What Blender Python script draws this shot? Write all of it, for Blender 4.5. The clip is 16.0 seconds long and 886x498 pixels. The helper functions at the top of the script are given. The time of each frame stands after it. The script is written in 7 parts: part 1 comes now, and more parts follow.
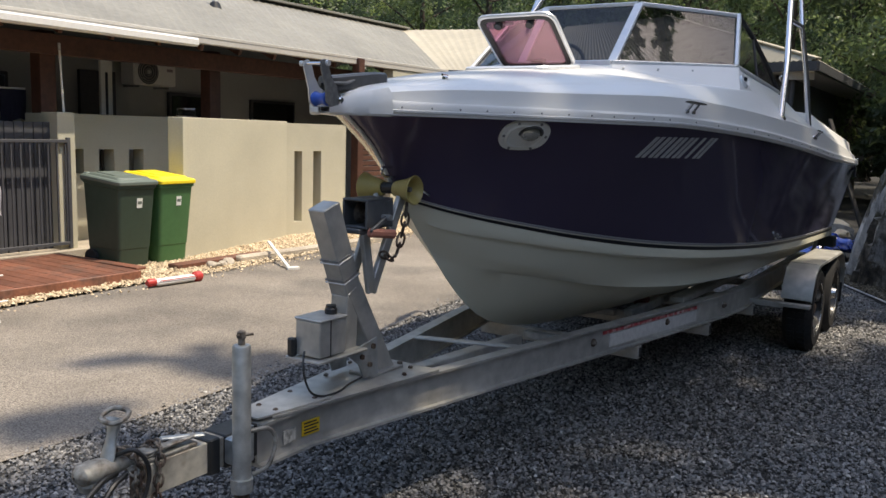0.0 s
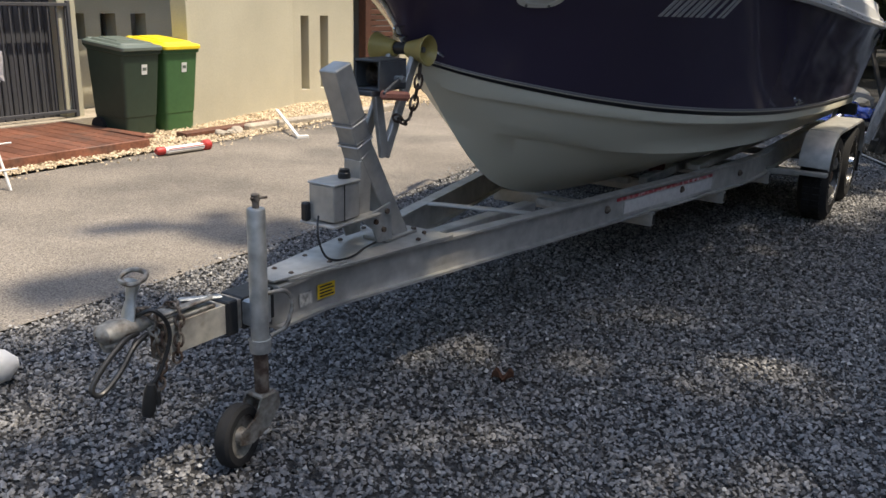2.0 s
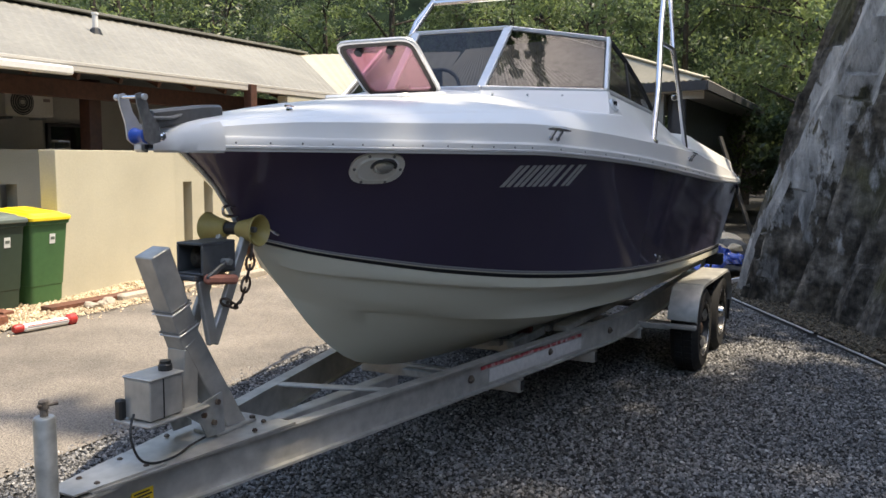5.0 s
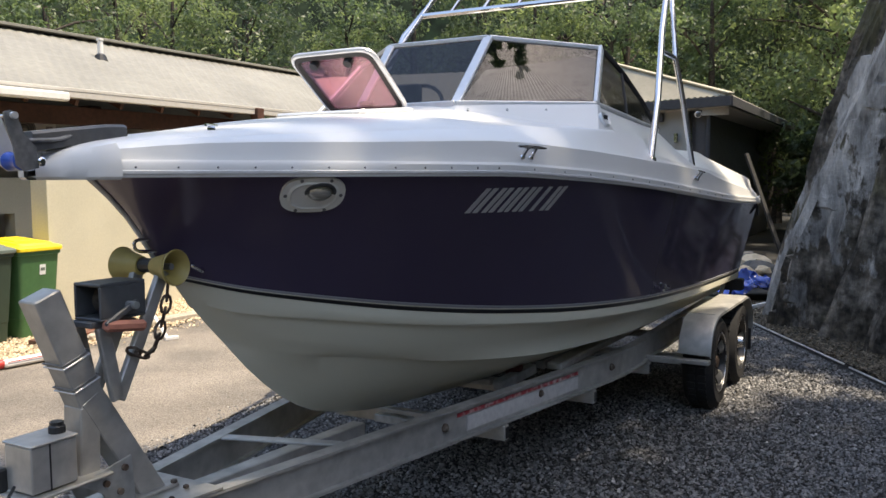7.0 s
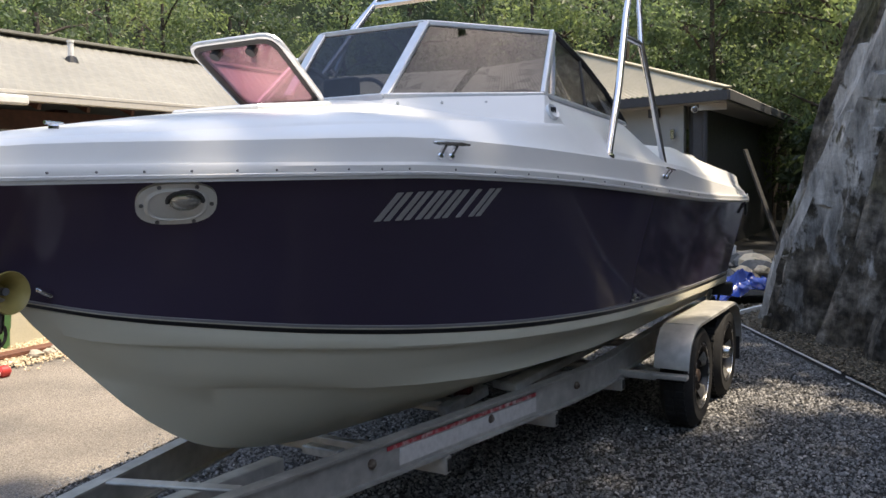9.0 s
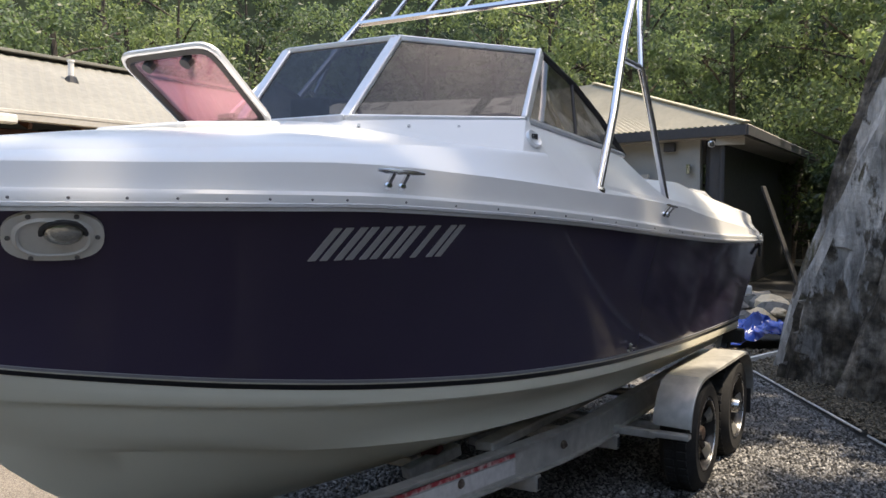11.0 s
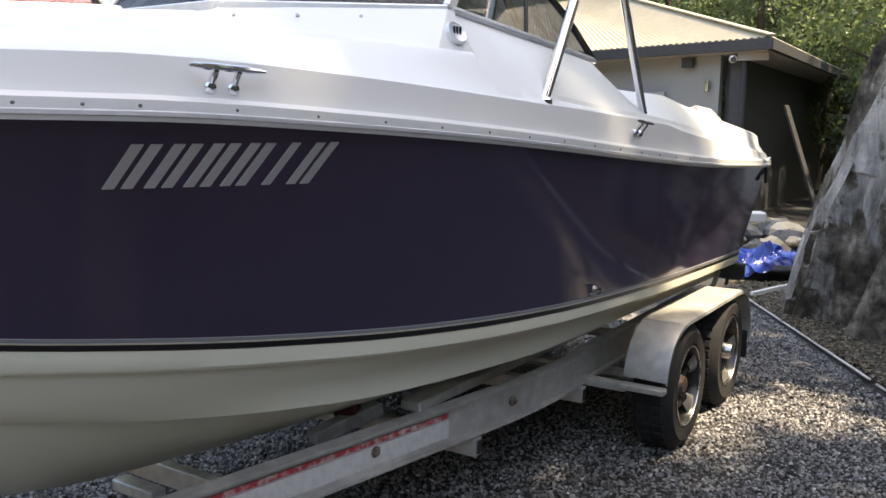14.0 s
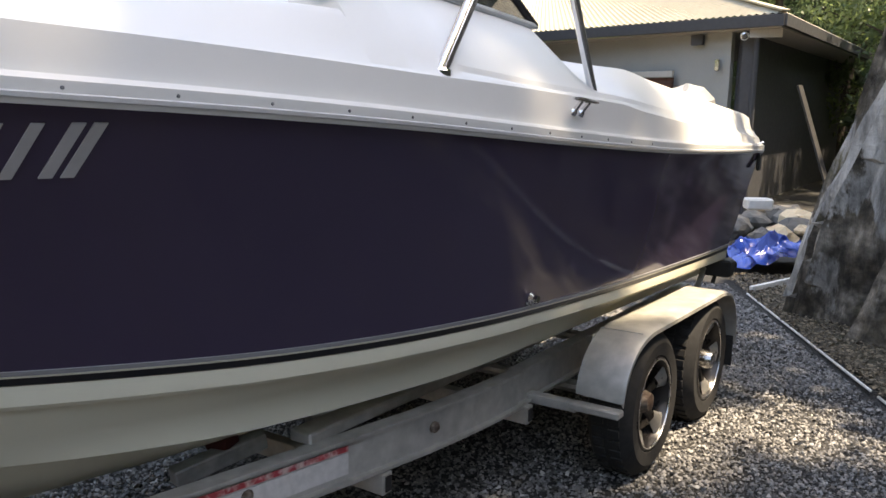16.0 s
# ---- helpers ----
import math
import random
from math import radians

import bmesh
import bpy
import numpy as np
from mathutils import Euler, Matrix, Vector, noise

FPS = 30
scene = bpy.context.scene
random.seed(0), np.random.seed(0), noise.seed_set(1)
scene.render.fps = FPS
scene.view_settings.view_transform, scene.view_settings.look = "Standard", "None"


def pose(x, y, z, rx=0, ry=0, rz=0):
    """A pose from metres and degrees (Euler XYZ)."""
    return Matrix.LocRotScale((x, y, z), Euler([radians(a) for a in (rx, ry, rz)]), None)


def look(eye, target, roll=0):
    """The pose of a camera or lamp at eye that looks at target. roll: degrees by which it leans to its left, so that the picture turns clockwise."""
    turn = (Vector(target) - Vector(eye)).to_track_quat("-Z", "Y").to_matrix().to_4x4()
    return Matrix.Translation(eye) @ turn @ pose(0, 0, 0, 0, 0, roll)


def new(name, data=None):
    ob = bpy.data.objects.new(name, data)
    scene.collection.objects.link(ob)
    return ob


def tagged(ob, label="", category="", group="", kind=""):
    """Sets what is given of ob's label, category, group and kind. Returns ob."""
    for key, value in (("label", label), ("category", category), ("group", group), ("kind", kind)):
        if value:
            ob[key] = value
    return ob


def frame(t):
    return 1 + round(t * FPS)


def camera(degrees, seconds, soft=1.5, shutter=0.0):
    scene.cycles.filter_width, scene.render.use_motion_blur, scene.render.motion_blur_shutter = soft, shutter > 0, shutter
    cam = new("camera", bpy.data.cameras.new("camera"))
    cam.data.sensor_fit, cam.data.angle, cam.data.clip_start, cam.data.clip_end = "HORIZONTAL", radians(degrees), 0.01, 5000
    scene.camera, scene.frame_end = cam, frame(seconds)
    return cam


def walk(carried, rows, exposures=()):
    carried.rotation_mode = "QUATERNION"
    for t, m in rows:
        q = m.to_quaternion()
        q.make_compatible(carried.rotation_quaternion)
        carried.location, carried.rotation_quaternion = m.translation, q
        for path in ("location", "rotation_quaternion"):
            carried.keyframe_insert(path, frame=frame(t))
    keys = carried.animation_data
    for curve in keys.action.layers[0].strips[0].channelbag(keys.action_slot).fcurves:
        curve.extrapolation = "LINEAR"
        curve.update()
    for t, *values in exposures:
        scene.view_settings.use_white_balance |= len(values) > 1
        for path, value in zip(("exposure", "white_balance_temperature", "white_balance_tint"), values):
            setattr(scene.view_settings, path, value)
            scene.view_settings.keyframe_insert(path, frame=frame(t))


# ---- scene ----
cam = camera(55.7, 16.0)
PATH = [
    (0, (0.188, 0.194, 1.535), (0.089, 2.172, 1.257), 1.8),
    (0.5, (0.186, 0.193, 1.531), (0.071, 2.156, 1.169), 1.5),
    (1, (0.176, 0.205, 1.513), (0.037, 2.143, 1.042), 1.4),
    (1.5, (0.172, 0.216, 1.502), (0.041, 2.131, 0.941), 1.7),
    (2, (0.166, 0.226, 1.499), (0.059, 2.138, 0.923), 1.8),
    (2.5, (0.166, 0.226, 1.511), (0.113, 2.159, 1.001), 1.8),
    (3, (0.173, 0.223, 1.529), (0.19, 2.18, 1.117), 1.6),
    (3.5, (0.184, 0.232, 1.547), (0.255, 2.203, 1.214), 1.6),
    (4, (0.209, 0.264, 1.561), (0.349, 2.237, 1.265), 1.4),
    (4.5, (0.292, 0.326, 1.572), (0.445, 2.303, 1.317), 0.5),
    (5, (0.43, 0.412, 1.582), (0.526, 2.397, 1.359), 0.5),
    (5.2, (0.472, 0.452, 1.573), (0.55, 2.439, 1.351), 0.4),
    (7.3, (0.814, 0.884, 1.589), (0.81, 2.877, 1.421), -0.5),
    (7.5, (0.873, 0.909, 1.592), (0.846, 2.9, 1.404), -0.3),
    (8, (0.946, 0.996, 1.577), (0.936, 2.985, 1.371), -0.4),
    (8.5, (1.002, 1.145, 1.583), (1.008, 3.137, 1.402), -0.7),
    (9, (1.078, 1.281, 1.584), (1.074, 3.273, 1.415), -1.2),
    (9.5, (1.215, 1.45, 1.586), (1.169, 3.445, 1.458), 0.2),
    (9.7, (1.269, 1.508, 1.594), (1.206, 3.505, 1.493), 0.7),
    (11.8, (1.29, 1.759, 1.597), (1.247, 3.756, 1.499), -0.3),
    (12, (1.378, 1.779, 1.609), (1.282, 3.772, 1.48), 0.7),
    (12.5, (1.472, 1.918, 1.596), (1.348, 3.904, 1.395), 1.3),
    (13, (1.485, 2.075, 1.593), (1.385, 4.056, 1.342), 0.6),
    (13.5, (1.513, 2.191, 1.576), (1.435, 4.17, 1.296), -0.2),
    (14, (1.639, 2.337, 1.583), (1.54, 4.314, 1.293), 0.7),
    (14.5, (1.744, 2.478, 1.587), (1.62, 4.451, 1.285), 1.0),
    (15, (1.763, 2.622, 1.582), (1.686, 4.596, 1.268), 0.3),
    (15.5, (1.826, 2.748, 1.578), (1.755, 4.722, 1.26), -0.1),
    (16, (1.989, 2.881, 1.582), (1.846, 4.848, 1.245), 1.0),
]
EXPOSURES = [(0, 1.16, 7400, 11), (2, 1.22, 7400, 11), (4, 1.56, 7500, 11), (5, 1.52, 7600, 11), (9, 1.6, 7700, 12), (12.5, 1.9, 8000, 12), (13, 2.26, 8200, 12), (13.5, 2.38, 8500, 13), (15, 2.4, 8800, 13), (16, 2.36, 8800, 13)]
walk(cam, [(t, look(eye, target, roll)) for t, eye, target, roll in PATH], EXPOSURES)


# ---- sky and sun ----
SUN_EL, SUN_AZ = 68.0, -8.0           # degrees; azimuth from +x towards +y
world = bpy.data.worlds.new("sky")
scene.world = world
world.use_nodes = True
wn = world.node_tree
sky = wn.nodes.new("ShaderNodeTexSky")
sky.sky_type, sky.sun_disc = "NISHITA", False
sky.dust_density, sky.ozone_density = 1.0, 0.9
sky.sun_elevation, sky.sun_rotation = radians(SUN_EL), radians(90 - SUN_AZ)
bg = wn.nodes["Background"]
bg.inputs[1].default_value = 0.14
wn.links.new(sky.outputs[0], bg.inputs[0])
sun = new("sun", bpy.data.lights.new("sun", "SUN"))
sun.data.energy, sun.data.angle, sun.data.color = 2.55, radians(0.7), (1.0, 0.94, 0.84)
a, e = radians(SUN_AZ), radians(SUN_EL)
sun.matrix_world = look((40 * math.cos(a) * math.cos(e), 40 * math.sin(a) * math.cos(e), 40 * math.sin(e)), (0, 0, 0))


# ---- materials ----
def mat(name, color, rough=0.6, metal=0.0, grain=0.0, scale=20.0, blotch=0.0, bscale=2.0, bump=0.0, bumpscale=None, second=None, mix=0.5, spec=None, coat=0.0, rand=0.0, island=0.0):
    """A procedural surface: fine grain and broad blotches over a base colour, with relief."""
    m = bpy.data.materials.new(name)
    m.use_nodes = True
    n, l = m.node_tree.nodes, m.node_tree.links
    b = n["Principled BSDF"]
    b.inputs["Roughness"].default_value = rough
    b.inputs["Metallic"].default_value = metal
    if spec is not None:
        b.inputs["Specular IOR Level"].default_value = spec
    if coat:
        b.inputs["Coat Weight"].default_value = coat
        b.inputs["Coat Roughness"].default_value = 0.06
    co = n.new("ShaderNodeTexCoord")
    out = n.new("ShaderNodeRGB")
    out.outputs[0].default_value = (*color, 1)
    sock = out.outputs[0]

    def noise_tex(s, detail=4.0):
        t = n.new("ShaderNodeTexNoise")
        t.inputs["Scale"].default_value = s
        t.inputs["Detail"].default_value = detail
        l.new(co.outputs["Object"], t.inputs["Vector"])
        return t

    def ramp(fac, lo, hi):
        r = n.new("ShaderNodeMapRange")
        r.inputs["From Min"].default_value, r.inputs["From Max"].default_value = lo, hi
        l.new(fac, r.inputs["Value"])
        return r.outputs[0]

    if second is not None:
        mx = n.new("ShaderNodeMix")
        mx.data_type = "RGBA"
        l.new(ramp(noise_tex(bscale, 6).outputs["Fac"], mix - 0.08, mix + 0.12), mx.inputs["Factor"])
        l.new(sock, mx.inputs["A"])
        mx.inputs["B"].default_value = (*second, 1)
        sock = mx.outputs["Result"]
    for amount, s in ((grain, scale), (blotch, bscale * 0.7)):
        if amount:
            hs = n.new("ShaderNodeHueSaturation")
            r = n.new("ShaderNodeMapRange")
            r.inputs["From Min"].default_value, r.inputs["From Max"].default_value = 0.3, 0.7
            r.inputs["To Min"].default_value, r.inputs["To Max"].default_value = 1 - amount, 1 + amount
            l.new(noise_tex(s).outputs["Fac"], r.inputs["Value"])
            l.new(r.outputs[0], hs.inputs["Value"])
            l.new(sock, hs.inputs["Color"])
            sock = hs.outputs["Color"]
    for amount, node, o in ((rand, "ShaderNodeObjectInfo", "Random"), (island, "ShaderNodeNewGeometry", "Random Per Island")):
        if amount:
            hs = n.new("ShaderNodeHueSaturation")
            r = n.new("ShaderNodeMapRange")
            r.inputs["To Min"].default_value, r.inputs["To Max"].default_value = 1 - amount, 1 + amount
            l.new(n.new(node).outputs[o], r.inputs["Value"])
            l.new(r.outputs[0], hs.inputs["Value"])
            l.new(sock, hs.inputs["Color"])
            sock = hs.outputs["Color"]
    l.new(sock, b.inputs["Base Color"])
    if bump:
        bp = n.new("ShaderNodeBump")
        bp.inputs["Strength"].default_value = min(1.0, bump)
        bp.inputs["Distance"].default_value = 0.02
        l.new(noise_tex(bumpscale or scale, 5).outputs["Fac"], bp.inputs["Height"])
        l.new(bp.outputs[0], b.inputs["Normal"])
    if grain:
        r = n.new("ShaderNodeMapRange")
        r.inputs["To Min"].default_value, r.inputs["To Max"].default_value = max(0.0, rough - 0.12), min(1.0, rough + 0.12)
        l.new(noise_tex(scale * 0.6).outputs["Fac"], r.inputs["Value"])
        l.new(r.outputs[0], b.inputs["Roughness"])
    return m


def glass(name, color, rough=0.02, glow=0.0, gloss=0.045):
    """A tinted pane: see-through at right angles, a mirror at grazing angles; glow: share of light that scatters in it."""
    m = bpy.data.materials.new(name)
    m.use_nodes = True
    n, l = m.node_tree.nodes, m.node_tree.links
    n.remove(n["Principled BSDF"])
    tr, gl, mx = n.new("ShaderNodeBsdfTransparent"), n.new("ShaderNodeBsdfGlossy"), n.new("ShaderNodeMixShader")
    tr.inputs[0].default_value = (*color, 1)
    gl.inputs["Roughness"].default_value = rough
    lw, pw, ma = n.new("ShaderNodeLayerWeight"), n.new("ShaderNodeMath"), n.new("ShaderNodeMath")
    pw.operation, ma.operation = "POWER", "MULTIPLY_ADD"
    lw.inputs["Blend"].default_value = 0.5
    pw.inputs[1].default_value = 4.0
    ma.inputs[1].default_value, ma.inputs[2].default_value = 0.9, gloss
    l.new(lw.outputs["Facing"], pw.inputs[0])
    l.new(pw.outputs[0], ma.inputs[0])
    l.new(ma.outputs[0], mx.inputs[0])
    body = tr.outputs[0]
    if glow:
        sc, m2 = n.new("ShaderNodeBsdfTranslucent"), n.new("ShaderNodeMixShader")
        sc.inputs[0].default_value = (*color, 1)
        m2.inputs[0].default_value = glow
        l.new(body, m2.inputs[1])
        l.new(sc.outputs[0], m2.inputs[2])
        body = m2.outputs[0]
    l.new(body, mx.inputs[1])
    l.new(gl.outputs[0], mx.inputs[2])
    l.new(mx.outputs[0], n["Material Output"].inputs[0])
    return m


def leaf_mat(name, color, trans):
    m = mat(name, color, 0.45, island=0.45)
    n, l = m.node_tree.nodes, m.node_tree.links
    b = n["Principled BSDF"]
    t, mx = n.new("ShaderNodeBsdfTranslucent"), n.new("ShaderNodeMixShader")
    t.inputs[0].default_value = (*trans, 1)
    mx.inputs[0].default_value = 0.45
    l.new(b.outputs[0], mx.inputs[1])
    l.new(t.outputs[0], mx.inputs[2])
    l.new(mx.outputs[0], n["Material Output"].inputs[0])
    return m


NAVY = mat("navy_gelcoat", (0.07, 0.055, 0.1), 0.08, blotch=0.1, bscale=1.2, spec=0.4)
CREAM = mat("cream_gelcoat", (0.73, 0.7, 0.56), 0.35, blotch=0.03, bscale=1.5)
WHITE = mat("white_gelcoat", (0.74, 0.74, 0.72), 0.33, blotch=0.035, bscale=1.6)
BLACK = mat("black_stripe", (0.012, 0.012, 0.016), 0.35)
GREYSTRIPE = mat("grey_stripe", (0.34, 0.34, 0.36), 0.4)
LETTER = mat("silver_vinyl", (0.55, 0.55, 0.57), 0.42, grain=0.05, scale=30)
ALLOY = mat("dull_aluminium", (0.47, 0.46, 0.43), 0.45, 0.45, grain=0.16, scale=16, blotch=0.22, bscale=4)
FRAME = mat("anodised_frame", (0.78, 0.79, 0.8), 0.35, 0.5, grain=0.05, scale=30)
STEEL = mat("polished_stainless", (0.75, 0.75, 0.76), 0.1, 1.0)
GALV = mat("galvanised_steel", (0.45, 0.47, 0.47), 0.5, 0.7, grain=0.2, scale=25, blotch=0.2, bscale=8)
RUST = mat("rusty_steel", (0.085, 0.055, 0.042), 0.8, 0.3, grain=0.35, scale=40, second=(0.2, 0.17, 0.14), bscale=20)
CAST = mat("worn_cast_iron", (0.3, 0.29, 0.26), 0.6, 0.4, grain=0.35, scale=40, second=(0.12, 0.085, 0.06), bscale=22, mix=0.54)
RUBBER = mat("tyre_rubber", (0.015, 0.015, 0.0155), 0.82, grain=0.25, scale=40, blotch=0.2, bscale=8)
PLASTIC = mat("black_plastic", (0.02, 0.021, 0.022), 0.42, grain=0.15, scale=50)
ROLLER = mat("amber_polyurethane", (0.46, 0.36, 0.12), 0.4, grain=0.1, scale=20, blotch=0.15, bscale=10)
BLUE = mat("blue_plastic", (0.02, 0.1, 0.5), 0.35)
REDTAPE = mat("faded_red_tape", (0.45, 0.05, 0.06), 0.5, grain=0.25, scale=60, second=(0.6, 0.45, 0.42), bscale=30, mix=0.52)
WHITETAPE = mat("worn_white_tape", (0.62, 0.6, 0.58), 0.5, grain=0.1, scale=40)
YELLOW = mat("yellow_label", (0.75, 0.5, 0.03), 0.5, grain=0.06, scale=50)
ORANGE = mat("orange_handle", (0.42, 0.17, 0.12), 0.6, grain=0.15, scale=40)
SMOKE = glass("smoked_glass", (0.09, 0.1, 0.125), gloss=0.11)
CLEARISH = glass("side_glass", (0.4, 0.41, 0.42), gloss=0.08)
PINK = glass("pink_acrylic", (0.74, 0.48, 0.56), glow=0.12, gloss=0.06)
SCREW = mat("dull_screw_steel", (0.2, 0.2, 0.2), 0.5, 0.4, grain=0.2, scale=60)
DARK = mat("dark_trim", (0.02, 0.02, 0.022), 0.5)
VINYL = mat("navy_vinyl", (0.02, 0.03, 0.07), 0.5, grain=0.1, scale=30)
RENDER = mat("painted_render", (0.5, 0.47, 0.36), 0.85, grain=0.05, scale=60, blotch=0.09, bscale=1.6, bump=0.25, bumpscale=120)
RENDER_GREY = mat("grey_render", (0.36, 0.37, 0.36), 0.85, grain=0.05, scale=60, blotch=0.08, bscale=1.6, bump=0.2, bumpscale=120)
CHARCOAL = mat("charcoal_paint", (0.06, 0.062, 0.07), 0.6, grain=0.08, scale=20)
TIMBER = mat("oiled_timber", (0.088, 0.038, 0.025), 0.6, grain=0.25, scale=18, blotch=0.2, bscale=3, rand=0.25)
DECK = mat("red_brown_decking", (0.19, 0.075, 0.045), 0.6, grain=0.3, scale=26, blotch=0.3, bscale=4, rand=0.25, second=(0.11, 0.06, 0.045), mix=0.6)
ROOFING = mat("cream_roof_sheet", (0.42, 0.38, 0.29), 0.55, grain=0.06, scale=10, blotch=0.1, bscale=1.2)
ROOF_GREY = mat("weathered_roof_sheet", (0.215, 0.208, 0.18), 0.6, grain=0.1, scale=12, blotch=0.15, bscale=1.5)
GUTTER = mat("gutter_paint", (0.5, 0.48, 0.44), 0.5, grain=0.05, scale=20)
BINGREEN = mat("green_bin_plastic", (0.05, 0.14, 0.05), 0.5, grain=0.06, scale=20, blotch=0.08, bscale=3)
BINDARK = mat("dark_green_bin_plastic", (0.028, 0.05, 0.034), 0.5, grain=0.06, scale=20, blotch=0.08, bscale=3)
BINLID = mat("grey_green_lid", (0.12, 0.15, 0.13), 0.45, grain=0.05, scale=20)
BINYELLOW = mat("yellow_lid", (0.8, 0.62, 0.03), 0.45, grain=0.05, scale=20)
PAPER = mat("pale_sticker", (0.7, 0.72, 0.7), 0.6)
WHITEPAINT = mat("white_paint", (0.75, 0.74, 0.71), 0.45, grain=0.04, scale=30)
ASPHALT = mat("worn_asphalt", (0.245, 0.215, 0.18), 0.9, grain=0.6, scale=110, blotch=0.22, bscale=1.0, bump=0.7, bumpscale=130, second=(0.17, 0.152, 0.13), mix=0.53)
# bed near black: the shade in gaps between stones is put into its colour
GRAVEL_GAP_SHADE = mat("blue_metal_gap_shade", (0.03, 0.029, 0.028), 0.85, grain=0.7, scale=75, blotch=0.2, bscale=1.1, bump=1.0, bumpscale=60)
STONES = mat("blue_metal_stones", (0.165, 0.162, 0.158), 0.55, grain=0.2, scale=90, island=0.75, blotch=0.12, bscale=1.6)
PEBBLE = mat("cream_pebbles", (0.55, 0.44, 0.3), 0.8, grain=0.1, scale=50, island=0.4)
PEBBLEBED = mat("pebble_bed", (0.4, 0.31, 0.2), 0.9, grain=0.4, scale=40, bump=0.8, bumpscale=50)
CONCRETE = mat("kerb_concrete", (0.4, 0.35, 0.28), 0.9, grain=0.15, scale=40, blotch=0.2, bscale=5, bump=0.4)
LITTER = mat("leaf_litter", (0.1, 0.082, 0.06), 0.95, grain=0.6, scale=60, bump=1.0, bumpscale=60, second=(0.06, 0.056, 0.035), bscale=4)
ROCK = mat("weathered_rock", (0.19, 0.17, 0.145), 0.85, grain=0.65, scale=14, blotch=0.5, bscale=3.2, bump=1.0, bumpscale=16, second=(0.075, 0.063, 0.048), mix=0.47)
PALEROCK = mat("pale_rock_face", (0.17, 0.162, 0.15), 0.8, grain=0.2, scale=12, blotch=0.25, bscale=3, bump=0.8, bumpscale=10)
BARK = mat("bark", (0.07, 0.055, 0.045), 0.95, grain=0.4, scale=14, bump=0.8)
LEAF_A = leaf_mat("gum_leaves", (0.115, 0.15, 0.095), (0.25, 0.35, 0.14))
LEAF_B = leaf_mat("bright_leaves", (0.16, 0.195, 0.11), (0.36, 0.46, 0.17))
LEAF_C = leaf_mat("dark_leaves", (0.065, 0.092, 0.06), (0.14, 0.2, 0.09))
TARP = mat("blue_tarp", (0.008, 0.03, 0.19), 0.2, grain=0.1, scale=12, blotch=0.2, bscale=3)
STRING = mat("pale_edging", (0.84, 0.82, 0.78), 0.8, grain=0.15, scale=30)
CHROME = mat("dull_chrome", (0.5, 0.5, 0.5), 0.25, 1.0, grain=0.2, scale=30)
WHEELDARK = mat("dark_wheel_paint", (0.022, 0.02, 0.02), 0.3, grain=0.2, scale=30)
TIP = mat("worn_chrome_tip", (0.62, 0.61, 0.58), 0.3, 0.6, grain=0.15, scale=25)

# ---- axes and mesh tools ----
# along the trailer: x aft, y to the port side, z up; the camera walks along the other (starboard) side
BOAT = Matrix.Translation((-0.2133, 3.5733, 0)) @ Matrix.Rotation(radians(60.4), 4, "Z")
BASE = {}


def V3(s, b, z):
    return Vector((s, -b, z))


def thing(name, at=(0, 0, 0), label="", category="", group="", kind="", place=None, turn=0.0):
    """An Empty at the base of a thing. Its parts are modelled in the trailer's axes (or in world axes, with place)."""
    ob = new(name)
    ob.empty_display_size = 0.2
    if place is None:
        off = V3(*at)
        ob.matrix_world = BOAT @ Matrix.Translation(off)
    else:
        off = Vector((0, 0, 0))
        ob.matrix_world = Matrix.Translation(place) @ Matrix.Rotation(radians(turn), 4, "Z")
    BASE[ob] = off
    return tagged(ob, label, category, group, kind)


def part(name, bm, material, parent, label="", smooth=False, kind=""):
    bmesh.ops.recalc_face_normals(bm, faces=bm.faces)
    me = bpy.data.meshes.new(name)
    off = BASE[parent]
    bmesh.ops.translate(bm, verts=bm.verts, vec=-off)
    bm.to_mesh(me)
    bm.free()
    me.materials.append(material)
    if smooth:
        for p in me.polygons:
            p.use_smooth = True
        me.set_sharp_from_angle(angle=radians(35))
    ob = new(name, me)
    ob.parent = parent
    BASE[ob] = off
    return tagged(ob, label, kind=kind)


def box(bm, c, size, bevel=0.006, rot=None, taper=None):
    """A bevelled box, centre c, in local axes; taper: scale of the lower end in x and y."""
    t = bmesh.new()
    bmesh.ops.create_cube(t, size=1)
    bmesh.ops.scale(t, verts=t.verts, vec=size)
    if taper:
        for v in t.verts:
            if v.co.z < 0:
                v.co.x *= taper[0]
                v.co.y *= taper[1]
    if bevel:
        bmesh.ops.bevel(t, geom=t.edges[:], offset=min(bevel, min(size) * 0.45), segments=1, affect="EDGES", clamp_overlap=True)
    m = Matrix.Translation(Vector(c)) @ (rot.to_4x4() if rot else Matrix.Identity(4))
    bmesh.ops.transform(t, matrix=m, verts=t.verts)
    me = bpy.data.meshes.new("t")
    t.to_mesh(me)
    t.free()
    bm.from_mesh(me)
    bpy.data.meshes.remove(me)
    return bm


def beam(bm, p, q, w, h, bevel=0.004, up=Vector((0, 0, 1))):
    """A bar of width w and height h from p to q."""
    p, q = Vector(p), Vector(q)
    x = (q - p).normalized()
    y = up.cross(x).normalized()
    z = x.cross(y)
    rot = Matrix((x, y, z)).transposed()
    return box(bm, (p + q) / 2, ((q - p).length, w, h), bevel, rot)


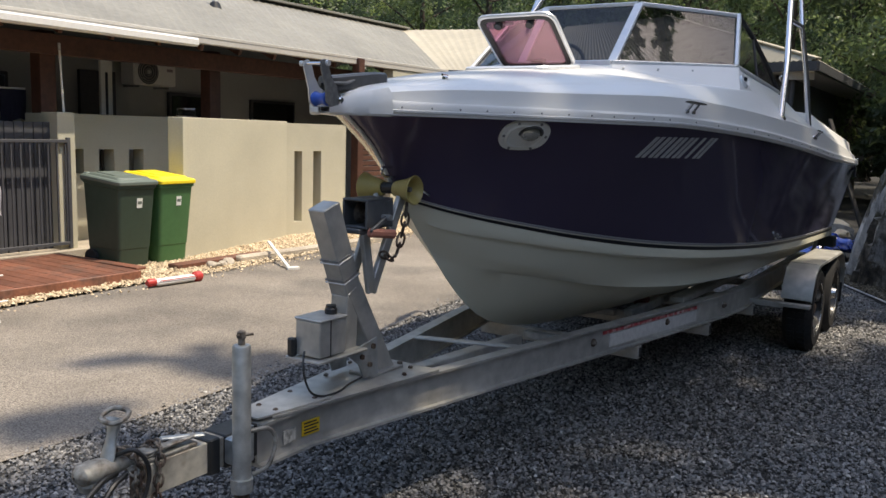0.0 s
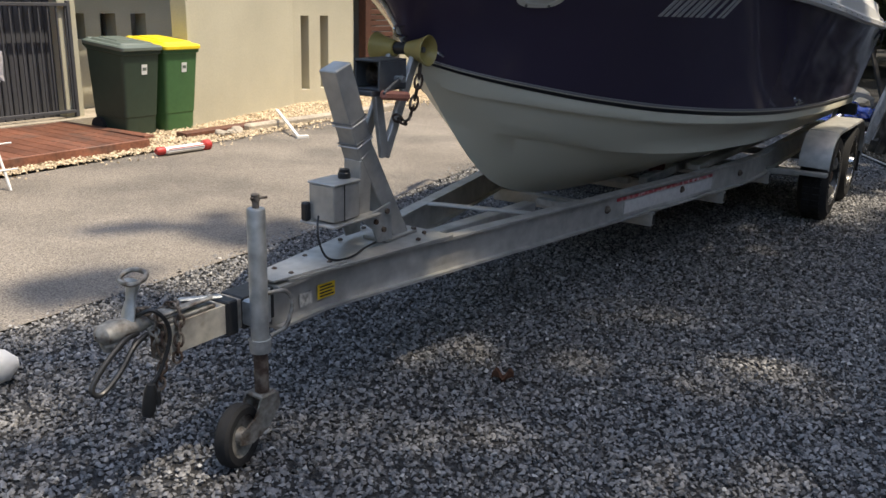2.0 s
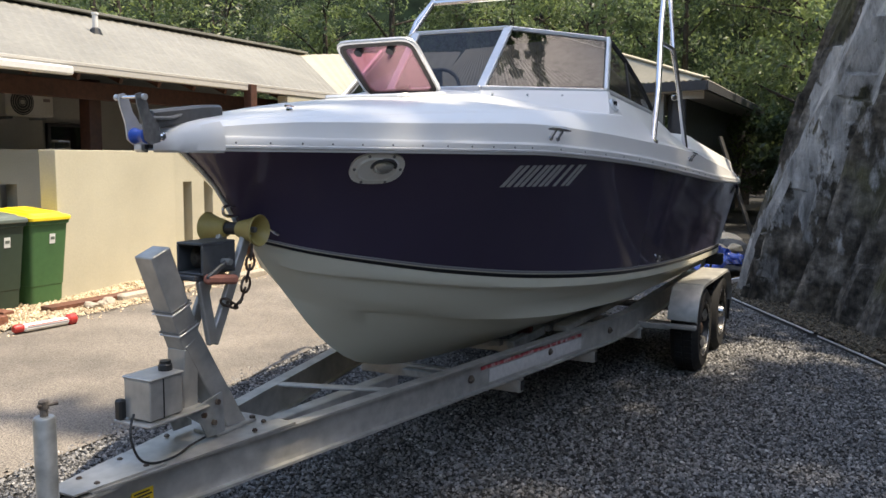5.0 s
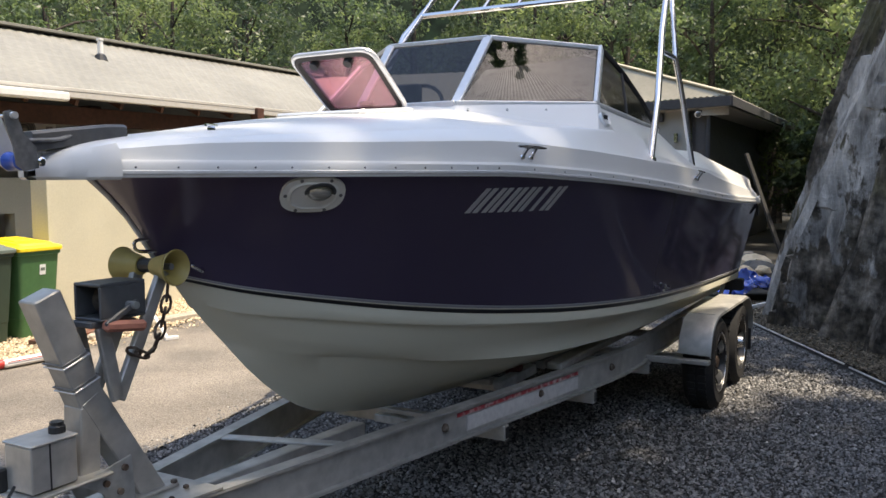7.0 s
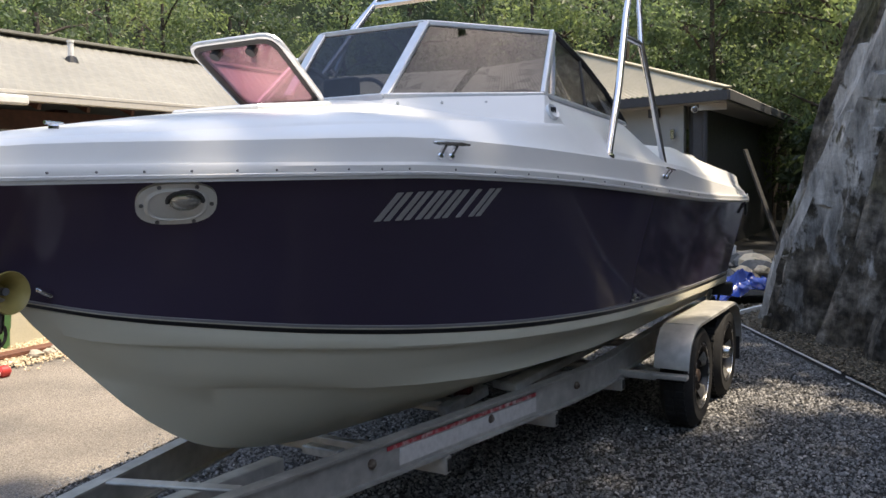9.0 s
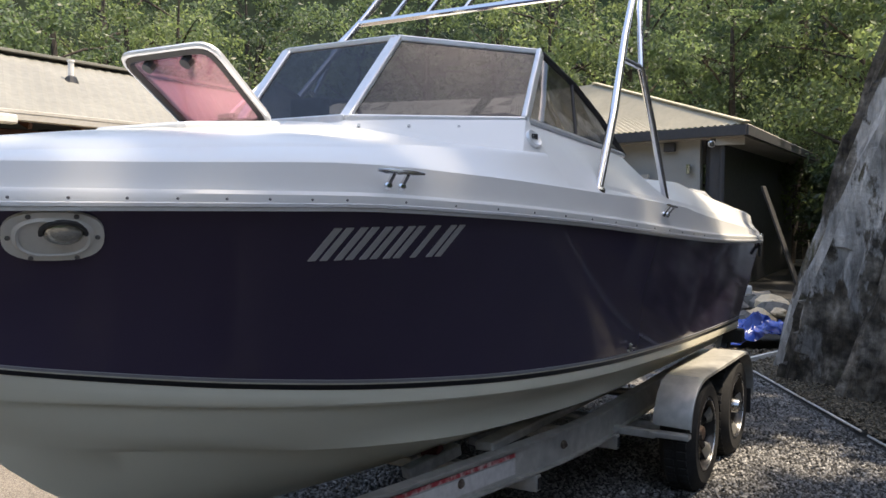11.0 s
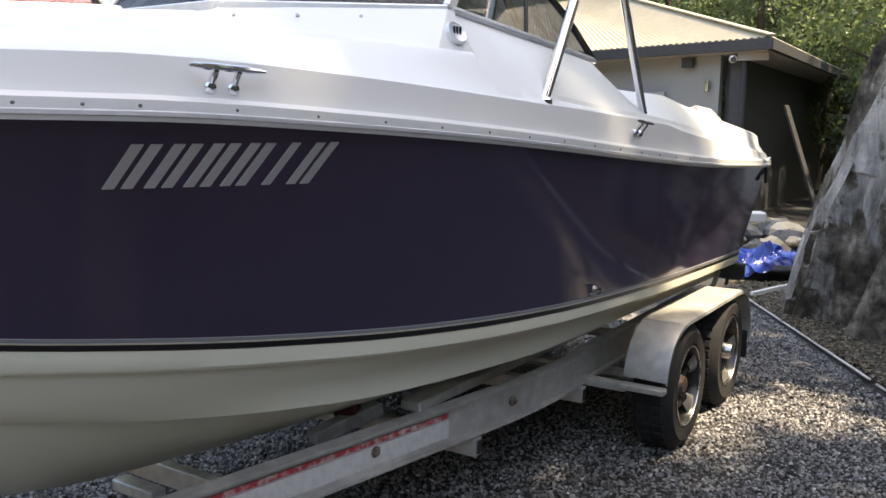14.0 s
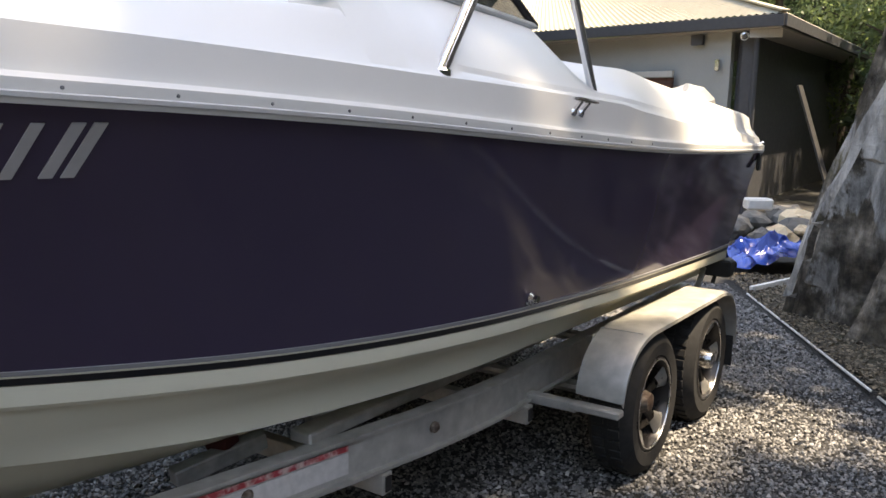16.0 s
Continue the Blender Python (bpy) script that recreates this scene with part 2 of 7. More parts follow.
def tube(bm, pts, r, n=10, closed=False, caps=True):
    """A round bar along points; r may be one radius or one per point."""
    pts = [Vector(p) for p in pts]
    rs = r if isinstance(r, (list, tuple)) else [r] * len(pts)
    rings, ref = [], None
    for i, p in enumerate(pts):
        a = pts[(i - 1) % len(pts)] if closed or i else p
        b = pts[(i + 1) % len(pts)] if closed or i < len(pts) - 1 else p
        d = (b - a).normalized()
        if ref is None:
            ref = d.orthogonal().normalized()
        ref = (ref - d * ref.dot(d)).normalized()
        o = d.cross(ref)
        rings.append([bm.verts.new(p + rs[i] * (math.cos(2 * math.pi * k / n) * ref + math.sin(2 * math.pi * k / n) * o)) for k in range(n)])
    m = len(rings)
    for i in range(m if closed else m - 1):
        A, B = rings[i], rings[(i + 1) % m]
        for k in range(n):
            bm.faces.new((A[k], A[(k + 1) % n], B[(k + 1) % n], B[k]))
    if caps and not closed:
        bm.faces.new(rings[0][::-1])
        bm.faces.new(rings[-1])
    return bm


def bend(pts, k=6):
    """A smooth line through points."""
    q = [Vector(v) for v in pts]
    q = [q[0] * 2 - q[1]] + q + [q[-1] * 2 - q[-2]]
    out = []
    for a, b, c, d in zip(q, q[1:], q[2:], q[3:]):
        for i in range(k):
            t = i / k
            out.append(0.5 * (2 * b + (c - a) * t + (2 * a - 5 * b + 4 * c - d) * t * t + (3 * b - a - 3 * c + d) * t**3))
    return out + [q[-2]]


def turned(bm, profile, c, axis, n=24, closed=False):
    """A turned shape: profile of (radius, along) about an axis through c."""
    axis = Vector(axis).normalized()
    x = axis.orthogonal().normalized()
    y = axis.cross(x)
    rings = []
    for r, a in profile:
        rings.append([bm.verts.new(Vector(c) + axis * a + r * (math.cos(2 * math.pi * k / n) * x + math.sin(2 * math.pi * k / n) * y)) for k in range(n)])
    m = len(rings)
    for i in range(m if closed else m - 1):
        A, B = rings[i], rings[(i + 1) % m]
        for k in range(n):
            bm.faces.new((A[k], A[(k + 1) % n], B[(k + 1) % n], B[k]))
    if not closed:
        bm.faces.new(rings[0][::-1])
        bm.faces.new(rings[-1])
    return bm


def slab(bm, outline, vec):
    """A flat outline pushed along vec."""
    A = [bm.verts.new(Vector(p)) for p in outline]
    B = [bm.verts.new(Vector(p) + Vector(vec)) for p in outline]
    n = len(A)
    bm.faces.new(A[::-1])
    bm.faces.new(B)
    for k in range(n):
        bm.faces.new((A[k], A[(k + 1) % n], B[(k + 1) % n], B[k]))
    return bm


def loft(bm, curves):
    """A skin through curves of equal length."""
    rows = [[bm.verts.new(Vector(p)) for p in c] for c in curves]
    for A, B in zip(rows, rows[1:]):
        for k in range(len(A) - 1):
            f = [A[k], A[k + 1], B[k + 1], B[k]]
            bm.faces.new(f)
    return bm


def weld(bm, d=0.0005):
    bmesh.ops.remove_doubles(bm, verts=bm.verts, dist=d)
    return bm


def smoothcurve(table, s):
    """Monotone cubic through a table {s: value}."""
    xs = np.array(sorted(table), float)
    ys = np.array([table[k] for k in sorted(table)], float)
    d = np.diff(ys) / np.diff(xs)
    m = np.concatenate(([d[0]], [0 if a * b <= 0 else 2 * a * b / (a + b) for a, b in zip(d, d[1:])], [d[-1]]))
    s = min(max(s, xs[0]), xs[-1])
    i = min(int(np.searchsorted(xs, s, side="right")) - 1, len(xs) - 2)
    h = xs[i + 1] - xs[i]
    t = (s - xs[i]) / h
    return float((2 * t**3 - 3 * t**2 + 1) * ys[i] + (t**3 - 2 * t**2 + t) * h * m[i] + (-2 * t**3 + 3 * t**2) * ys[i + 1] + (t**3 - t**2) * h * m[i + 1])


def cloud_mesh(name, verts, faces, material, parent=None, kind="", label="", category=""):
    me = bpy.data.meshes.new(name)
    me.from_pydata(verts, [], faces)
    me.materials.append(material)
    ob = new(name, me)
    if parent:
        ob.parent = parent
    return tagged(ob, label, category, kind=kind)


# ---- ground ----
def flat(name, outline, z, material, label, category, thick=0.0):
    bm = bmesh.new()
    slab(bm, [(x, y, z - max(thick, 0.002)) for x, y in outline], (0, 0, max(thick, 0.002)))
    ob = thing(name, place=(0, 0, 0))
    bpy.data.objects.remove(ob)
    bmesh.ops.recalc_face_normals(bm, faces=bm.faces)
    me = bpy.data.meshes.new(name)
    bm.to_mesh(me)
    bm.free()
    me.materials.append(material)
    return tagged(new(name, me), label, category, kind="structure")


def W2(s, b):
    p = BOAT @ V3(s, b, 0)
    return (p.x, p.y)


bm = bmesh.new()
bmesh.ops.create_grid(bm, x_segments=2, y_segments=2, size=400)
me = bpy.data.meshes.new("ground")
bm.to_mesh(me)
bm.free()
me.materials.append(GRAVEL_GAP_SHADE)
ground = tagged(new("ground", me), "grey crushed stone ground in tree shade, coloured dark for shade between the stones", "ground", kind="structure")
flat("road", [W2(-14, -1.52), W2(0, -1.54), W2(1.1, -1.58), W2(4.0, -1.95), W2(9, -2.3), W2(11.5, -2.5), W2(11.5, -5.5), W2(5.5, -4.85), W2(3.6, -4.6), W2(1.0, -4.5), W2(-14, -4.5)], 0.012, ASPHALT, "worn grey asphalt driveway beside the gravel", "driveway")
flat("garden_bed", [W2(-14, -4.55), W2(1.0, -4.55), W2(3.6, -4.68), W2(5.5, -4.95), W2(11.5, -5.6), W2(11.5, -6.3), W2(-14, -6.3)], 0.03, PEBBLEBED, "bed of cream pebbles along the house wall", "garden bed")

# ---- the boat ----
SHEER_B = {-0.37: 0.0, -0.366: 0.045, -0.345: 0.085, -0.29: 0.133, -0.229: 0.168, 0.0: 0.315, 0.205: 0.44, 0.364: 0.555, 0.6: 0.69, 0.914: 0.835, 1.394: 0.957, 2.0: 1.05, 2.92: 1.125, 4.0: 1.135, 5.57: 1.06}
SHEER_Z = {-0.43: 1.6, 0.9: 1.597, 1.394: 1.578, 2.0: 1.543, 2.92: 1.476, 4.0: 1.412, 5.57: 1.358}


def sheer(s, out=0.0, up=0.0):
    return V3(s, max(0.0, smoothcurve(SHEER_B, s) + out), smoothcurve(SHEER_Z, s) + up)


# levels of the hull from the keel up: start, end, half-breadth and height by station
LEVELS = [
    (0.95, 5.40, {0.95: 0, 5.4: 0.0}, {0.95: 0.575, 1.13: 0.53, 1.4: 0.49, 1.9: 0.455, 5.4: 0.43}),
    (0.66, 5.41, {0.66: 0, 1.2: 0.12, 2.0: 0.26, 3.0: 0.34, 5.41: 0.36}, {0.66: 0.71, 0.85: 0.65, 1.2: 0.585, 2.0: 0.53, 3.0: 0.51, 5.41: 0.49}),
    (0.365, 5.42, {0.365: 0, 0.5: 0.078, 0.6: 0.128, 0.78: 0.196, 1.0: 0.272, 1.3: 0.362, 1.65: 0.48, 2.0: 0.585, 2.4: 0.66, 3.0: 0.73, 5.42: 0.75}, {0.365: 0.965, 0.5: 0.925, 0.6: 0.9, 0.78: 0.868, 1.0: 0.832, 1.3: 0.776, 1.65: 0.735, 2.0: 0.712, 3.0: 0.68, 5.42: 0.62}),
    (0.365, 5.42, {0.365: 0, 0.5: 0.079, 0.6: 0.13, 0.78: 0.199, 1.0: 0.279, 1.3: 0.378, 1.65: 0.51, 2.0: 0.62, 2.4: 0.7, 3.0: 0.77, 5.42: 0.79}, {0.365: 0.966, 0.5: 0.926, 0.6: 0.901, 0.78: 0.868, 1.0: 0.829, 1.3: 0.769, 1.65: 0.726, 2.0: 0.7, 3.0: 0.668, 5.42: 0.61}),
    (0.24, 5.5, {0.24: 0.0, 0.6: 0.19, 1.0: 0.335, 1.5: 0.5, 2.0: 0.65, 2.5: 0.745, 3.0: 0.8, 4.0: 0.84, 5.5: 0.82}, {0.24: 1.09, 0.4: 1.02, 0.6: 0.965, 1.0: 0.885, 1.5: 0.825, 2.0: 0.8, 3.0: 0.775, 5.5: 0.68}),
    (0.16, 5.5, {0.16: 0.0, 0.3: 0.1, 0.6: 0.245, 1.0: 0.4, 1.5: 0.572, 2.0: 0.732, 2.5: 0.835, 3.0: 0.89, 4.0: 0.935, 5.5: 0.905}, {0.16: 1.175, 0.3: 1.115, 0.6: 1.055, 1.0: 0.985, 1.5: 0.915, 2.0: 0.87, 2.5: 0.84, 3.0: 0.815, 4.0: 0.78, 5.5: 0.715}),
    (0.10, 5.53, {0.10: 0.0, 0.3: 0.14, 0.6: 0.27, 1.0: 0.42, 1.5: 0.59, 2.0: 0.75, 2.5: 0.85, 3.0: 0.905, 4.0: 0.95, 5.0: 0.94, 5.53: 0.92}, {0.10: 1.25, 0.3: 1.184, 0.6: 1.116, 1.0: 1.04, 1.5: 0.968, 2.0: 0.92, 2.5: 0.886, 3.0: 0.86, 4.0: 0.822, 5.53: 0.765}),
]
NU = 64
# the hull is blunt below the overhanging bow of the deck
STEM_B = {-0.1: 0.0, -0.098: 0.08, -0.08: 0.165, -0.03: 0.25, 0.06: 0.345, 0.2: 0.5, 6.0: 3.0}


def level(k, u):
    if k == len(LEVELS):
        s = -0.1 + 5.67 * u
        return (s, min(smoothcurve(STEM_B, s), smoothcurve(SHEER_B, s)), smoothcurve(SHEER_Z, s))
    s0, s1, tb, tz = LEVELS[k]
    s = s0 + (s1 - s0) * u
    return (s, smoothcurve(tb, s), smoothcurve(tz, s))


US = [(i / NU) ** 1.6 for i in range(NU + 1)]


def hull_point(k, f, u, side):
    a, b = Vector(level(k, u)), Vector(level(k + 1, u))
    p = a.lerp(b, f)
    if k in (0, 1, 3, 4):
        # the panels below and above the strake curve through three levels
        k0 = k - k % 3
        q0, q1, q2 = (Vector(level(k0 + j, u)) for j in range(3))
        v = (k % 3 + f) / 2
        p = q0 * (2 * (v - 0.5) * (v - 1)) + q1 * (4 * v * (1 - v)) + q2 * (2 * v * (v - 0.5))
    if k == len(LEVELS) - 1:
        p.y -= 0.05 * math.sin(math.pi * f) * math.exp(-3.5 * u) * min(1.0, p.y * 8)
    p.y = max(p.y, 0.0)
    return V3(p.x, side * p.y, p.z)


def topside(u, f, out=0.0):
    """A point on the navy side, f from the stripe (0) to the sheer (1), and pushed out along the normal."""
    k = len(LEVELS) - 1
    p = hull_point(k, f, u, 1)
    du = hull_point(k, f, min(1, u + 0.01), 1) - hull_point(k, f, max(0, u - 0.01), 1)
    df = hull_point(k, min(1, f + 0.02), u, 1) - hull_point(k, max(0, f - 0.02), u, 1)
    n = du.cross(df).normalized()
    if n.y > 0:
        n = -n
    return p + n * out


boat = thing("motor_boat", (2.5, 0, 0.43), "navy and cream fibreglass cabin cruiser resting on a trailer", "boat")
bm = bmesh.new()
for side in (1, -1):
    for k, cuts in ((0, 3), (1, 3), (2, 1), (3, 4), (4, 1), (5, 4)):
        loft(bm, [[hull_point(k, j / cuts, u, side) for u in US] for j in range(cuts + 1)])
tr = [level(k, 1.0) for k in range(len(LEVELS))]
bm.faces.new([bm.verts.new(V3(s, b, z)) for s, b, z in tr] + [bm.verts.new(V3(s, -b, z)) for s, b, z in tr[:0:-1]])
hull = part("hull_bottom", weld(bm), CREAM, boat, "cream hull bottom with spray rails", smooth=True)
bm = bmesh.new()
for side in (1, -1):
    rows = []
    for f, out, dz in ((0.0, -0.03, 0.012), (0.0, 0.012, -0.004), (0.12, 0.019, 0.0), (0.6, 0.012, 0.0), (1.0, 0.003, -0.002)):
        rows.append([hull_point(5, f, u, side) + Vector((0, -side * out * min(1.0, u * 12), dz)) for u in US[4:]])
    loft(bm, rows)
part("spray_chine", bm, CREAM, hull, "pale cream chine below the waterline stripe", smooth=True)
bm = bmesh.new()
for side in (1, -1):
    loft(bm, [[hull_point(6, j / 10, u, side) for u in US] for j in range(11)])
a, b = level(6, 1.0), level(7, 1.0)
bm.faces.new([bm.verts.new(V3(*p)) for p in (a, b, (b[0], -b[1], b[2]), (a[0], -a[1], a[2]))])
topsides = part("topside_shell", weld(bm), NAVY, boat, "glossy navy blue topsides", smooth=True)


def stripe(name, f0, f1, out, material, label):
    bm = bmesh.new()
    rows = [[topside(u, f, out * g) for u in US[1:]] for f, g in ((f0, 0.0), (f0, 1.0), (f1, 1.0), (f1, 0.0))]
    loft(bm, rows)
    for r in rows:
        for i, p in enumerate(r):
            r[i] = Vector((p.x, -p.y, p.z))
    loft(bm, rows)
    part(name, bm, material, topsides, label)


stripe("stripe", 0.003, 0.032, 0.003, BLACK, "black waterline stripe")
stripe("stripe", 0.034, 0.041, 0.003, CREAM, "thin cream waterline line")
stripe("stripe", 0.043, 0.062, 0.003, GREYSTRIPE, "thin grey waterline stripe")

# underside of the deck where it overhangs the stem, and the strips up the stem
bm = bmesh.new()
under = [-0.37, -0.366, -0.345, -0.29, -0.22, -0.15, -0.05, 0.05, 0.12]
slab(bm, [sheer(s, 0.0, -0.012) for s in under] + [Vector((p.x, -p.y, p.z)) for p in (sheer(s, 0.0, -0.012) for s in under[::-1])][:-1], (0, 0, 0.006))
part("bow_underside", bm, WHITE, boat, "white underside of the overhanging bow")
line = [hull_point(len(LEVELS) - 1, f, 0.0035, -1) + V3(-0.004, -0.004, 0) for f in (0.02, 0.2, 0.4, 0.6, 0.8, 0.99)]
part("stem_strip", tube(bmesh.new(), line, 0.009, 8), WHITE, boat, "white strip up the stem", smooth=True)

# rub rail with screws
bm = bmesh.new()
for sd in (1, -1):
    rows = []
    for out, up in ((0.0, -0.012), (0.016, -0.012), (0.02, -0.004), (0.02, 0.03), (0.012, 0.04), (0.0, 0.04)):
        r = []
        for u in US:
            p = sheer(-0.37 + 5.94 * u, out, up)
            r.append(Vector((p.x - (out if u == 0 else 0), sd * p.y, p.z)))
        rows.append(r)
    loft(bm, rows)
rail = part("rub_rail", bm, WHITE, boat, "white rub rail with a row of screws", smooth=True)
bm = bmesh.new()
for sd in (1, -1):
    rows = []
    for out, up in ((0.019, -0.004), (0.026, -0.001), (0.026, 0.007), (0.019, 0.01)):
        rows.append([Vector((p.x, sd * p.y, p.z)) for p in (sheer(-0.235 + 5.78 * i / 60, out, up) for i in range(61))])
    loft(bm, rows)
part("rail_insert", bm, FRAME, rail, "bright aluminium rail insert", smooth=True)
s = -0.2
while s < 3.6:
    bm = bmesh.new()
    turned(bm, [(0.0036, -0.004), (0.0036, 0.001), (0.002, 0.002)], sheer(s, 0.0205, 0.018), (0, -1, 0.0), 8)
    part("screw", bm, SCREW, rail)
    s += (0.1 if s < 0.9 else 0.19) + 0.02 * math.sin(s * 31)

bm = bmesh.new()
for sd in (1, -1):
    rows = []
    for out, up in ((0.0, -0.018), (0.018, -0.018), (0.026, -0.01), (0.027, 0.02), (0.02, 0.065), (0.004, 0.088), (-0.02, 0.094)):
        r = []
        for i in range(15):
            s = -0.37 + 0.135 * (i / 14) ** 1.5
            p = sheer(s, out, up * (0.5 + 0.5 * i / 14) if up > 0 else up)
            r.append(Vector((p.x - max(0.0, out) * max(0.0, 1 - i / 4), sd * p.y, p.z)))
        rows.append(r)
    loft(bm, rows)
    bm.faces.new([bm.verts.new(r[-1]) for r in rows])
part("bow_cap", weld(bm), WHITE, rail, "blunt white moulding round the bow", smooth=True)

# deck: from the rail over the side band and shoulder to the middle
KNUCKLE = {-0.43: 0.045, -0.25: 0.08, 0.0: 0.1, 0.46: 0.111, 1.0: 0.128, 1.73: 0.131, 2.1: 0.134, 2.56: 0.146, 3.1: 0.155, 3.3: 0.157, 3.5: 0.145, 4.2: 0.12, 5.57: 0.08}
CENTRE = {-0.47: 1.645, -0.3: 1.685, -0.15: 1.708, 0.15: 1.74, 0.7: 1.81, 1.33: 1.878, 1.63: 1.922, 2.5: 1.94}
SHOULDER_B = {-0.43: 0.0, -0.3: 0.07, 0.0: 0.2, 0.5: 0.48, 1.0: 0.72, 1.6: 0.872, 2.0: 0.935, 3.5: 0.97}
SHOULDER_Z = {-0.43: 1.645, -0.3: 1.677, 0.0: 1.71, 0.5: 1.745, 1.0: 1.775, 1.6: 1.795, 2.0: 1.8, 2.3: 1.8, 3.5: 1.72}


def deck_row(s, sd):
    e = sheer(s)
    b0, z0 = -e.y, e.z
    k = smoothcurve(KNUCKLE, s)
    bs, zs = min(smoothcurve(SHOULDER_B, s), b0 * 0.93), smoothcurve(SHOULDER_Z, s)
    zc = smoothcurve(CENTRE, s)
    st = 0.006 * max(0.0, min(1.0, (s + 0.1) / 1.2))
    k = min(k, max(0.03, zs - st - z0 - 0.012))
    pts = [(b0, z0 + 0.035), (b0 - 0.016 * min(1, b0 * 3), z0 + k * 0.94), (max(0, b0 - 0.026), z0 + k), (max(0, (b0 - 0.026 + bs) / 2), (z0 + k + zs - st) / 2 + 0.003)]
    mb, mz = pts[-1]
    pts += [(mb + (bs - mb) * 0.8, mz + (zs - st - mz) * 0.8), (bs, zs - st), (bs * 0.99, zs)]
    flat_edge = max(0.0, min(1.0, (s - 0.6) / 0.9))
    for f in (0.955, 0.85, 0.65, 0.42, 0.2, 0.0):
        rise = (1 - flat_edge) * (1 - f**2.4) + flat_edge * 0.5 * (1 + math.cos(math.pi * f))
        pts.append((bs * f, zs + (zc - zs) * rise + 0.012 * min(1.0, bs * 2) * min(1.0, (1 - f) * 7)))
    return [V3(s, sd * b, z) for b, z in pts]


bm = bmesh.new()
deck_s = [-0.37, -0.366, -0.355, -0.33, -0.29, -0.22, -0.12, 0.0, 0.15, 0.3, 0.45, 0.6, 0.75, 0.9, 1.05, 1.2, 1.35, 1.5, 1.65, 1.8, 1.92, 2.02]
for sd in (1, -1):
    loft(bm, [deck_row(s, sd) for s in deck_s])
deck = part("deck", weld(bm, 0.001), WHITE, boat, "white fibreglass foredeck and gunwale", smooth=True)

# cabin sides, gunwale shelf and coaming aft of the foredeck
CAB_TOP_Z = {2.02: 1.925, 2.6: 1.892, 3.12: 1.856, 3.17: 1.838, 3.24: 1.77, 3.32: 1.754, 3.48: 1.742, 3.68: 1.737, 4.0: 1.698, 4.46: 1.652, 5.0: 1.603, 5.47: 1.56, 5.5: 1.553, 5.57: 1.44}
CAB_TOP_B = {2.02: 0.845, 2.6: 0.835, 3.15: 0.84, 3.3: 0.86, 3.5: 0.93, 3.7: 0.96, 4.3: 0.985, 5.57: 0.995}
aft_s = [2.02 + i * (5.57 - 2.02) / 96 for i in range(97)]


def side_row(s, sd):
    e = sheer(s)
    b0, z0 = -e.y, e.z
    k = smoothcurve(KNUCKLE, s)
    tb, tz = smoothcurve(CAB_TOP_B, s), smoothcurve(CAB_TOP_Z, s)
    lip = 0.012 + 0.026 * max(0.0, min(1.0, (s - 2.3) / 0.5)) * max(0.0, min(1.0, (3.5 - s) / 0.2))
    pts = [(b0, z0 + 0.035), (b0 - 0.016, z0 + k * 0.94), (b0 - 0.026, z0 + k), (b0 - 0.026 - lip, z0 + k + 0.006 + 0.3 * (0.038 - lip)), (b0 - 0.036 - lip, z0 + k + 0.024 + 0.3 * (0.038 - lip))]
    blend = max(0.0, min(1.0, (2.4 - s) / 0.38))
    blend = blend * blend * (3 - 2 * blend)
    if blend:
        bs, zs = smoothcurve(SHOULDER_B, s), smoothcurve(SHOULDER_Z, s) - 0.014
        goal = [((b0 - 0.026 + bs) / 2, (z0 + k + zs) / 2 + 0.003), (bs, zs)]
        for i, (gb, gz) in enumerate(goal):
            pb, pz = pts[3 + i]
            pts[3 + i] = (pb + (gb - pb) * blend, pz + (gz - pz) * blend)
    top = max(tz, z0 + k + 0.04)
    pts += [(tb + 0.006, top - 0.012), (tb - 0.01, top), (tb - 0.05, top), (tb - 0.055, top - 0.02), (tb - 0.08, 1.2)]
    return [V3(s, sd * b, z) for b, z in pts]


bm = bmesh.new()
for sd in (1, -1):
    loft(bm, [side_row(s, sd) for s in aft_s])
cabin = part("cabin_side", bm, WHITE, boat, "white cabin side and cockpit coaming", smooth=True)
cabin.data.set_sharp_from_angle(angle=radians(12))
bm = bmesh.new()
slab(bm, [V3(2.1, -0.66, 0.99), V3(5.45, -0.85, 0.99), V3(5.45, 0.85, 0.99), V3(2.1, 0.66, 0.99)], (0, 0, 0.02))
part("cockpit_floor", bm, WHITE, boat)
bm = bmesh.new()
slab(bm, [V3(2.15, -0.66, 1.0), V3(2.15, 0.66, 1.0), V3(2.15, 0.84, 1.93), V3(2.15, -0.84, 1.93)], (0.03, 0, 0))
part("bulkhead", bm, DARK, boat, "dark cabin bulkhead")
bm = bmesh.new()
slab(bm, [V3(5.44, -0.9, 1.0), V3(5.44, 0.9, 1.0), V3(5.5, 0.93, 1.42), V3(5.5, -0.93, 1.42)], (0.05, 0, 0))
part("transom", bm, WHITE, boat)
bm = bmesh.new()
for sd in (1,):
    tube(bm, [V3(5.50, sd * 1.05, 1.37), V3(5.56, sd * 1.07, 1.40), V3(5.6, sd * 1.06, 1.36), V3(5.58, sd * 1.05, 1.31)], 0.013, 8)
part("stern_fitting", bm, STEEL, boat, "stainless stern corner fitting")
bm = bmesh.new()
box(bm, V3(5.53, 1.065, 1.29), (0.05, 0.02, 0.09), 0.006)
part("vent_box", bm, PLASTIC, boat, "black vent at the stern quarter")

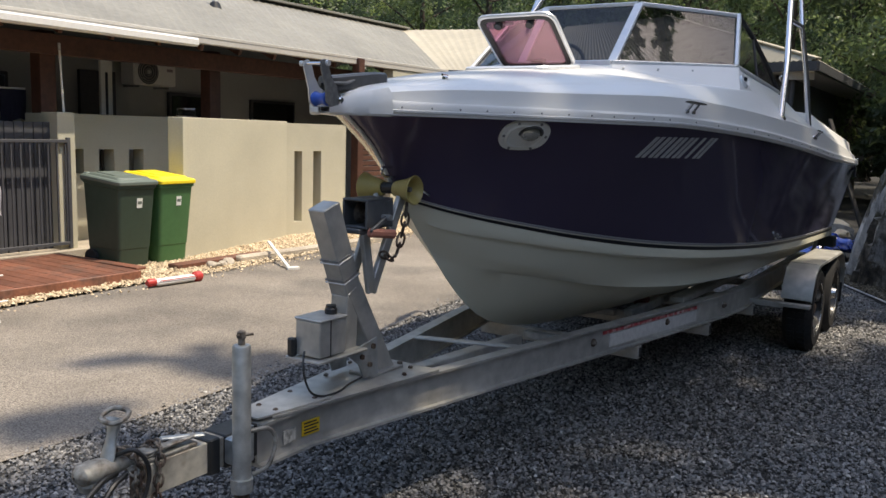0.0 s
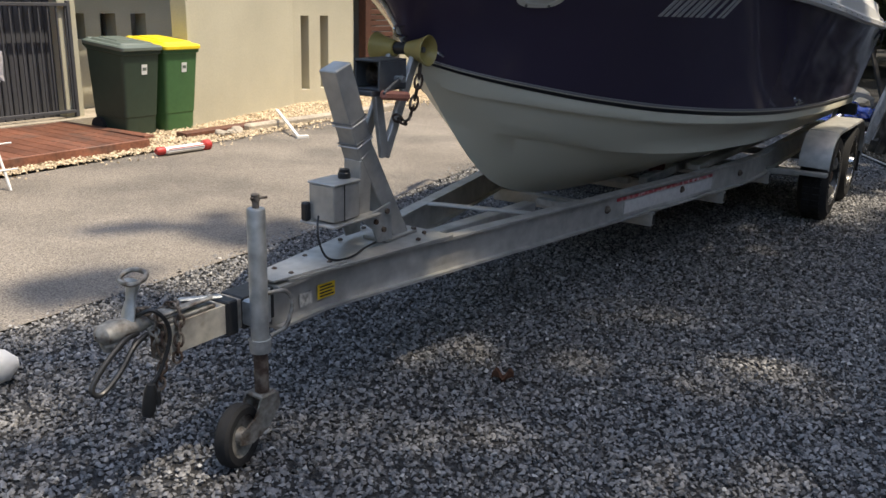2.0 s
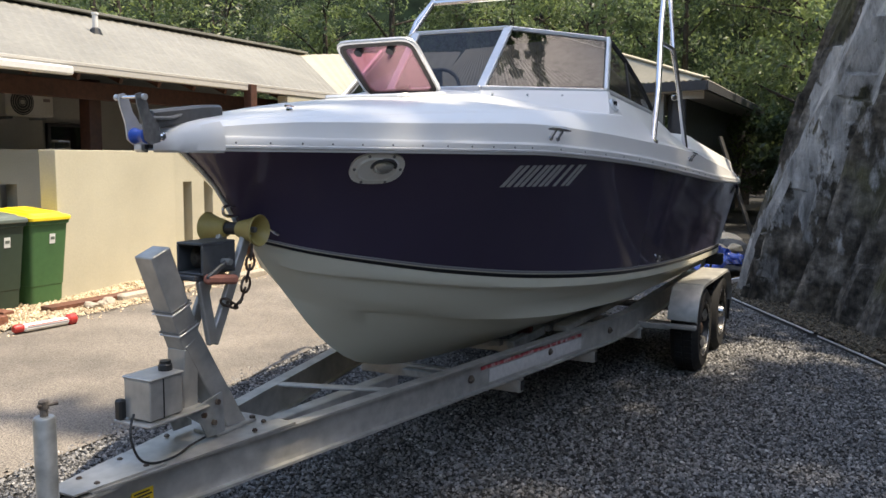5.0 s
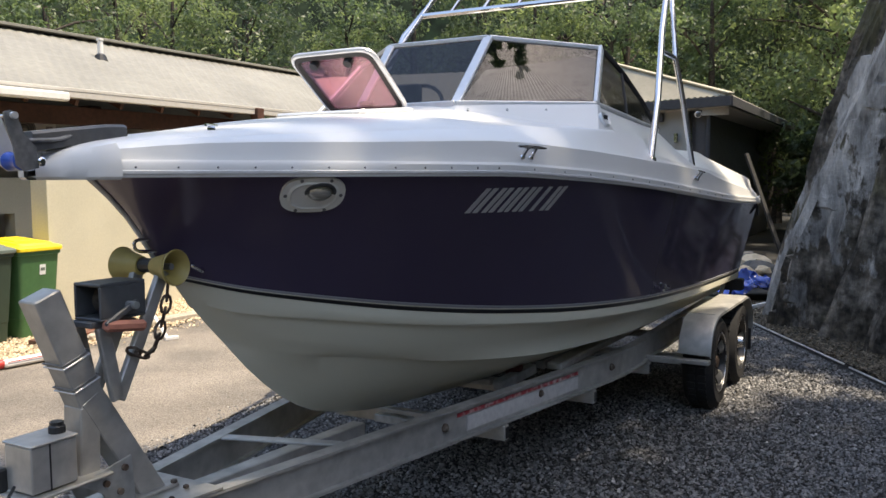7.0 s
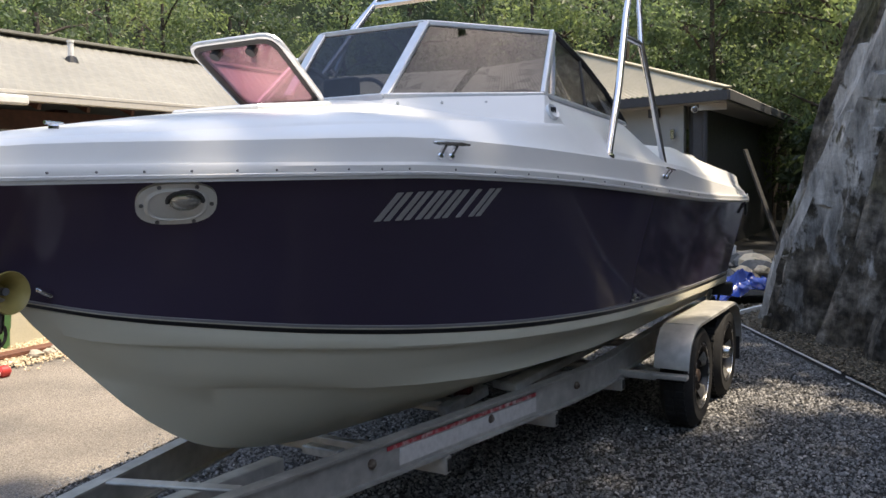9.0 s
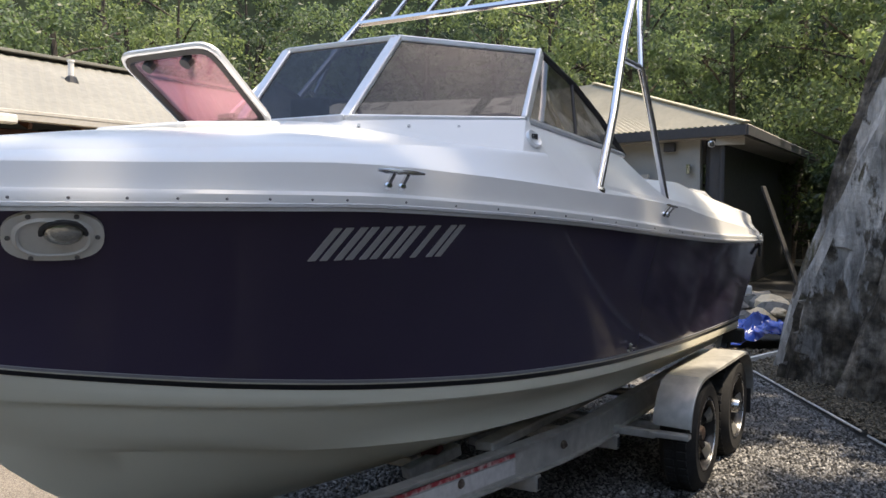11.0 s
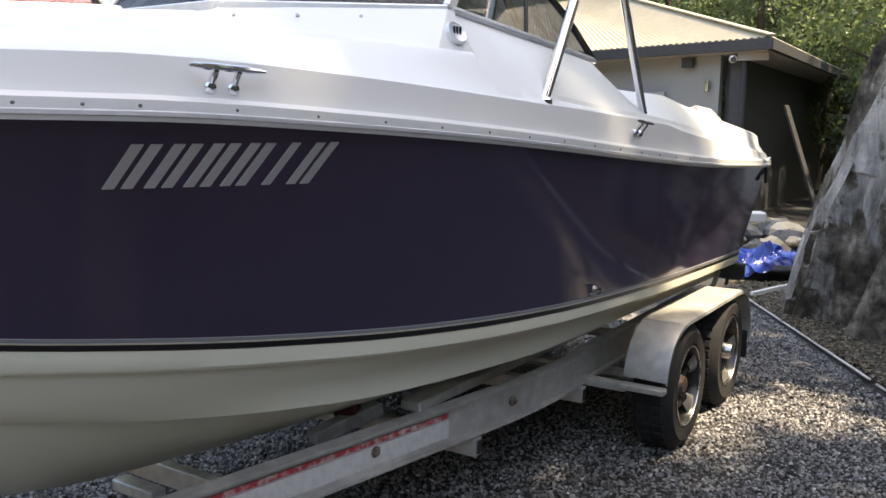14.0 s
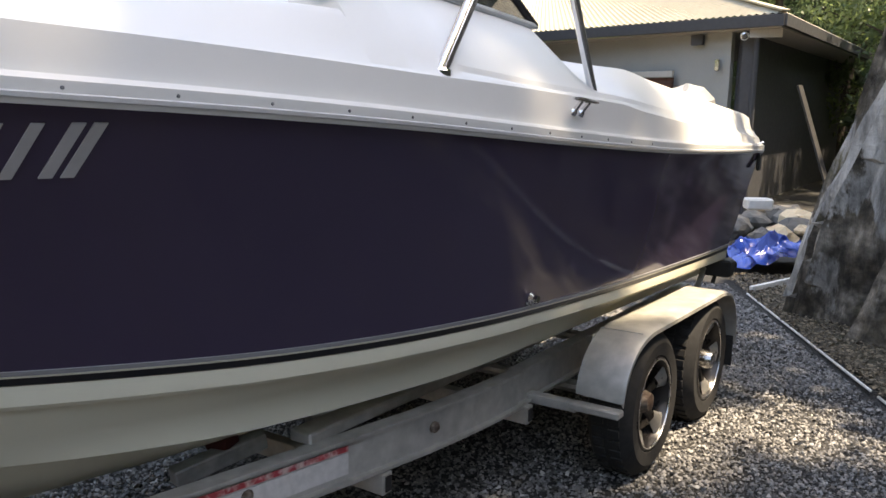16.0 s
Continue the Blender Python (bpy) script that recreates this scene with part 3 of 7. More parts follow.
# skirt below the windscreen
bm = bmesh.new()
lowline = [V3(1.87, -0.905, 1.79), V3(1.52, -0.30, 1.83), V3(1.52, 0.30, 1.83), V3(1.87, 0.905, 1.79)]
upline = [V3(1.995, -0.853, 1.925), V3(1.635, -0.285, 1.925), V3(1.635, 0.285, 1.925), V3(1.995, 0.853, 1.925)]
for i in range(3):
    slab(bm, [lowline[i], lowline[i + 1], upline[i + 1], upline[i]], V3(0.05, 0, 0))
for sd in (1, -1):
    slab(bm, [V3(1.87, sd * 0.907, 1.785), V3(2.035, sd * 0.94, 1.782), V3(2.035, sd * 0.855, 1.918), V3(1.995, sd * 0.855, 1.924)], V3(0, -sd * 0.02, 0))
part("screen_skirt", bm, WHITE, boat, "white moulding below the windscreen")

# windscreen
WB = [V3(2.02, -0.841, 1.925), V3(1.64, -0.275, 1.93), V3(1.64, 0.275, 1.93), V3(2.02, 0.841, 1.925)]
WT = [V3(2.355, -0.75, 2.244), V3(1.97, -0.29, 2.284), V3(1.97, 0.29, 2.284), V3(2.355, 0.75, 2.244)]
screen = part("windscreen", beam(beam(beam(bmesh.new(), WB[0], WB[1], 0.03, 0.03), WB[1], WB[2], 0.03, 0.03), WB[2], WB[3], 0.03, 0.03), FRAME, boat, "aluminium framed walkaround windscreen")
for i in range(4):
    wide = 0.05 if i in (1, 2) else 0.045
    part("mullion", beam(bmesh.new(), WB[i], WT[i], 0.022, wide, up=(WT[i] - WB[i]).cross(V3(0, 1, 0) if i in (0, 3) else V3(1, 0, 0))), FRAME, screen)
for i in range(3):
    part("top_rail", beam(bmesh.new(), WT[i], WT[i + 1], 0.028, 0.024), FRAME, screen)
    bm = bmesh.new()
    loft(bm, [[WB[i].lerp(WB[i + 1], j / 10).lerp(WT[i].lerp(WT[i + 1], j / 10), h / 10) for j in range(11)] for h in range(11)])
    bmesh.ops.solidify(bm, geom=bm.faces[:], thickness=0.005)
    part("pane", bm, SMOKE, screen, "smoked glass pane", smooth=True).visible_shadow = False
for sd in (1, -1):
    lo = [V3(2.03, sd * 0.842, 1.93), V3(2.6, sd * 0.832, 1.898), V3(2.9, sd * 0.832, 1.878), V3(3.17, sd * 0.835, 1.858)]
    hi = [V3(2.37, sd * 0.75, 2.24), V3(2.68, sd * 0.765, 2.15), V3(2.95, sd * 0.795, 2.02), V3(3.17, sd * 0.835, 1.858)]
    part("pane", slab(bmesh.new(), lo + hi[2::-1], (0, sd * 0.004, 0)), CLEARISH, screen, "clear side pane").visible_shadow = False
    part("top_rail", tube(bmesh.new(), hi, 0.014, 8), DARK, screen, "dark rubber edged top rail")
    part("bottom_rail", tube(bmesh.new(), lo, 0.013, 8), FRAME, screen)
    part("mullion", beam(bmesh.new(), V3(2.55, sd * 0.834, 1.9), V3(2.66, sd * 0.766, 2.15), 0.014, 0.014), DARK, screen)

# open hatch
H = [V3(1.335, -0.215, 1.886), V3(1.335, 0.2, 1.886), V3(1.06, 0.185, 2.12), V3(1.03, -0.225, 2.112)]
n = (H[1] - H[0]).cross(H[2] - H[0]).normalized()


def rounded(c4, r, k=4):
    out = []
    for i in range(4):
        p, a, b = c4[i], c4[i - 1], c4[(i + 1) % 4]
        u1, u2 = (a - p).normalized() * r, (b - p).normalized() * r
        for j in range(k + 1):
            t = j / k
            out.append(p + u1 * (1 - t) ** 2 + u2 * t**2)
    return out


outer = rounded(H, 0.06)
hatch = part("hatch", tube(bmesh.new(), outer, 0.012, 8, closed=True), FRAME, boat, "open aluminium framed hatch with pink tinted acrylic", smooth=True)
mid = sum(H, Vector()) / 4
inner = [mid + (p - mid) * 0.97 for p in outer]
part("gasket", tube(bmesh.new(), [p + n * 0.0 for p in [mid + (q - mid) * 0.92 for q in outer]], 0.018, 6, closed=True), DARK, hatch, "black rubber gasket")
part("pane", slab(bmesh.new(), inner, n * 0.006), PINK, hatch, "pink tinted acrylic pane").visible_shadow = False
part("latch", box(bmesh.new(), mid.lerp((H[0] + H[1]) / 2, 0.82) - n * 0.02, (0.03, 0.08, 0.02), 0.005), PLASTIC, hatch, "black latch handle")
for f in (0.2, 0.75):
    c = H[3].lerp(H[2], f)
    c = c.lerp(mid, 0.25)
    part("hinge_arm", tube(bmesh.new(), [c, c.lerp(mid, 0.35) - n * 0.05], 0.012, 6), PLASTIC, hatch)
    part("knob", turned(bmesh.new(), [(0.02, -0.03), (0.022, 0.0), (0.02, 0.032)], c, n, 10), PLASTIC, hatch)
part("coaming", tube(bmesh.new(), rounded([V3(1.36, -0.22, 1.885), V3(1.36, 0.22, 1.885), V3(0.92, 0.22, 1.845), V3(0.92, -0.22, 1.845)], 0.06), 0.014, 8, closed=True), FRAME, hatch)

# cleats, badge, light, outlet
for s in (1.085, 2.93):
    e = sheer(s)
    c = V3(s, -e.y - 0.006, e.z + (0.072 if s < 2 else 0.1))
    ax = (sheer(s + 0.15) - sheer(s - 0.15)).normalized()
    out = Vector((ax.y, -ax.x, 0)).normalized()
    h = c + out * 0.03 + Vector((0, 0, 0.03))
    cl = part("cleat", tube(bmesh.new(), [h - ax * 0.086, h - ax * 0.045, h + ax * 0.045, h + ax * 0.086], [0.004, 0.0075, 0.0075, 0.004], 8), STEEL, boat, "stainless horn cleat", smooth=True)
    for d in (-0.026, 0.026):
        part("cleat_foot", turned(bmesh.new(), [(0.014, -0.006), (0.013, 0.004), (0.0075, 0.012), (0.0075, 0.042)], c + ax * d + Vector((0, 0, -0.008)), out * 0.7 + Vector((0, 0, 0.85)), 10), STEEL, cl)
c = V3(0.15, 0.163, 1.742)
cl = part("cleat", tube(bmesh.new(), [c + V3(-0.035, 0.01, 0.016), c + V3(0.035, -0.01, 0.016)], 0.005, 8), STEEL, boat, "small stainless deck cleat")
part("cleat_foot", box(bmesh.new(), c + V3(0, 0, 0.004), (0.03, 0.016, 0.018), 0.005), STEEL, cl)
bn = V3(-0.2, 1, 0.6).normalized()
bc = V3(1.975, 0.9, 1.853)
badge = part("badge", turned(bmesh.new(), [(0.034, -0.02), (0.036, 0.0), (0.033, 0.006), (0.028, 0.003), (0.001, 0.003)], bc, bn, 24), FRAME, boat, "round chrome vent badge", smooth=True)
for d in (-0.012, 0.0, 0.012):
    part("slot", box(bmesh.new(), bc + bn * 0.004 + V3(1, 0.25, 0) * d, (0.006, 0.006, 0.032), 0.001), DARK, badge)
for i in range(12):
    f = i / 11
    q = WB[2].lerp(WB[3], f)
    part("screw", turned(bmesh.new(), [(0.006, -0.01), (0.006, 0.004)], q + V3(-0.042, 0.02, -0.03), V3(-0.8, 0.5, 0.6), 8), GALV, screen) if i % 3 == 1 else None
for s in (2.12, 2.45, 2.8, 3.15, 3.55, 3.85, 4.2, 4.6, 5.0):
    tb, tz = smoothcurve(CAB_TOP_B, s), smoothcurve(CAB_TOP_Z, s)
    part("screw", turned(bmesh.new(), [(0.006, -0.01), (0.006, 0.004)], V3(s, tb + 0.012, tz - 0.03), V3(0, 1, 0.2), 8), GALV, cabin)


def nearest_u(s, f):
    lo, hi = 0.0, 1.0
    for _ in range(14):
        u = (lo + hi) / 2
        lo, hi = (u, hi) if hull_point(len(LEVELS) - 1, f, u, 1).x < s else (lo, u)
    return (lo + hi) / 2


def on_side(s, z, out=0.0):
    f = 0.5
    for _ in range(6):
        u = nearest_u(s, f)
        lo, hi = topside(u, 0.0).z, topside(u, 1.0).z
        f = min(1.0, max(0.0, (z - lo) / (hi - lo)))
    return topside(nearest_u(s, f), f, out)


def side_patch(c_s, c_z, pts, out):
    """Flat outline (along, up) about a place on the side, laid on the hull."""
    c = on_side(c_s, c_z)
    ax = (on_side(c_s + 0.1, c_z) - on_side(c_s - 0.1, c_z)).normalized()
    n = (topside(nearest_u(c_s, 0.8), 0.8, 0.1) - topside(nearest_u(c_s, 0.8), 0.8)).normalized()
    up = n.cross(ax).normalized()
    if up.z < 0:
        up = -up
    return [c + ax * a + up * h + n * out for a, h in pts], c, ax, up, n


# docking light in a white oval housing
oval = []
for k in range(28):
    a = 2 * math.pi * k / 28
    x = 0.075 * (1 if math.cos(a) > 0 else -1) * min(1, abs(math.cos(a)) ** 0.6) + 0.035 * math.cos(a)
    oval.append((x, 0.078 * abs(math.sin(a)) ** 0.8 * (1 if math.sin(a) > 0 else -1)))
WHITEP0 = mat("white_lamp_plastic", (0.82, 0.81, 0.76), 0.35, grain=0.04, scale=30)
CHARCOAL0 = mat("dark_lamp_rim", (0.05, 0.05, 0.052), 0.4)
pts, c, ax, up, n = side_patch(0.318, 1.532, oval, 0.0)
light = part("docking_light", slab(bmesh.new(), [p - n * 0.012 for p in pts], n * 0.022), WHITEP0, boat, "white oval docking light housing with screws", smooth=True)
bm = bmesh.new()
rows = []
for q, d in ((0.8, 0.0105), (0.72, 0.016), (0.66, 0.013)):
    rows.append([c + (p - c) * q + n * d for p in pts + pts[:1]])
loft(bm, rows)
part("rim", bm, WHITEP0, light, smooth=True)
lc = c + ax * 0.022 + up * 0.012 + n * 0.004


def dome(w, h, rise, sink, rows):
    """A shallow oval dome on the housing."""
    bm = bmesh.new()
    out = []
    for i in range(rows + 1):
        a = math.pi / 2 * i / rows
        out.append([lc + ax * (w * math.cos(a) * math.cos(t)) + up * (h * math.cos(a) * math.sin(t)) + n * (rise * math.sin(a) - sink) for t in [2 * math.pi * k / 24 for k in range(25)]])
    loft(bm, out)
    return weld(bm)


part("lens", dome(0.046, 0.037, 0.026, 0.0, 6), mat("lamp_lens", (0.62, 0.61, 0.55), 0.14, 0.85), light, "oval glass lamp lens", smooth=True)
part("bezel", tube(bmesh.new(), [lc + ax * (0.049 * math.cos(t)) + up * (0.04 * math.sin(t) + 0.002) + n * (0.007 + 0.005 * math.sin(t)) for t in [math.pi * (k / 12 * 1.1 - 0.05) for k in range(13)]], 0.006, 6), CHARCOAL0, light, "dark upper rim of the lamp", smooth=True)
for a, h in ((-0.095, 0.0), (0.095, 0.0), (-0.05, 0.066), (0.05, 0.066), (-0.05, -0.066), (0.05, -0.066)):
    part("screw", turned(bmesh.new(), [(0.006, 0.006), (0.006, 0.0135)], c + ax * a + up * h, n, 8), SCREW, light)
oc = on_side(3.02, 0.925)
part("outlet", turned(bmesh.new(), [(0.022, -0.01), (0.024, 0.008), (0.012, 0.02), (0.012, 0.035)], oc, V3(0, 1, 0.1), 14), STEEL, boat, "stainless skin fitting outlet")
pts, c, ax, up, n = side_patch(0.155, 1.33, [(-0.03, -0.03), (0.03, -0.02), (0.02, 0.03), (-0.02, 0.02)], 0.0)
part("bow_eye", tube(bmesh.new(), bend([V3(0.05, 0, 1.345), V3(-0.02, 0, 1.35), V3(-0.04, 0, 1.365), V3(-0.03, 0, 1.385), V3(0.04, 0, 1.385)]), 0.006, 8), STEEL, boat, "stainless bow eye", smooth=True)
part("side_fitting", tube(bmesh.new(), bend([on_side(0.135, 1.3, -0.004), on_side(0.135, 1.3, 0.02), on_side(0.165, 1.28, 0.02), on_side(0.165, 1.28, -0.004)]), 0.006, 8), STEEL, boat, "small stainless eye on the navy side", smooth=True)

# registration in silver vinyl: plain slanted bars, two to a character
c_s, c_z = 1.165, 1.494
n_ch, span, hgt = 6, 0.485, 0.122
lean = 0.34 * hgt
for i in range(n_ch):
    x0 = -span / 2 + i * span / n_ch
    for d0, w in (((0.0, 0.024), (0.036, 0.024)) if i != 4 else ((0.018, 0.022),)):
        ptsq, c, ax, up, n = side_patch(c_s + x0 + d0 + w / 2, c_z, [(-w / 2 - lean / 2, -hgt / 2), (w / 2 - lean / 2, -hgt / 2), (w / 2 + lean / 2, hgt / 2), (-w / 2 + lean / 2, hgt / 2)], 0.001)
        part("marking_bar", slab(bmesh.new(), ptsq, n * 0.003), LETTER, topsides, "silver marking bar")

# bow roller and anchor winch
cheek = [(-0.29, 1.665), (-0.40, 1.66), (-0.435, 1.675), (-0.462, 1.71), (-0.478, 1.757), (-0.495, 1.766), (-0.515, 1.76), (-0.513, 1.73), (-0.492, 1.672), (-0.485, 1.622), (-0.462, 1.606), (-0.30, 1.612)]
roller = part("bow_roller", slab(bmesh.new(), [V3(s - 0.02, 0.1, z) for s, z in [(-0.425, 1.67)] + cheek[3:11] + [(-0.42, 1.615)]], V3(0, 0.005, 0)), SCREW, boat, "aluminium bow roller cheeks")
part("cheek", slab(bmesh.new(), [V3(s - 0.01, 0.015, z) for s, z in cheek], V3(0, 0.005, 0)), FRAME, roller)
part("pin", tube(bmesh.new(), [V3(-0.515, 0.0, 1.752), V3(-0.515, 0.118, 1.752)], 0.005, 8), STEEL, roller)
for b in (0.0, 0.118):
    part("pin_head", turned(bmesh.new(), [(0.01, -0.005), (0.01, 0.005)], V3(-0.515, b, 1.752), V3(0, 1, 0), 10), FRAME, roller)
part("wheel", turned(bmesh.new(), [(0.024, -0.032), (0.026, -0.026), (0.019, -0.006), (0.019, 0.006), (0.026, 0.026), (0.024, 0.032)], V3(-0.478, 0.06, 1.634), V3(0, 1, 0), 20), BLUE, roller, "blue bow roller wheel", smooth=True)
part("bolt", turned(bmesh.new(), [(0.013, -0.004), (0.013, 0.006), (0.008, 0.01)], V3(-0.435, 0.106, 1.632), V3(0, 1, 0), 12), STEEL, roller)
bm = bmesh.new()
loft(bm, [[V3(s, 0.03 + w * y, z) for y, z in ((-1, z0), (-1, z1 - 0.008), (-0.8, z1), (0.8, z1), (1, z1 - 0.008), (1, z0))] for s, w, z0, z1 in ((-0.43, 0.02, 1.675, 1.69), (-0.425, 0.034, 1.66, 1.716), (-0.3, 0.036, 1.68, 1.732), (-0.17, 0.036, 1.69, 1.748), (-0.115, 0.036, 1.695, 1.75), (-0.105, 0.034, 1.70, 1.747), (-0.104, 0.01, 1.705, 1.72))])
part("winch_body", bm, mat("grey_winch_cover", (0.09, 0.092, 0.095), 0.35, grain=0.15, scale=40), roller, "long dark anchor winch cover", smooth=True)
part("winch_arm", tube(bmesh.new(), bend([V3(-0.45, 0.07, 1.69), V3(-0.36, 0.07, 1.695), V3(-0.3, 0.06, 1.71)]), 0.006, 8), SCREW, roller, smooth=True)

# radar arch of stainless tube
arch = None
for sd in (1, -1):
    f = [V3(2.29, sd * 1.035, 1.668), V3(2.6, sd * 0.985, 2.0), V3(2.97, sd * 0.905, 2.4), V3(3.35, sd * 0.84, 2.8), V3(3.5, sd * 0.8, 2.98)]
    r = [V3(3.25, sd * 1.03, 1.625), V3(3.07, sd * 1.01, 2.0), V3(2.98, sd * 0.98, 2.25), V3(3.12, sd * 0.925, 2.55), V3(3.42, sd * 0.84, 2.85), V3(3.5, sd * 0.8, 2.98)]
    a = part("arch_post", tube(bmesh.new(), f, 0.0185, 12), STEEL, arch or boat, "polished stainless arch tube", smooth=True)
    arch = arch or a
    part("arch_leg", tube(bmesh.new(), r, 0.0165, 12), STEEL, arch, smooth=True)
    part("brace", tube(bmesh.new(), [f[2].lerp(f[1], 0.3), r[2]], 0.014, 8), STEEL, arch)
    for p in (f[0], r[0]):
        part("foot", turned(bmesh.new(), [(0.028, -0.012), (0.028, 0.002), (0.021, 0.01)], p, (0, 0, 1), 14), STEEL, arch)
for k in range(6):
    b = -0.62 + 0.25 * k
    part("rod_holder", tube(bmesh.new(), [V3(3.26, b, 2.71), V3(3.42, b + 0.05, 2.9)], 0.015, 8), STEEL, arch)
for s, z in ((3.5, 2.98), (3.26, 2.705)):
    part("crossbar", tube(bmesh.new(), [V3(s, 0.8 if s > 3.4 else 0.855, z), V3(s, -0.8 if s > 3.4 else -0.855, z)], 0.019, 10), STEEL, arch, smooth=True)

# helm behind the screen
part("instrument_screen", box(bmesh.new(), V3(2.15, -0.32, 2.03), (0.06, 0.2, 0.14), 0.01), PLASTIC, boat, "black chart plotter")
part("steering_wheel", tube(bmesh.new(), [V3(2.42, -0.4, 1.98) + V3(0.06 * math.sin(k * math.pi / 12), 0.17 * math.cos(k * math.pi / 12), 0.15 * math.sin(k * math.pi / 12)) for k in range(24)], 0.012, 8, closed=True), PLASTIC, boat, "black steering wheel")
part("dashboard", box(bmesh.new(), V3(2.2, 0, 1.945), (0.4, 1.55, 0.03), 0.01), VINYL, boat, "dark dashboard top")

# outboard motor on the transom
motor = thing("outboard_motor", (6.2, 0.36, 0.9), "grey covered outboard motor on the transom", "outboard motor")
bm = bmesh.new()
rows = []
for z, a, b in ((1.22, 0.2, 0.15), (1.3, 0.27, 0.2), (1.5, 0.3, 0.22), (1.68, 0.26, 0.19), (1.75, 0.16, 0.12), (1.765, 0.02, 0.02)):
    rows.append([V3(6.3 + a * math.cos(k * math.pi / 10), 0.36 + b * math.sin(k * math.pi / 10), z - 0.03 + 0.03 * math.cos(k * math.pi / 10)) for k in range(21)])
loft(bm, rows)
bm.faces.new([bm.verts.new(p) for p in rows[-1][:-1]])
part("cowl", weld(bm), mat("grey_cowl", (0.3, 0.3, 0.3), 0.35, grain=0.05), motor, "pale grey engine cowl", smooth=True)
part("leg", box(bmesh.new(), V3(6.2, 0.36, 0.9), (0.18, 0.12, 0.7), 0.03), PLASTIC, motor)
part("bracket", box(bmesh.new(), V3(5.85, 0.36, 1.15), (0.7, 0.3, 0.12), 0.02), PLASTIC, motor)

# ---- the trailer ----
trailer = thing("boat_trailer", (2.5, 0, 0.0), "dull aluminium tandem axle boat trailer under the boat", "boat trailer")


def rail_b(s):
    return max(0.047, 0.195 + 0.19 * (s - 0.26)) if s < 2.6 else 0.6396 + 0.19 * (s - 2.6) - 0.12 * (s - 2.6) ** 2


def i_beam(line, h=0.155, w=0.06, t=0.011):
    """An I section swept along a level line."""
    hw, hh = w / 2, h / 2
    prof = [(-hw, -hh), (hw, -hh), (hw, -hh + t), (t / 2, -hh + t), (t / 2, hh - t), (hw, hh - t), (hw, hh), (-hw, hh), (-hw, hh - t), (-t / 2, hh - t), (-t / 2, -hh + t), (-hw, -hh + t)]
    bm = bmesh.new()
    rings = [[bm.verts.new(Vector(q) + Vector((0, y, z))) for y, z in prof] for q in line]
    for A, B in zip(rings, rings[1:]):
        for k in range(12):
            bm.faces.new((A[k], A[(k + 1) % 12], B[(k + 1) % 12], B[k]))
    bm.faces.new(rings[0][::-1])
    bm.faces.new(rings[-1])
    return bm


for sd in (1, -1):
    line = [-0.78, -0.52, 0.3, 1.2, 2.1, 2.5, 2.75, 2.9, 3.05, 3.2, 3.35]
    bm = i_beam([V3(s, sd * rail_b(s), 0.465) for s in line])
    r = part("side_rail", bm, ALLOY, trailer, "curved aluminium drawbar rail")
    r2 = part("side_rail", i_beam([V3(3.34, sd * 0.70, 0.462), V3(5.5, sd * 0.70, 0.462)]), ALLOY, trailer)
    for s in (1.295, 2.055, 2.808):
        b = rail_b(s)
        part("bolt", turned(bmesh.new(), [(0.021, -0.01), (0.021, 0.005), (0.014, 0.012), (0.008, 0.018)], V3(s, sd * (b + 0.008), 0.466), V3(-0.18, sd, 0), 10), RUST, r)
    for s0, s1, z, h, m, nm in ((1.45, 2.42, 0.452, 0.07, WHITETAPE, "reflector_strip"), (1.38, 2.42, 0.503, 0.018, REDTAPE, "reflector_strip")):
        bm = bmesh.new()
        beam(bm, V3(s0, sd * (rail_b(s0) + 0.009), z), V3(s1, sd * (rail_b(s1) + 0.009), z), 0.004, h, 0.0)
        part(nm, bm, m, r, "worn red reflective tape" if m is REDTAPE else "worn white reflective tape")
for s in (1.72, 2.56, 3.4):
    bo = rail_b(s) + 0.035
    cm = part("cross_member", box(bmesh.new(), V3(s, 0, 0.345), (0.05, 2 * bo, 0.075), 0.004), ALLOY, trailer)
    # no real cap: dark patch paints the shade inside the hollow end
    part("end_cap", box(bmesh.new(), V3(s, bo + 0.002, 0.345), (0.028, 0.006, 0.052), 0.0), DARK, cm)
for s, w in ((0.62, 0.25),):
    part("cross_brace", beam(bmesh.new(), V3(s - 0.06, -w, 0.535), V3(s + 0.1, w, 0.535), 0.05, 0.012), ALLOY, trailer)
part("centre_beam", beam(bmesh.new(), V3(-0.1, -0.03, 0.47), V3(1.2, 0.0, 0.43), 0.07, 0.07), ALLOY, trailer)
# tongue
top = part("tongue_plate", slab(bmesh.new(), [V3(-0.72, -0.07, 0.545), V3(-0.72, 0.07, 0.545), V3(0.12, 0.2, 0.545), V3(0.12, -0.2, 0.545)], (0, 0, 0.008)), ALLOY, trailer, "aluminium cover plate with bolts")
part("tongue_step", slab(bmesh.new(), [V3(-0.78, -0.055, 0.555), V3(-0.78, 0.055, 0.555), V3(-0.45, 0.1, 0.555), V3(-0.45, -0.1, 0.555)], (0, 0, 0.006)), ALLOY, trailer)
for s, b in ((-0.68, 0.04), (-0.68, -0.04), (-0.5, 0.06), (-0.5, -0.06), (-0.05, 0.14), (-0.05, -0.14), (0.05, 0.1), (-0.25, -0.1)):
    part("bolt", turned(bmesh.new(), [(0.01, 0.0), (0.01, 0.006), (0.006, 0.01)], V3(s, b, 0.557), (0, 0, 1), 8), RUST, top)
bm = bmesh.new()
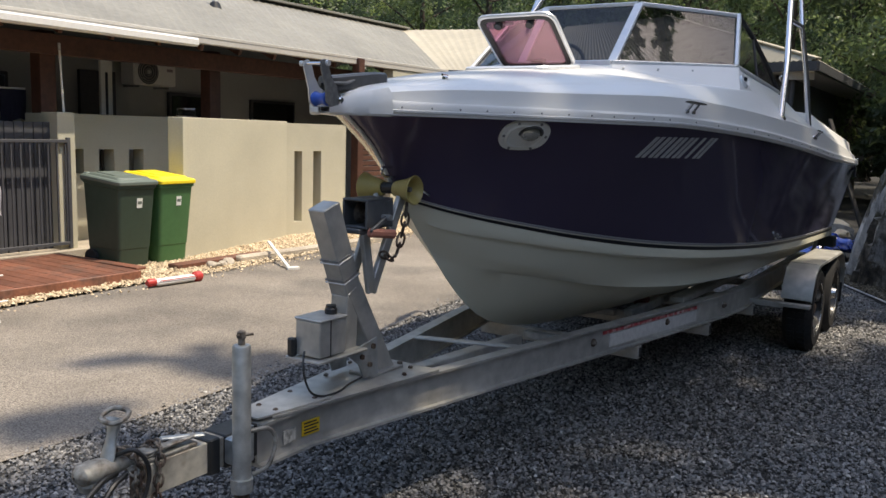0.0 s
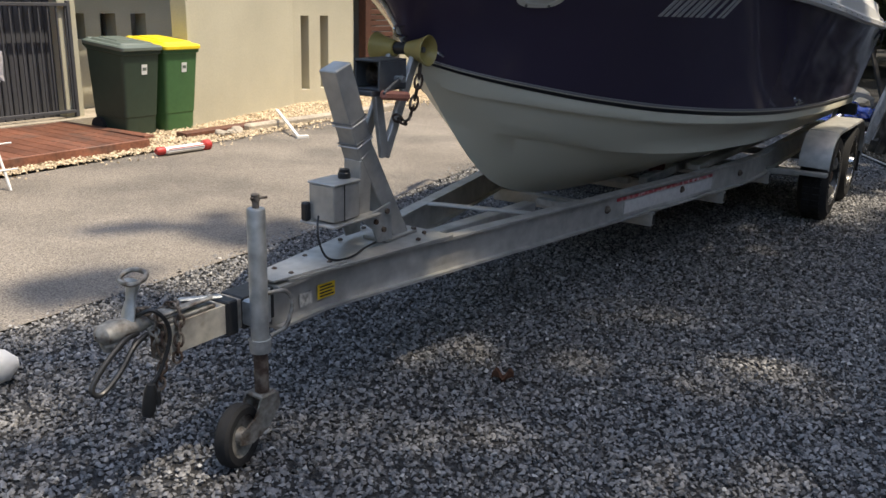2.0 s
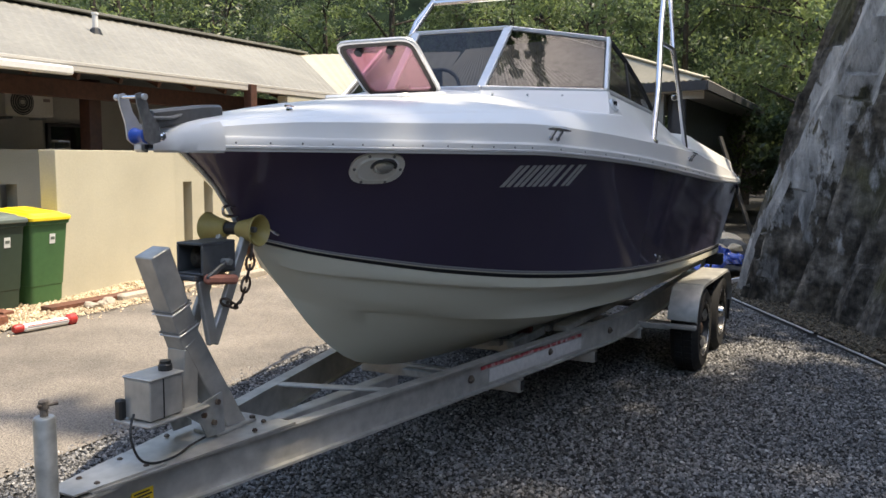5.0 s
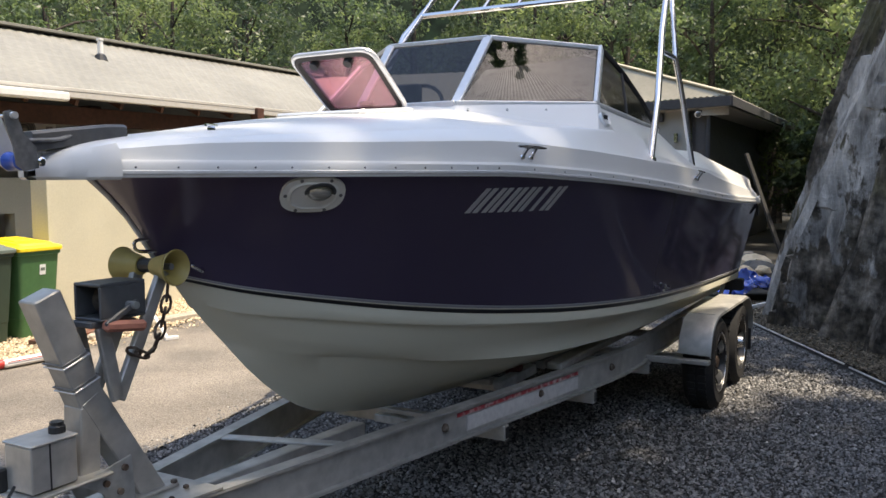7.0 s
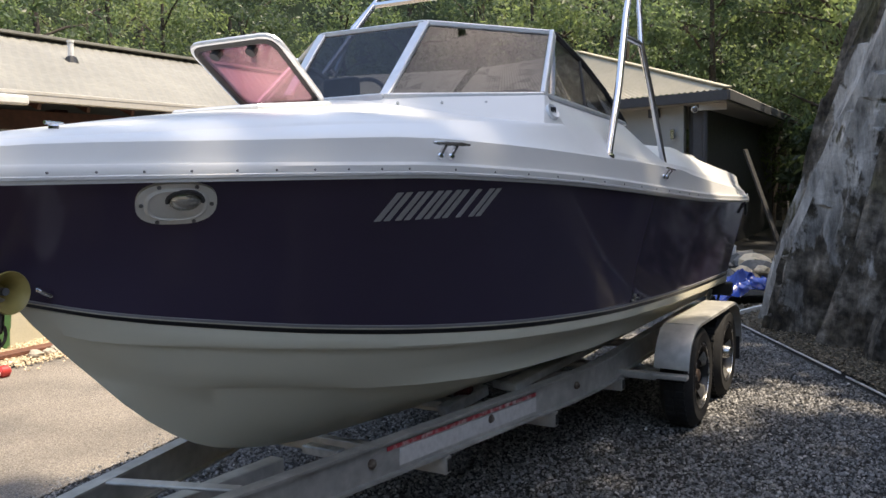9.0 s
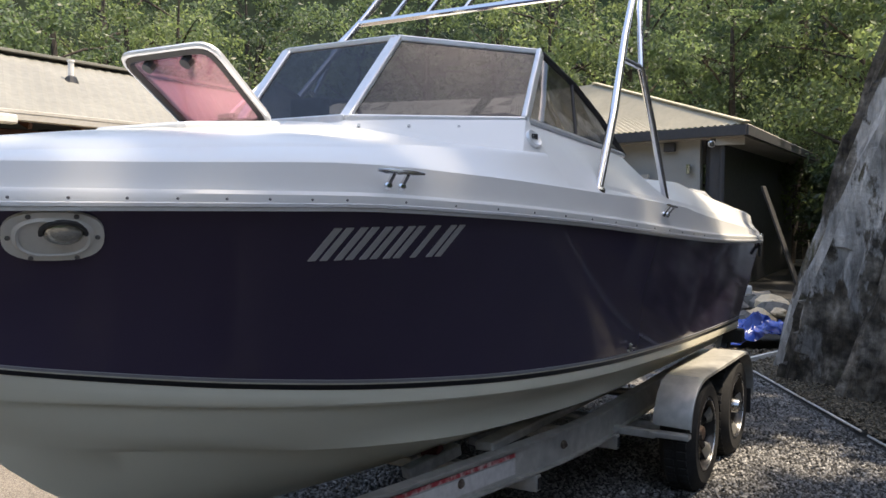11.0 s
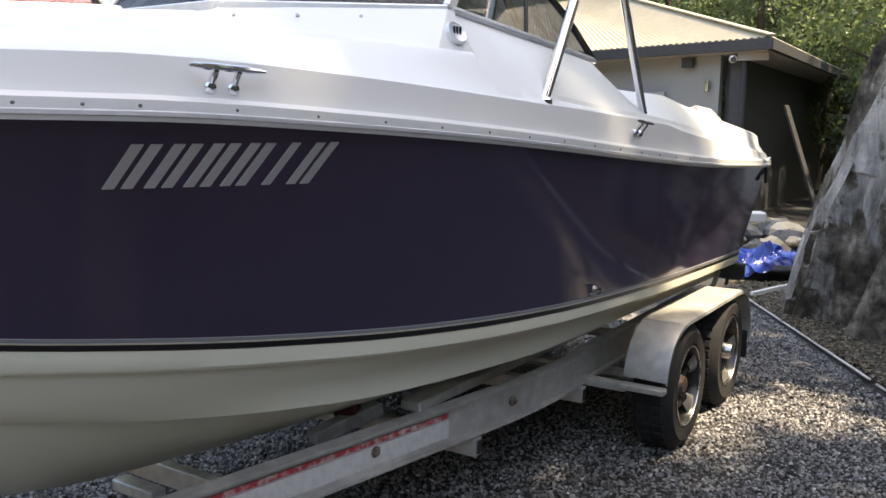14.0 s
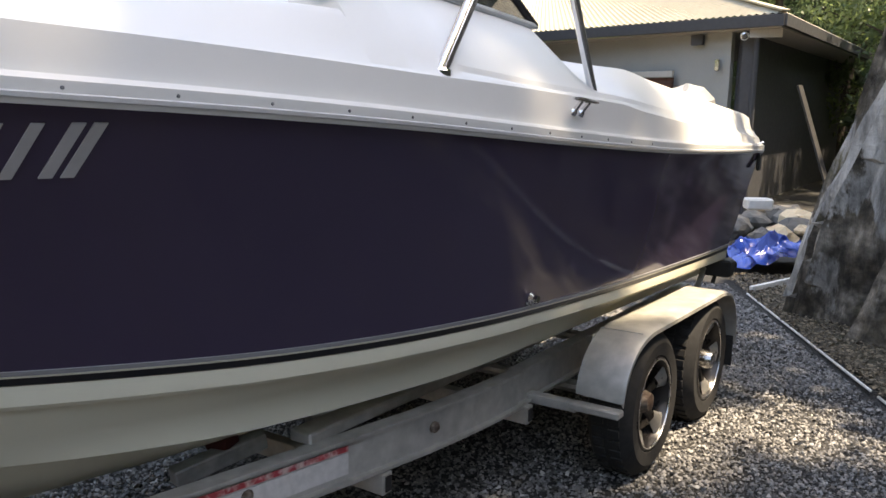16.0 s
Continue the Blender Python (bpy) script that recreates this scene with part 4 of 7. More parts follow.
for db, dz, w, hh in ((0.0395, 0, 0.006, 0.1), (-0.0395, 0, 0.006, 0.1), (0, 0.047, 0.073, 0.006), (0, -0.047, 0.073, 0.006)):
    box(bm, V3(-0.905, db, 0.485 + dz), (0.61, w, hh), 0.0015)
drawbar = part("drawbar", bm, mat("weathered_drawbar", (0.5, 0.47, 0.4), 0.6, 0.3, grain=0.2, scale=24, second=(0.19, 0.14, 0.1), bscale=8, mix=0.58), trailer, "weathered box section drawbar, open at the end")
# near-black block for the shade inside the hollow drawbar
part("inner_tongue", box(bmesh.new(), V3(-1.02, 0, 0.485), (0.24, 0.07, 0.085), 0.003), DARK, drawbar)
part("clamp_band", box(bmesh.new(), V3(-0.965, 0.0, 0.485), (0.045, 0.108, 0.118), 0.004), PLASTIC, trailer)
part("clamp_band", box(bmesh.new(), V3(-0.845, 0.0, 0.485), (0.15, 0.104, 0.112), 0.004), PLASTIC, trailer, "black clamp bracket on the drawbar")
for s in (-0.885, -0.81):
    part("clamp_flange", box(bmesh.new(), V3(s, 0.056, 0.485), (0.012, 0.014, 0.122), 0.002), GALV, trailer)
lab = part("warning_label", beam(bmesh.new(), V3(-0.565, rail_b(-0.565) + 0.012, 0.46), V3(-0.48, rail_b(-0.48) + 0.012, 0.46), 0.003, 0.054, 0.0), YELLOW, trailer, "yellow warning label")
for i in range(4):
    part("text_bar", beam(bmesh.new(), V3(-0.557, rail_b(-0.557) + 0.0155, 0.479 - 0.012 * i), V3(-0.497 + 0.01 * (i % 2), rail_b(-0.49) + 0.0155, 0.479 - 0.012 * i), 0.002, 0.005, 0.0), DARK, lab)
part("data_plate", beam(bmesh.new(), V3(-0.66, rail_b(-0.66) + 0.012, 0.455), V3(-0.6, rail_b(-0.6) + 0.012, 0.455), 0.003, 0.05, 0.0), mat("worn_plate", (0.42, 0.41, 0.38), 0.6, grain=0.5, scale=60), trailer, "worn pale data plate")

# coupling, handle, chain and lead
prof = ((-1.17, 0.034, 0.014), (-1.24, 0.036, 0.02), (-1.31, 0.04, 0.032), (-1.37, 0.042, 0.04), (-1.405, 0.036, 0.034), (-1.42, 0.018, 0.018), (-1.424, 0.004, 0.004))
cp = part("coupling", weld(loft(bmesh.new(), [[V3(s, w * math.cos(a), 0.556 + 0.85 * h * math.sin(a)) for a in [k * math.pi / 9 for k in range(19)]] for s, w, h in prof])), CAST, trailer, "worn cast ball coupling with chipped paint", smooth=True)
part("coupling_plate", box(bmesh.new(), V3(-1.15, 0, 0.543), (0.26, 0.078, 0.014), 0.004), CAST, cp)
part("lever", loft(bmesh.new(), [[V3(s + 0.014 * math.sin(a), w * math.cos(a), z) for a in [k * math.pi / 6 for k in range(13)]] for s, w, z in ((-1.32, 0.03, 0.565), (-1.312, 0.026, 0.6), (-1.302, 0.017, 0.635), (-1.296, 0.022, 0.66), (-1.292, 0.034, 0.69))]), GALV, cp, "worn steel coupling lever", smooth=True)
loop = [V3(-1.29 + 0.03 * math.sin(t), 0.044 * math.copysign(abs(math.cos(t)) ** 0.6, math.cos(t)), 0.7 + 0.012 * math.sin(t)) for t in [k * math.pi / 10 for k in range(20)]]
part("handle_loop", tube(bmesh.new(), loop, 0.0075, 8, closed=True), CAST, cp, "worn handle loop", smooth=True)
part("brake_arm", beam(bmesh.new(), V3(-1.22, 0.02, 0.565), V3(-1.02, 0.025, 0.57), 0.03, 0.012), CAST, cp)
part("brake_arm", beam(bmesh.new(), V3(-1.12, -0.02, 0.575), V3(-1.0, 0.045, 0.568), 0.025, 0.01), GALV, cp)
for s in (-1.21, -1.1):
    part("bolt", turned(bmesh.new(), [(0.013, 0), (0.013, 0.01), (0.007, 0.014), (0.007, 0.022)], V3(s, -0.015, 0.55), (0, 0, 1), 6), RUST, cp)
part("jaw", turned(bmesh.new(), [(0.026, -0.024), (0.034, -0.004), (0.03, 0.02)], V3(-1.375, 0, 0.528), (0, 0, 1), 16), CAST, cp)
part("end_bracket", box(bmesh.new(), V3(-1.225, 0.012, 0.47), (0.012, 0.07, 0.1), 0.003), RUST, cp, "dark rusty end bracket")


def chain(parent, pts, size, material, name="chain_link"):
    pts = [Vector(p) for p in pts]
    n = len(pts) - 1
    for i in range(n):
        p, q = pts[i], pts[i + 1]
        d = (q - p).normalized()
        side = d.orthogonal().normalized()
        if i % 2:
            side = d.cross(side)
        mid, L = (p + q) / 2, (q - p).length * 0.75
        ring = [mid + d * L * math.cos(a) + side * size * math.sin(a) for a in [k * math.pi / 5 for k in range(10)]]
        part(name, tube(bmesh.new(), ring, size * 0.33, 6, closed=True), material, parent)


chain(cp, bend([V3(-1.17, -0.05, 0.5), V3(-1.17, -0.03, 0.56), V3(-1.165, 0.01, 0.585), V3(-1.17, 0.045, 0.575), V3(-1.18, 0.056, 0.53), V3(-1.19, 0.058, 0.47), V3(-1.2, 0.058, 0.42)], 2), 0.013, RUST)
chain(cp, bend([V3(-1.3, -0.03, 0.59), V3(-1.28, 0.02, 0.6), V3(-1.26, 0.05, 0.58), V3(-1.25, 0.06, 0.52), V3(-1.25, 0.06, 0.46), V3(-1.26, 0.062, 0.41), V3(-1.27, 0.062, 0.36)], 2), 0.013, RUST)
chain(cp, bend([V3(-1.27, 0.03, 0.56), V3(-1.265, 0.055, 0.53), V3(-1.26, 0.055, 0.48), V3(-1.25, 0.05, 0.45)], 2), 0.013, CAST)
lead = part("brake_lead", tube(bmesh.new(), bend([V3(-1.3, 0.0, 0.58), V3(-1.3, 0.04, 0.6), V3(-1.28, 0.07, 0.61), V3(-1.25, 0.085, 0.57), V3(-1.243, 0.085, 0.51), V3(-1.275, 0.08, 0.43), V3(-1.31, 0.075, 0.385)]), 0.0065, 8), PLASTIC, trailer, "black electric lead", smooth=True)
part("plug", turned(bmesh.new(), [(0.013, 0.05), (0.019, 0.03), (0.02, -0.03), (0.017, -0.05)], V3(-1.32, 0.075, 0.345), V3(0.12, 0.1, 1), 12), PLASTIC, lead, smooth=True)
part("plug_cap", box(bmesh.new(), V3(-1.3, 0.085, 0.35), (0.018, 0.026, 0.055), 0.006), PLASTIC, lead)
part("rope_loop", tube(bmesh.new(), bend([V3(-1.31, 0.03, 0.54), V3(-1.37, 0.05, 0.54), V3(-1.44, 0.065, 0.505), V3(-1.495, 0.075, 0.46), V3(-1.5, 0.082, 0.435), V3(-1.47, 0.085, 0.43), V3(-1.41, 0.08, 0.47), V3(-1.35, 0.065, 0.52), V3(-1.29, 0.045, 0.535)]), 0.008, 8), PLASTIC, trailer, "loop of dark rope", smooth=True)

# jockey wheel
J = (-0.915, 0.12)
jw = part("jockey_tube", turned(bmesh.new(), [(0.03, 0.38), (0.03, 0.845), (0.026, 0.852), (0.012, 0.853)], V3(J[0], J[1], 0), (0, 0, 1), 18), GALV, trailer, "galvanised jockey wheel post", smooth=True)
part("inner_tube", turned(bmesh.new(), [(0.0245, 0.2), (0.0245, 0.39)], V3(J[0], J[1], 0), (0, 0, 1), 14), RUST, jw, smooth=True)
part("crank", turned(bmesh.new(), [(0.011, 0.85), (0.011, 0.872), (0.014, 0.875), (0.014, 0.895), (0.008, 0.9)], V3(J[0], J[1], 0), (0, 0, 1), 12), RUST, jw)
part("crank_pin", tube(bmesh.new(), [V3(J[0] - 0.02, J[1], 0.885), V3(J[0] + 0.03, J[1] + 0.02, 0.885)], 0.005, 6), RUST, jw)
for z in (0.4, 0.385):
    part("clamp_ring", turned(bmesh.new(), [(0.0345, -0.015), (0.036, 0.015)], V3(J[0], J[1], z), (0, 0, 1), 16), GALV, jw)
part("clamp_arm", box(bmesh.new(), V3(J[0] + 0.02, J[1] - 0.05, 0.49), (0.05, 0.06, 0.09), 0.006), GALV, jw)
part("clamp_handle", tube(bmesh.new(), bend([V3(J[0] + 0.03, J[1] + 0.02, 0.42), V3(J[0] + 0.07, J[1] + 0.05, 0.45), V3(J[0] + 0.1, J[1] + 0.05, 0.52), V3(J[0] + 0.09, J[1] + 0.03, 0.56), V3(J[0] + 0.04, J[1] + 0.0, 0.56)]), 0.0075, 8), CAST, jw, smooth=True)
WJ = V3(-1.02, 0.11, 0.105)
axis = V3(0.25, 1, 0.05)
for d in (-0.035, 0.035):
    part("fork", slab(bmesh.new(), [V3(s, 0.115 + d + 0.25 * (s + 0.92) * 0.4, z) for s, z in ((-0.95, 0.222), (-0.88, 0.222), (-0.872, 0.175), (-0.92, 0.11), (-0.99, 0.075), (-1.04, 0.085), (-1.03, 0.125), (-0.975, 0.16))], V3(0, 0.006, 0)), CAST, jw, "worn steel fork")
part("fork_crown", box(bmesh.new(), V3(-0.915, 0.118, 0.22), (0.07, 0.08, 0.016), 0.005), CAST, jw)
tyre = part("jockey_tyre", turned(bmesh.new(), [(0.072, -0.026), (0.095, -0.027), (0.104, -0.018), (0.106, 0.0), (0.104, 0.018), (0.095, 0.027), (0.072, 0.026)], WJ, axis, 28, closed=True), RUBBER, jw, "solid black rubber jockey tyre", smooth=True)
part("rim", turned(bmesh.new(), [(0.074, -0.02), (0.074, 0.02), (0.06, 0.01), (0.03, 0.008), (0.022, 0.03), (0.01, 0.03)], WJ, axis, 24), CAST, tyre, smooth=True)

# winch post, winch, roller and chain
post = part("winch_post", beam(beam(bmesh.new(), V3(-0.01, 0.0, 0.53), V3(-0.25, -0.005, 0.93), 0.085, 0.085), V3(-0.225, -0.005, 0.86), V3(-0.375, -0.015, 1.25), 0.086, 0.088), ALLOY, trailer, "leaning aluminium winch post")
part("post_leg", beam(bmesh.new(), V3(-0.265, -0.005, 0.68), V3(-0.255, -0.005, 0.9), 0.082, 0.07), ALLOY, post)
part("foot_plate", box(bmesh.new(), V3(-0.05, 0, 0.56), (0.22, 0.12, 0.014), 0.004), ALLOY, post)
for s, b in ((0.045, 0.05), (0.045, -0.045), (-0.14, 0.05)):
    part("bolt", turned(bmesh.new(), [(0.011, 0.0), (0.011, 0.01)], V3(s, b, 0.567), (0, 0, 1), 8), RUST, post)
for f in (0.3, 0.5):
    q = V3(-0.225, -0.005, 0.86).lerp(V3(-0.375, -0.015, 1.25), f)
    part("wire_tie", tube(bmesh.new(), [q + V3(x, y, 0.36 * x) for x, y in ((-0.0455, -0.0455), (0.0455, -0.0455), (0.0455, 0.0455), (-0.0455, 0.0455))], 0.003, 6, closed=True), SCREW, post)
    part("wire_tie", tube(bmesh.new(), [q + V3(x + 0.004, y, 0.36 * x - 0.011) for x, y in ((-0.0455, -0.0455), (0.0455, -0.0455), (0.0455, 0.0455), (-0.0455, 0.0455))], 0.003, 6, closed=True), FRAME, post)
WINCH = mat("dark_grey_paint", (0.085, 0.09, 0.095), 0.45, grain=0.12, scale=30)
bm = bmesh.new()
for dz, h in ((0.052, 0.01), (-0.052, 0.01)):
    box(bm, V3(-0.165, 0.03, 1.215 + dz), (0.17, 0.12, h), 0.003)
for db in (0.055, -0.055):
    box(bm, V3(-0.165, 0.03 + db, 1.215), (0.17, 0.01, 0.096), 0.003)
winch = part("winch_housing", bm, WINCH, post, "dark grey box winch frame")
part("winch_drum", turned(bmesh.new(), [(0.044, -0.048), (0.026, -0.04), (0.026, 0.04), (0.044, 0.048)], V3(-0.15, 0.03, 1.21), V3(0, 1, 0), 16), RUST, winch)
part("winch_shaft", tube(bmesh.new(), [V3(-0.15, 0.08, 1.2), V3(-0.15, 0.13, 1.2)], 0.012, 8), GALV, winch)
part("winch_crank", beam(bmesh.new(), V3(-0.13, 0.11, 1.21), V3(-0.25, 0.11, 1.15), 0.012, 0.02), WINCH, winch)
part("winch_handle", beam(bmesh.new(), V3(-0.25, 0.1, 1.148), V3(-0.12, 0.13, 1.135), 0.036, 0.034, 0.01), ORANGE, winch, "faded orange winch grip")
part("winch_bracket", beam(bmesh.new(), V3(-0.27, 0.02, 1.15), V3(-0.1, 0.02, 1.14), 0.1, 0.02), WINCH, winch)
for b in (0.06, -0.055):
    arm = part("roller_arm", beam(bmesh.new(), V3(-0.175, b, 0.905), V3(0.02, b, 1.285), 0.022, 0.045), ALLOY, post)
    part("arm_brace", beam(bmesh.new(), V3(-0.178, b, 0.905), V3(-0.225, b, 1.14), 0.022, 0.045), ALLOY, arm)
ax_b = part("roller_axle", tube(bmesh.new(), [V3(0.02, -0.135, 1.3), V3(0.02, 0.1, 1.3)], 0.011, 10), SCREW, post)
part("roller_hub", turned(bmesh.new(), [(0.024, -0.04), (0.024, 0.04)], V3(0.02, -0.005, 1.3), V3(0, 1, 0), 14), DARK, ax_b)
for sd in (1, -1):
    part("bow_stop_roller", turned(bmesh.new(), [(0.02, 0.03), (0.03, 0.03), (0.036, 0.05), (0.044, 0.085), (0.056, 0.118), (0.06, 0.124), (0.057, 0.128), (0.05, 0.122), (0.032, 0.088), (0.024, 0.06), (0.012, 0.058)], V3(0.02, -0.005, 1.298), V3(0, sd, 0), 32), ROLLER, ax_b, "amber polyurethane bow stop cup", smooth=True)
CH = [(0.01, 1.24), (0.005, 1.2), (-0.005, 1.16), (-0.02, 1.12), (-0.035, 1.08), (-0.055, 1.045), (-0.085, 1.03), (-0.12, 1.04), (-0.15, 1.06)]
chain(post, [V3(s, 0.09, z) for s, z in CH], 0.015, RUST)

# battery box on its shelf
shelf = part("battery_shelf", box(bmesh.new(), V3(-0.36, 0.0, 0.69), (0.28, 0.17, 0.01), 0.003), ALLOY, trailer, "aluminium shelf on a bracket")
part("bracket", slab(bmesh.new(), [V3(-0.33, 0.06, 0.685), V3(-0.14, 0.06, 0.72), V3(-0.13, 0.06, 0.57), V3(-0.22, 0.06, 0.57), V3(-0.25, 0.06, 0.63)], V3(0, 0.008, 0)), GALV, shelf)
part("bracket", slab(bmesh.new(), [V3(-0.33, -0.1, 0.685), V3(-0.14, -0.1, 0.72), V3(-0.13, -0.1, 0.57), V3(-0.22, -0.1, 0.57), V3(-0.25, -0.1, 0.63)], V3(0, 0.008, 0)), GALV, shelf)
for s, z in ((-0.17, 0.69), (-0.19, 0.62), (-0.24, 0.66)):
    part("bolt", turned(bmesh.new(), [(0.011, 0), (0.011, 0.01)], V3(s, 0.068, z), V3(0, 1, 0), 8), RUST, shelf)
bb = part("battery_box", box(bmesh.new(), V3(-0.405, 0.005, 0.768), (0.148, 0.12, 0.135), 0.004), ALLOY, trailer, "aluminium brake actuator box")
part("lid", box(bmesh.new(), V3(-0.405, 0.005, 0.839), (0.154, 0.132, 0.008), 0.003), ALLOY, bb)
part("filler_cap", turned(bmesh.new(), [(0.024, 0), (0.024, 0.02), (0.02, 0.024), (0.02, 0.034)], V3(-0.355, 0.01, 0.842), (0, 0, 1), 14), PLASTIC, bb, "black filler cap")
part("seam", box(bmesh.new(), V3(-0.42, 0.0655, 0.768), (0.004, 0.003, 0.135), 0.0), DARK, bb)
part("switch", box(bmesh.new(), V3(-0.49, -0.06, 0.73), (0.03, 0.03, 0.07), 0.006), PLASTIC, bb)
part("wire", tube(bmesh.new(), [*bend([V3(-0.49, 0.0, 0.72), V3(-0.54, 0.04, 0.7), V3(-0.555, 0.06, 0.65), V3(-0.53, 0.07, 0.59), V3(-0.47, 0.08, 0.564), V3(-0.38, 0.08, 0.562), V3(-0.3, 0.06, 0.566), V3(-0.2, 0.05, 0.57)])], 0.0045, 6), PLASTIC, bb, "black wire", smooth=True)

# keel rollers and bunks
for s in (1.5, 2.4, 3.4, 4.4):
    cr = part("keel_cradle", box(bmesh.new(), V3(s, 0, 0.40), (0.06, 0.2, 0.04), 0.005), GALV, trailer)
for sd in (1, -1):
    part("bunk", beam(bmesh.new(), V3(2.3, sd * 0.52, 0.555), V3(5.2, sd * 0.55, 0.535), 0.09, 0.04, 0.006), ALLOY, trailer)
    for s in (2.08, 2.65):
        w = part("wobble_roller_arm", beam(bmesh.new(), V3(s - 0.12, sd * 0.34, 0.5), V3(s + 0.16, sd * 0.42, 0.55), 0.06, 0.05), GALV, trailer)
        part("wobble_roller", turned(bmesh.new(), [(0.024, -0.045), (0.036, -0.036), (0.036, 0.036), (0.024, 0.045)], V3(s + 0.05, sd * 0.36, 0.56), V3(0.2, 1, 0), 14), mat("red_roller_%d" % (s * 10 + sd), (0.07, 0.012, 0.01), 0.75) if sd > 0 else PLASTIC, w)

# axles, wheels and mudguards
for s in (3.908, 4.708):
    part("axle", tube(bmesh.new(), [V3(s, -0.95, 0.32), V3(s, 0.95, 0.32)], 0.03, 10), GALV, trailer)


def wheel(s, sd):
    c = V3(s, sd * 1.0, 0.318)
    ax = V3(0, sd, 0)
    R, w = 0.318, 0.095
    w_ob = part("wheel", turned(bmesh.new(), [(0.2, -w), (0.27, -w - 0.005), (R - 0.02, -w + 0.012), (R, -w + 0.035), (R, w - 0.035), (R - 0.02, w - 0.012), (0.27, w + 0.005), (0.215, w), (0.205, w - 0.01), (0.205, -w + 0.01)], c, ax, 40, closed=True), RUBBER, trailer, "black road tyre on a chrome alloy wheel", smooth=True)
    for k in range(40):
        a = 2 * math.pi * k / 40
        for off, tilt in ((-0.035, 1), (0.035, -1)):
            d = V3(math.cos(a), 0, math.sin(a))
            t = V3(-math.sin(a), 0, math.cos(a))
            part("tread_block", box(bmesh.new(), c + d * (R + 0.001) + ax * off, (0.034, 0.05, 0.012), 0.002, Matrix((t, Vector((0, 1, 0)), d)).transposed()), RUBBER, w_ob) if sd > 0 else None
    part("rim", turned(bmesh.new(), [(0.208, -w + 0.01), (0.208, w - 0.004), (0.2, w + 0.002), (0.194, w - 0.006), (0.186, w - 0.05), (0.186, -w + 0.02)], c, ax, 36, closed=True), WHEELDARK, w_ob, "dark painted rim", smooth=True)
    part("lip", tube(bmesh.new(), [c + ax * (w - 0.002) + V3(math.cos(a), 0, math.sin(a)) * 0.197 for a in [2 * math.pi * k / 40 for k in range(40)]], 0.005, 6, closed=True), CHROME, w_ob, "thin chrome rim lip", smooth=True)
    part("disc", turned(bmesh.new(), [(0.186, -0.03), (0.15, -0.02), (0.05, 0.0)], c, ax, 30), DARK, w_ob, "dark brake drum")
    proud = 0.035 if s > 4.3 else 0.0
    part("hub", turned(bmesh.new(), [(0.052, -0.01), (0.05, 0.05), (0.044, 0.06 + proud), (0.04, 0.075 + proud), (0.026, 0.08 + proud)], c, ax, 20), CHROME if proud else RUST, w_ob, "chrome hub cap" if proud else "bare rusty hub", smooth=True)
    for k in range(5):
        a = 2 * math.pi * k / 5 + 0.3 + s
        d = V3(math.cos(a), 0, math.sin(a))
        t = V3(-math.sin(a), 0, math.cos(a))
        o = c + ax * 0.03
        rows = [[o + d * q + t * (e * b) + ax * (h - 0.012 * abs(e)) for e in (-1, -0.7, 0.7, 1)] for q, b, h in ((0.04, 0.03, 0.02), (0.09, 0.024, 0.024), (0.13, 0.028, 0.03), (0.14, 0.03, 0.032))]
        bm = loft(bmesh.new(), rows)
        bmesh.ops.solidify(bm, geom=bm.faces[:], thickness=0.02)
        sp = part("spoke", bm, WHEELDARK, w_ob)
        rows = [[o + d * q + t * (e * b) + ax * (h - 0.014 * abs(e) ** 2) for e in (-1, -0.75, 0, 0.75, 1)] for q, b, h in ((0.128, 0.031, 0.034), (0.16, 0.045, 0.046), (0.185, 0.058, 0.056), (0.193, 0.06, 0.05))]
        bm = loft(bmesh.new(), rows)
        bmesh.ops.solidify(bm, geom=bm.faces[:], thickness=0.016)
        part("spoke_tip", bm, TIP, sp, "worn chrome spoke tip", smooth=True)


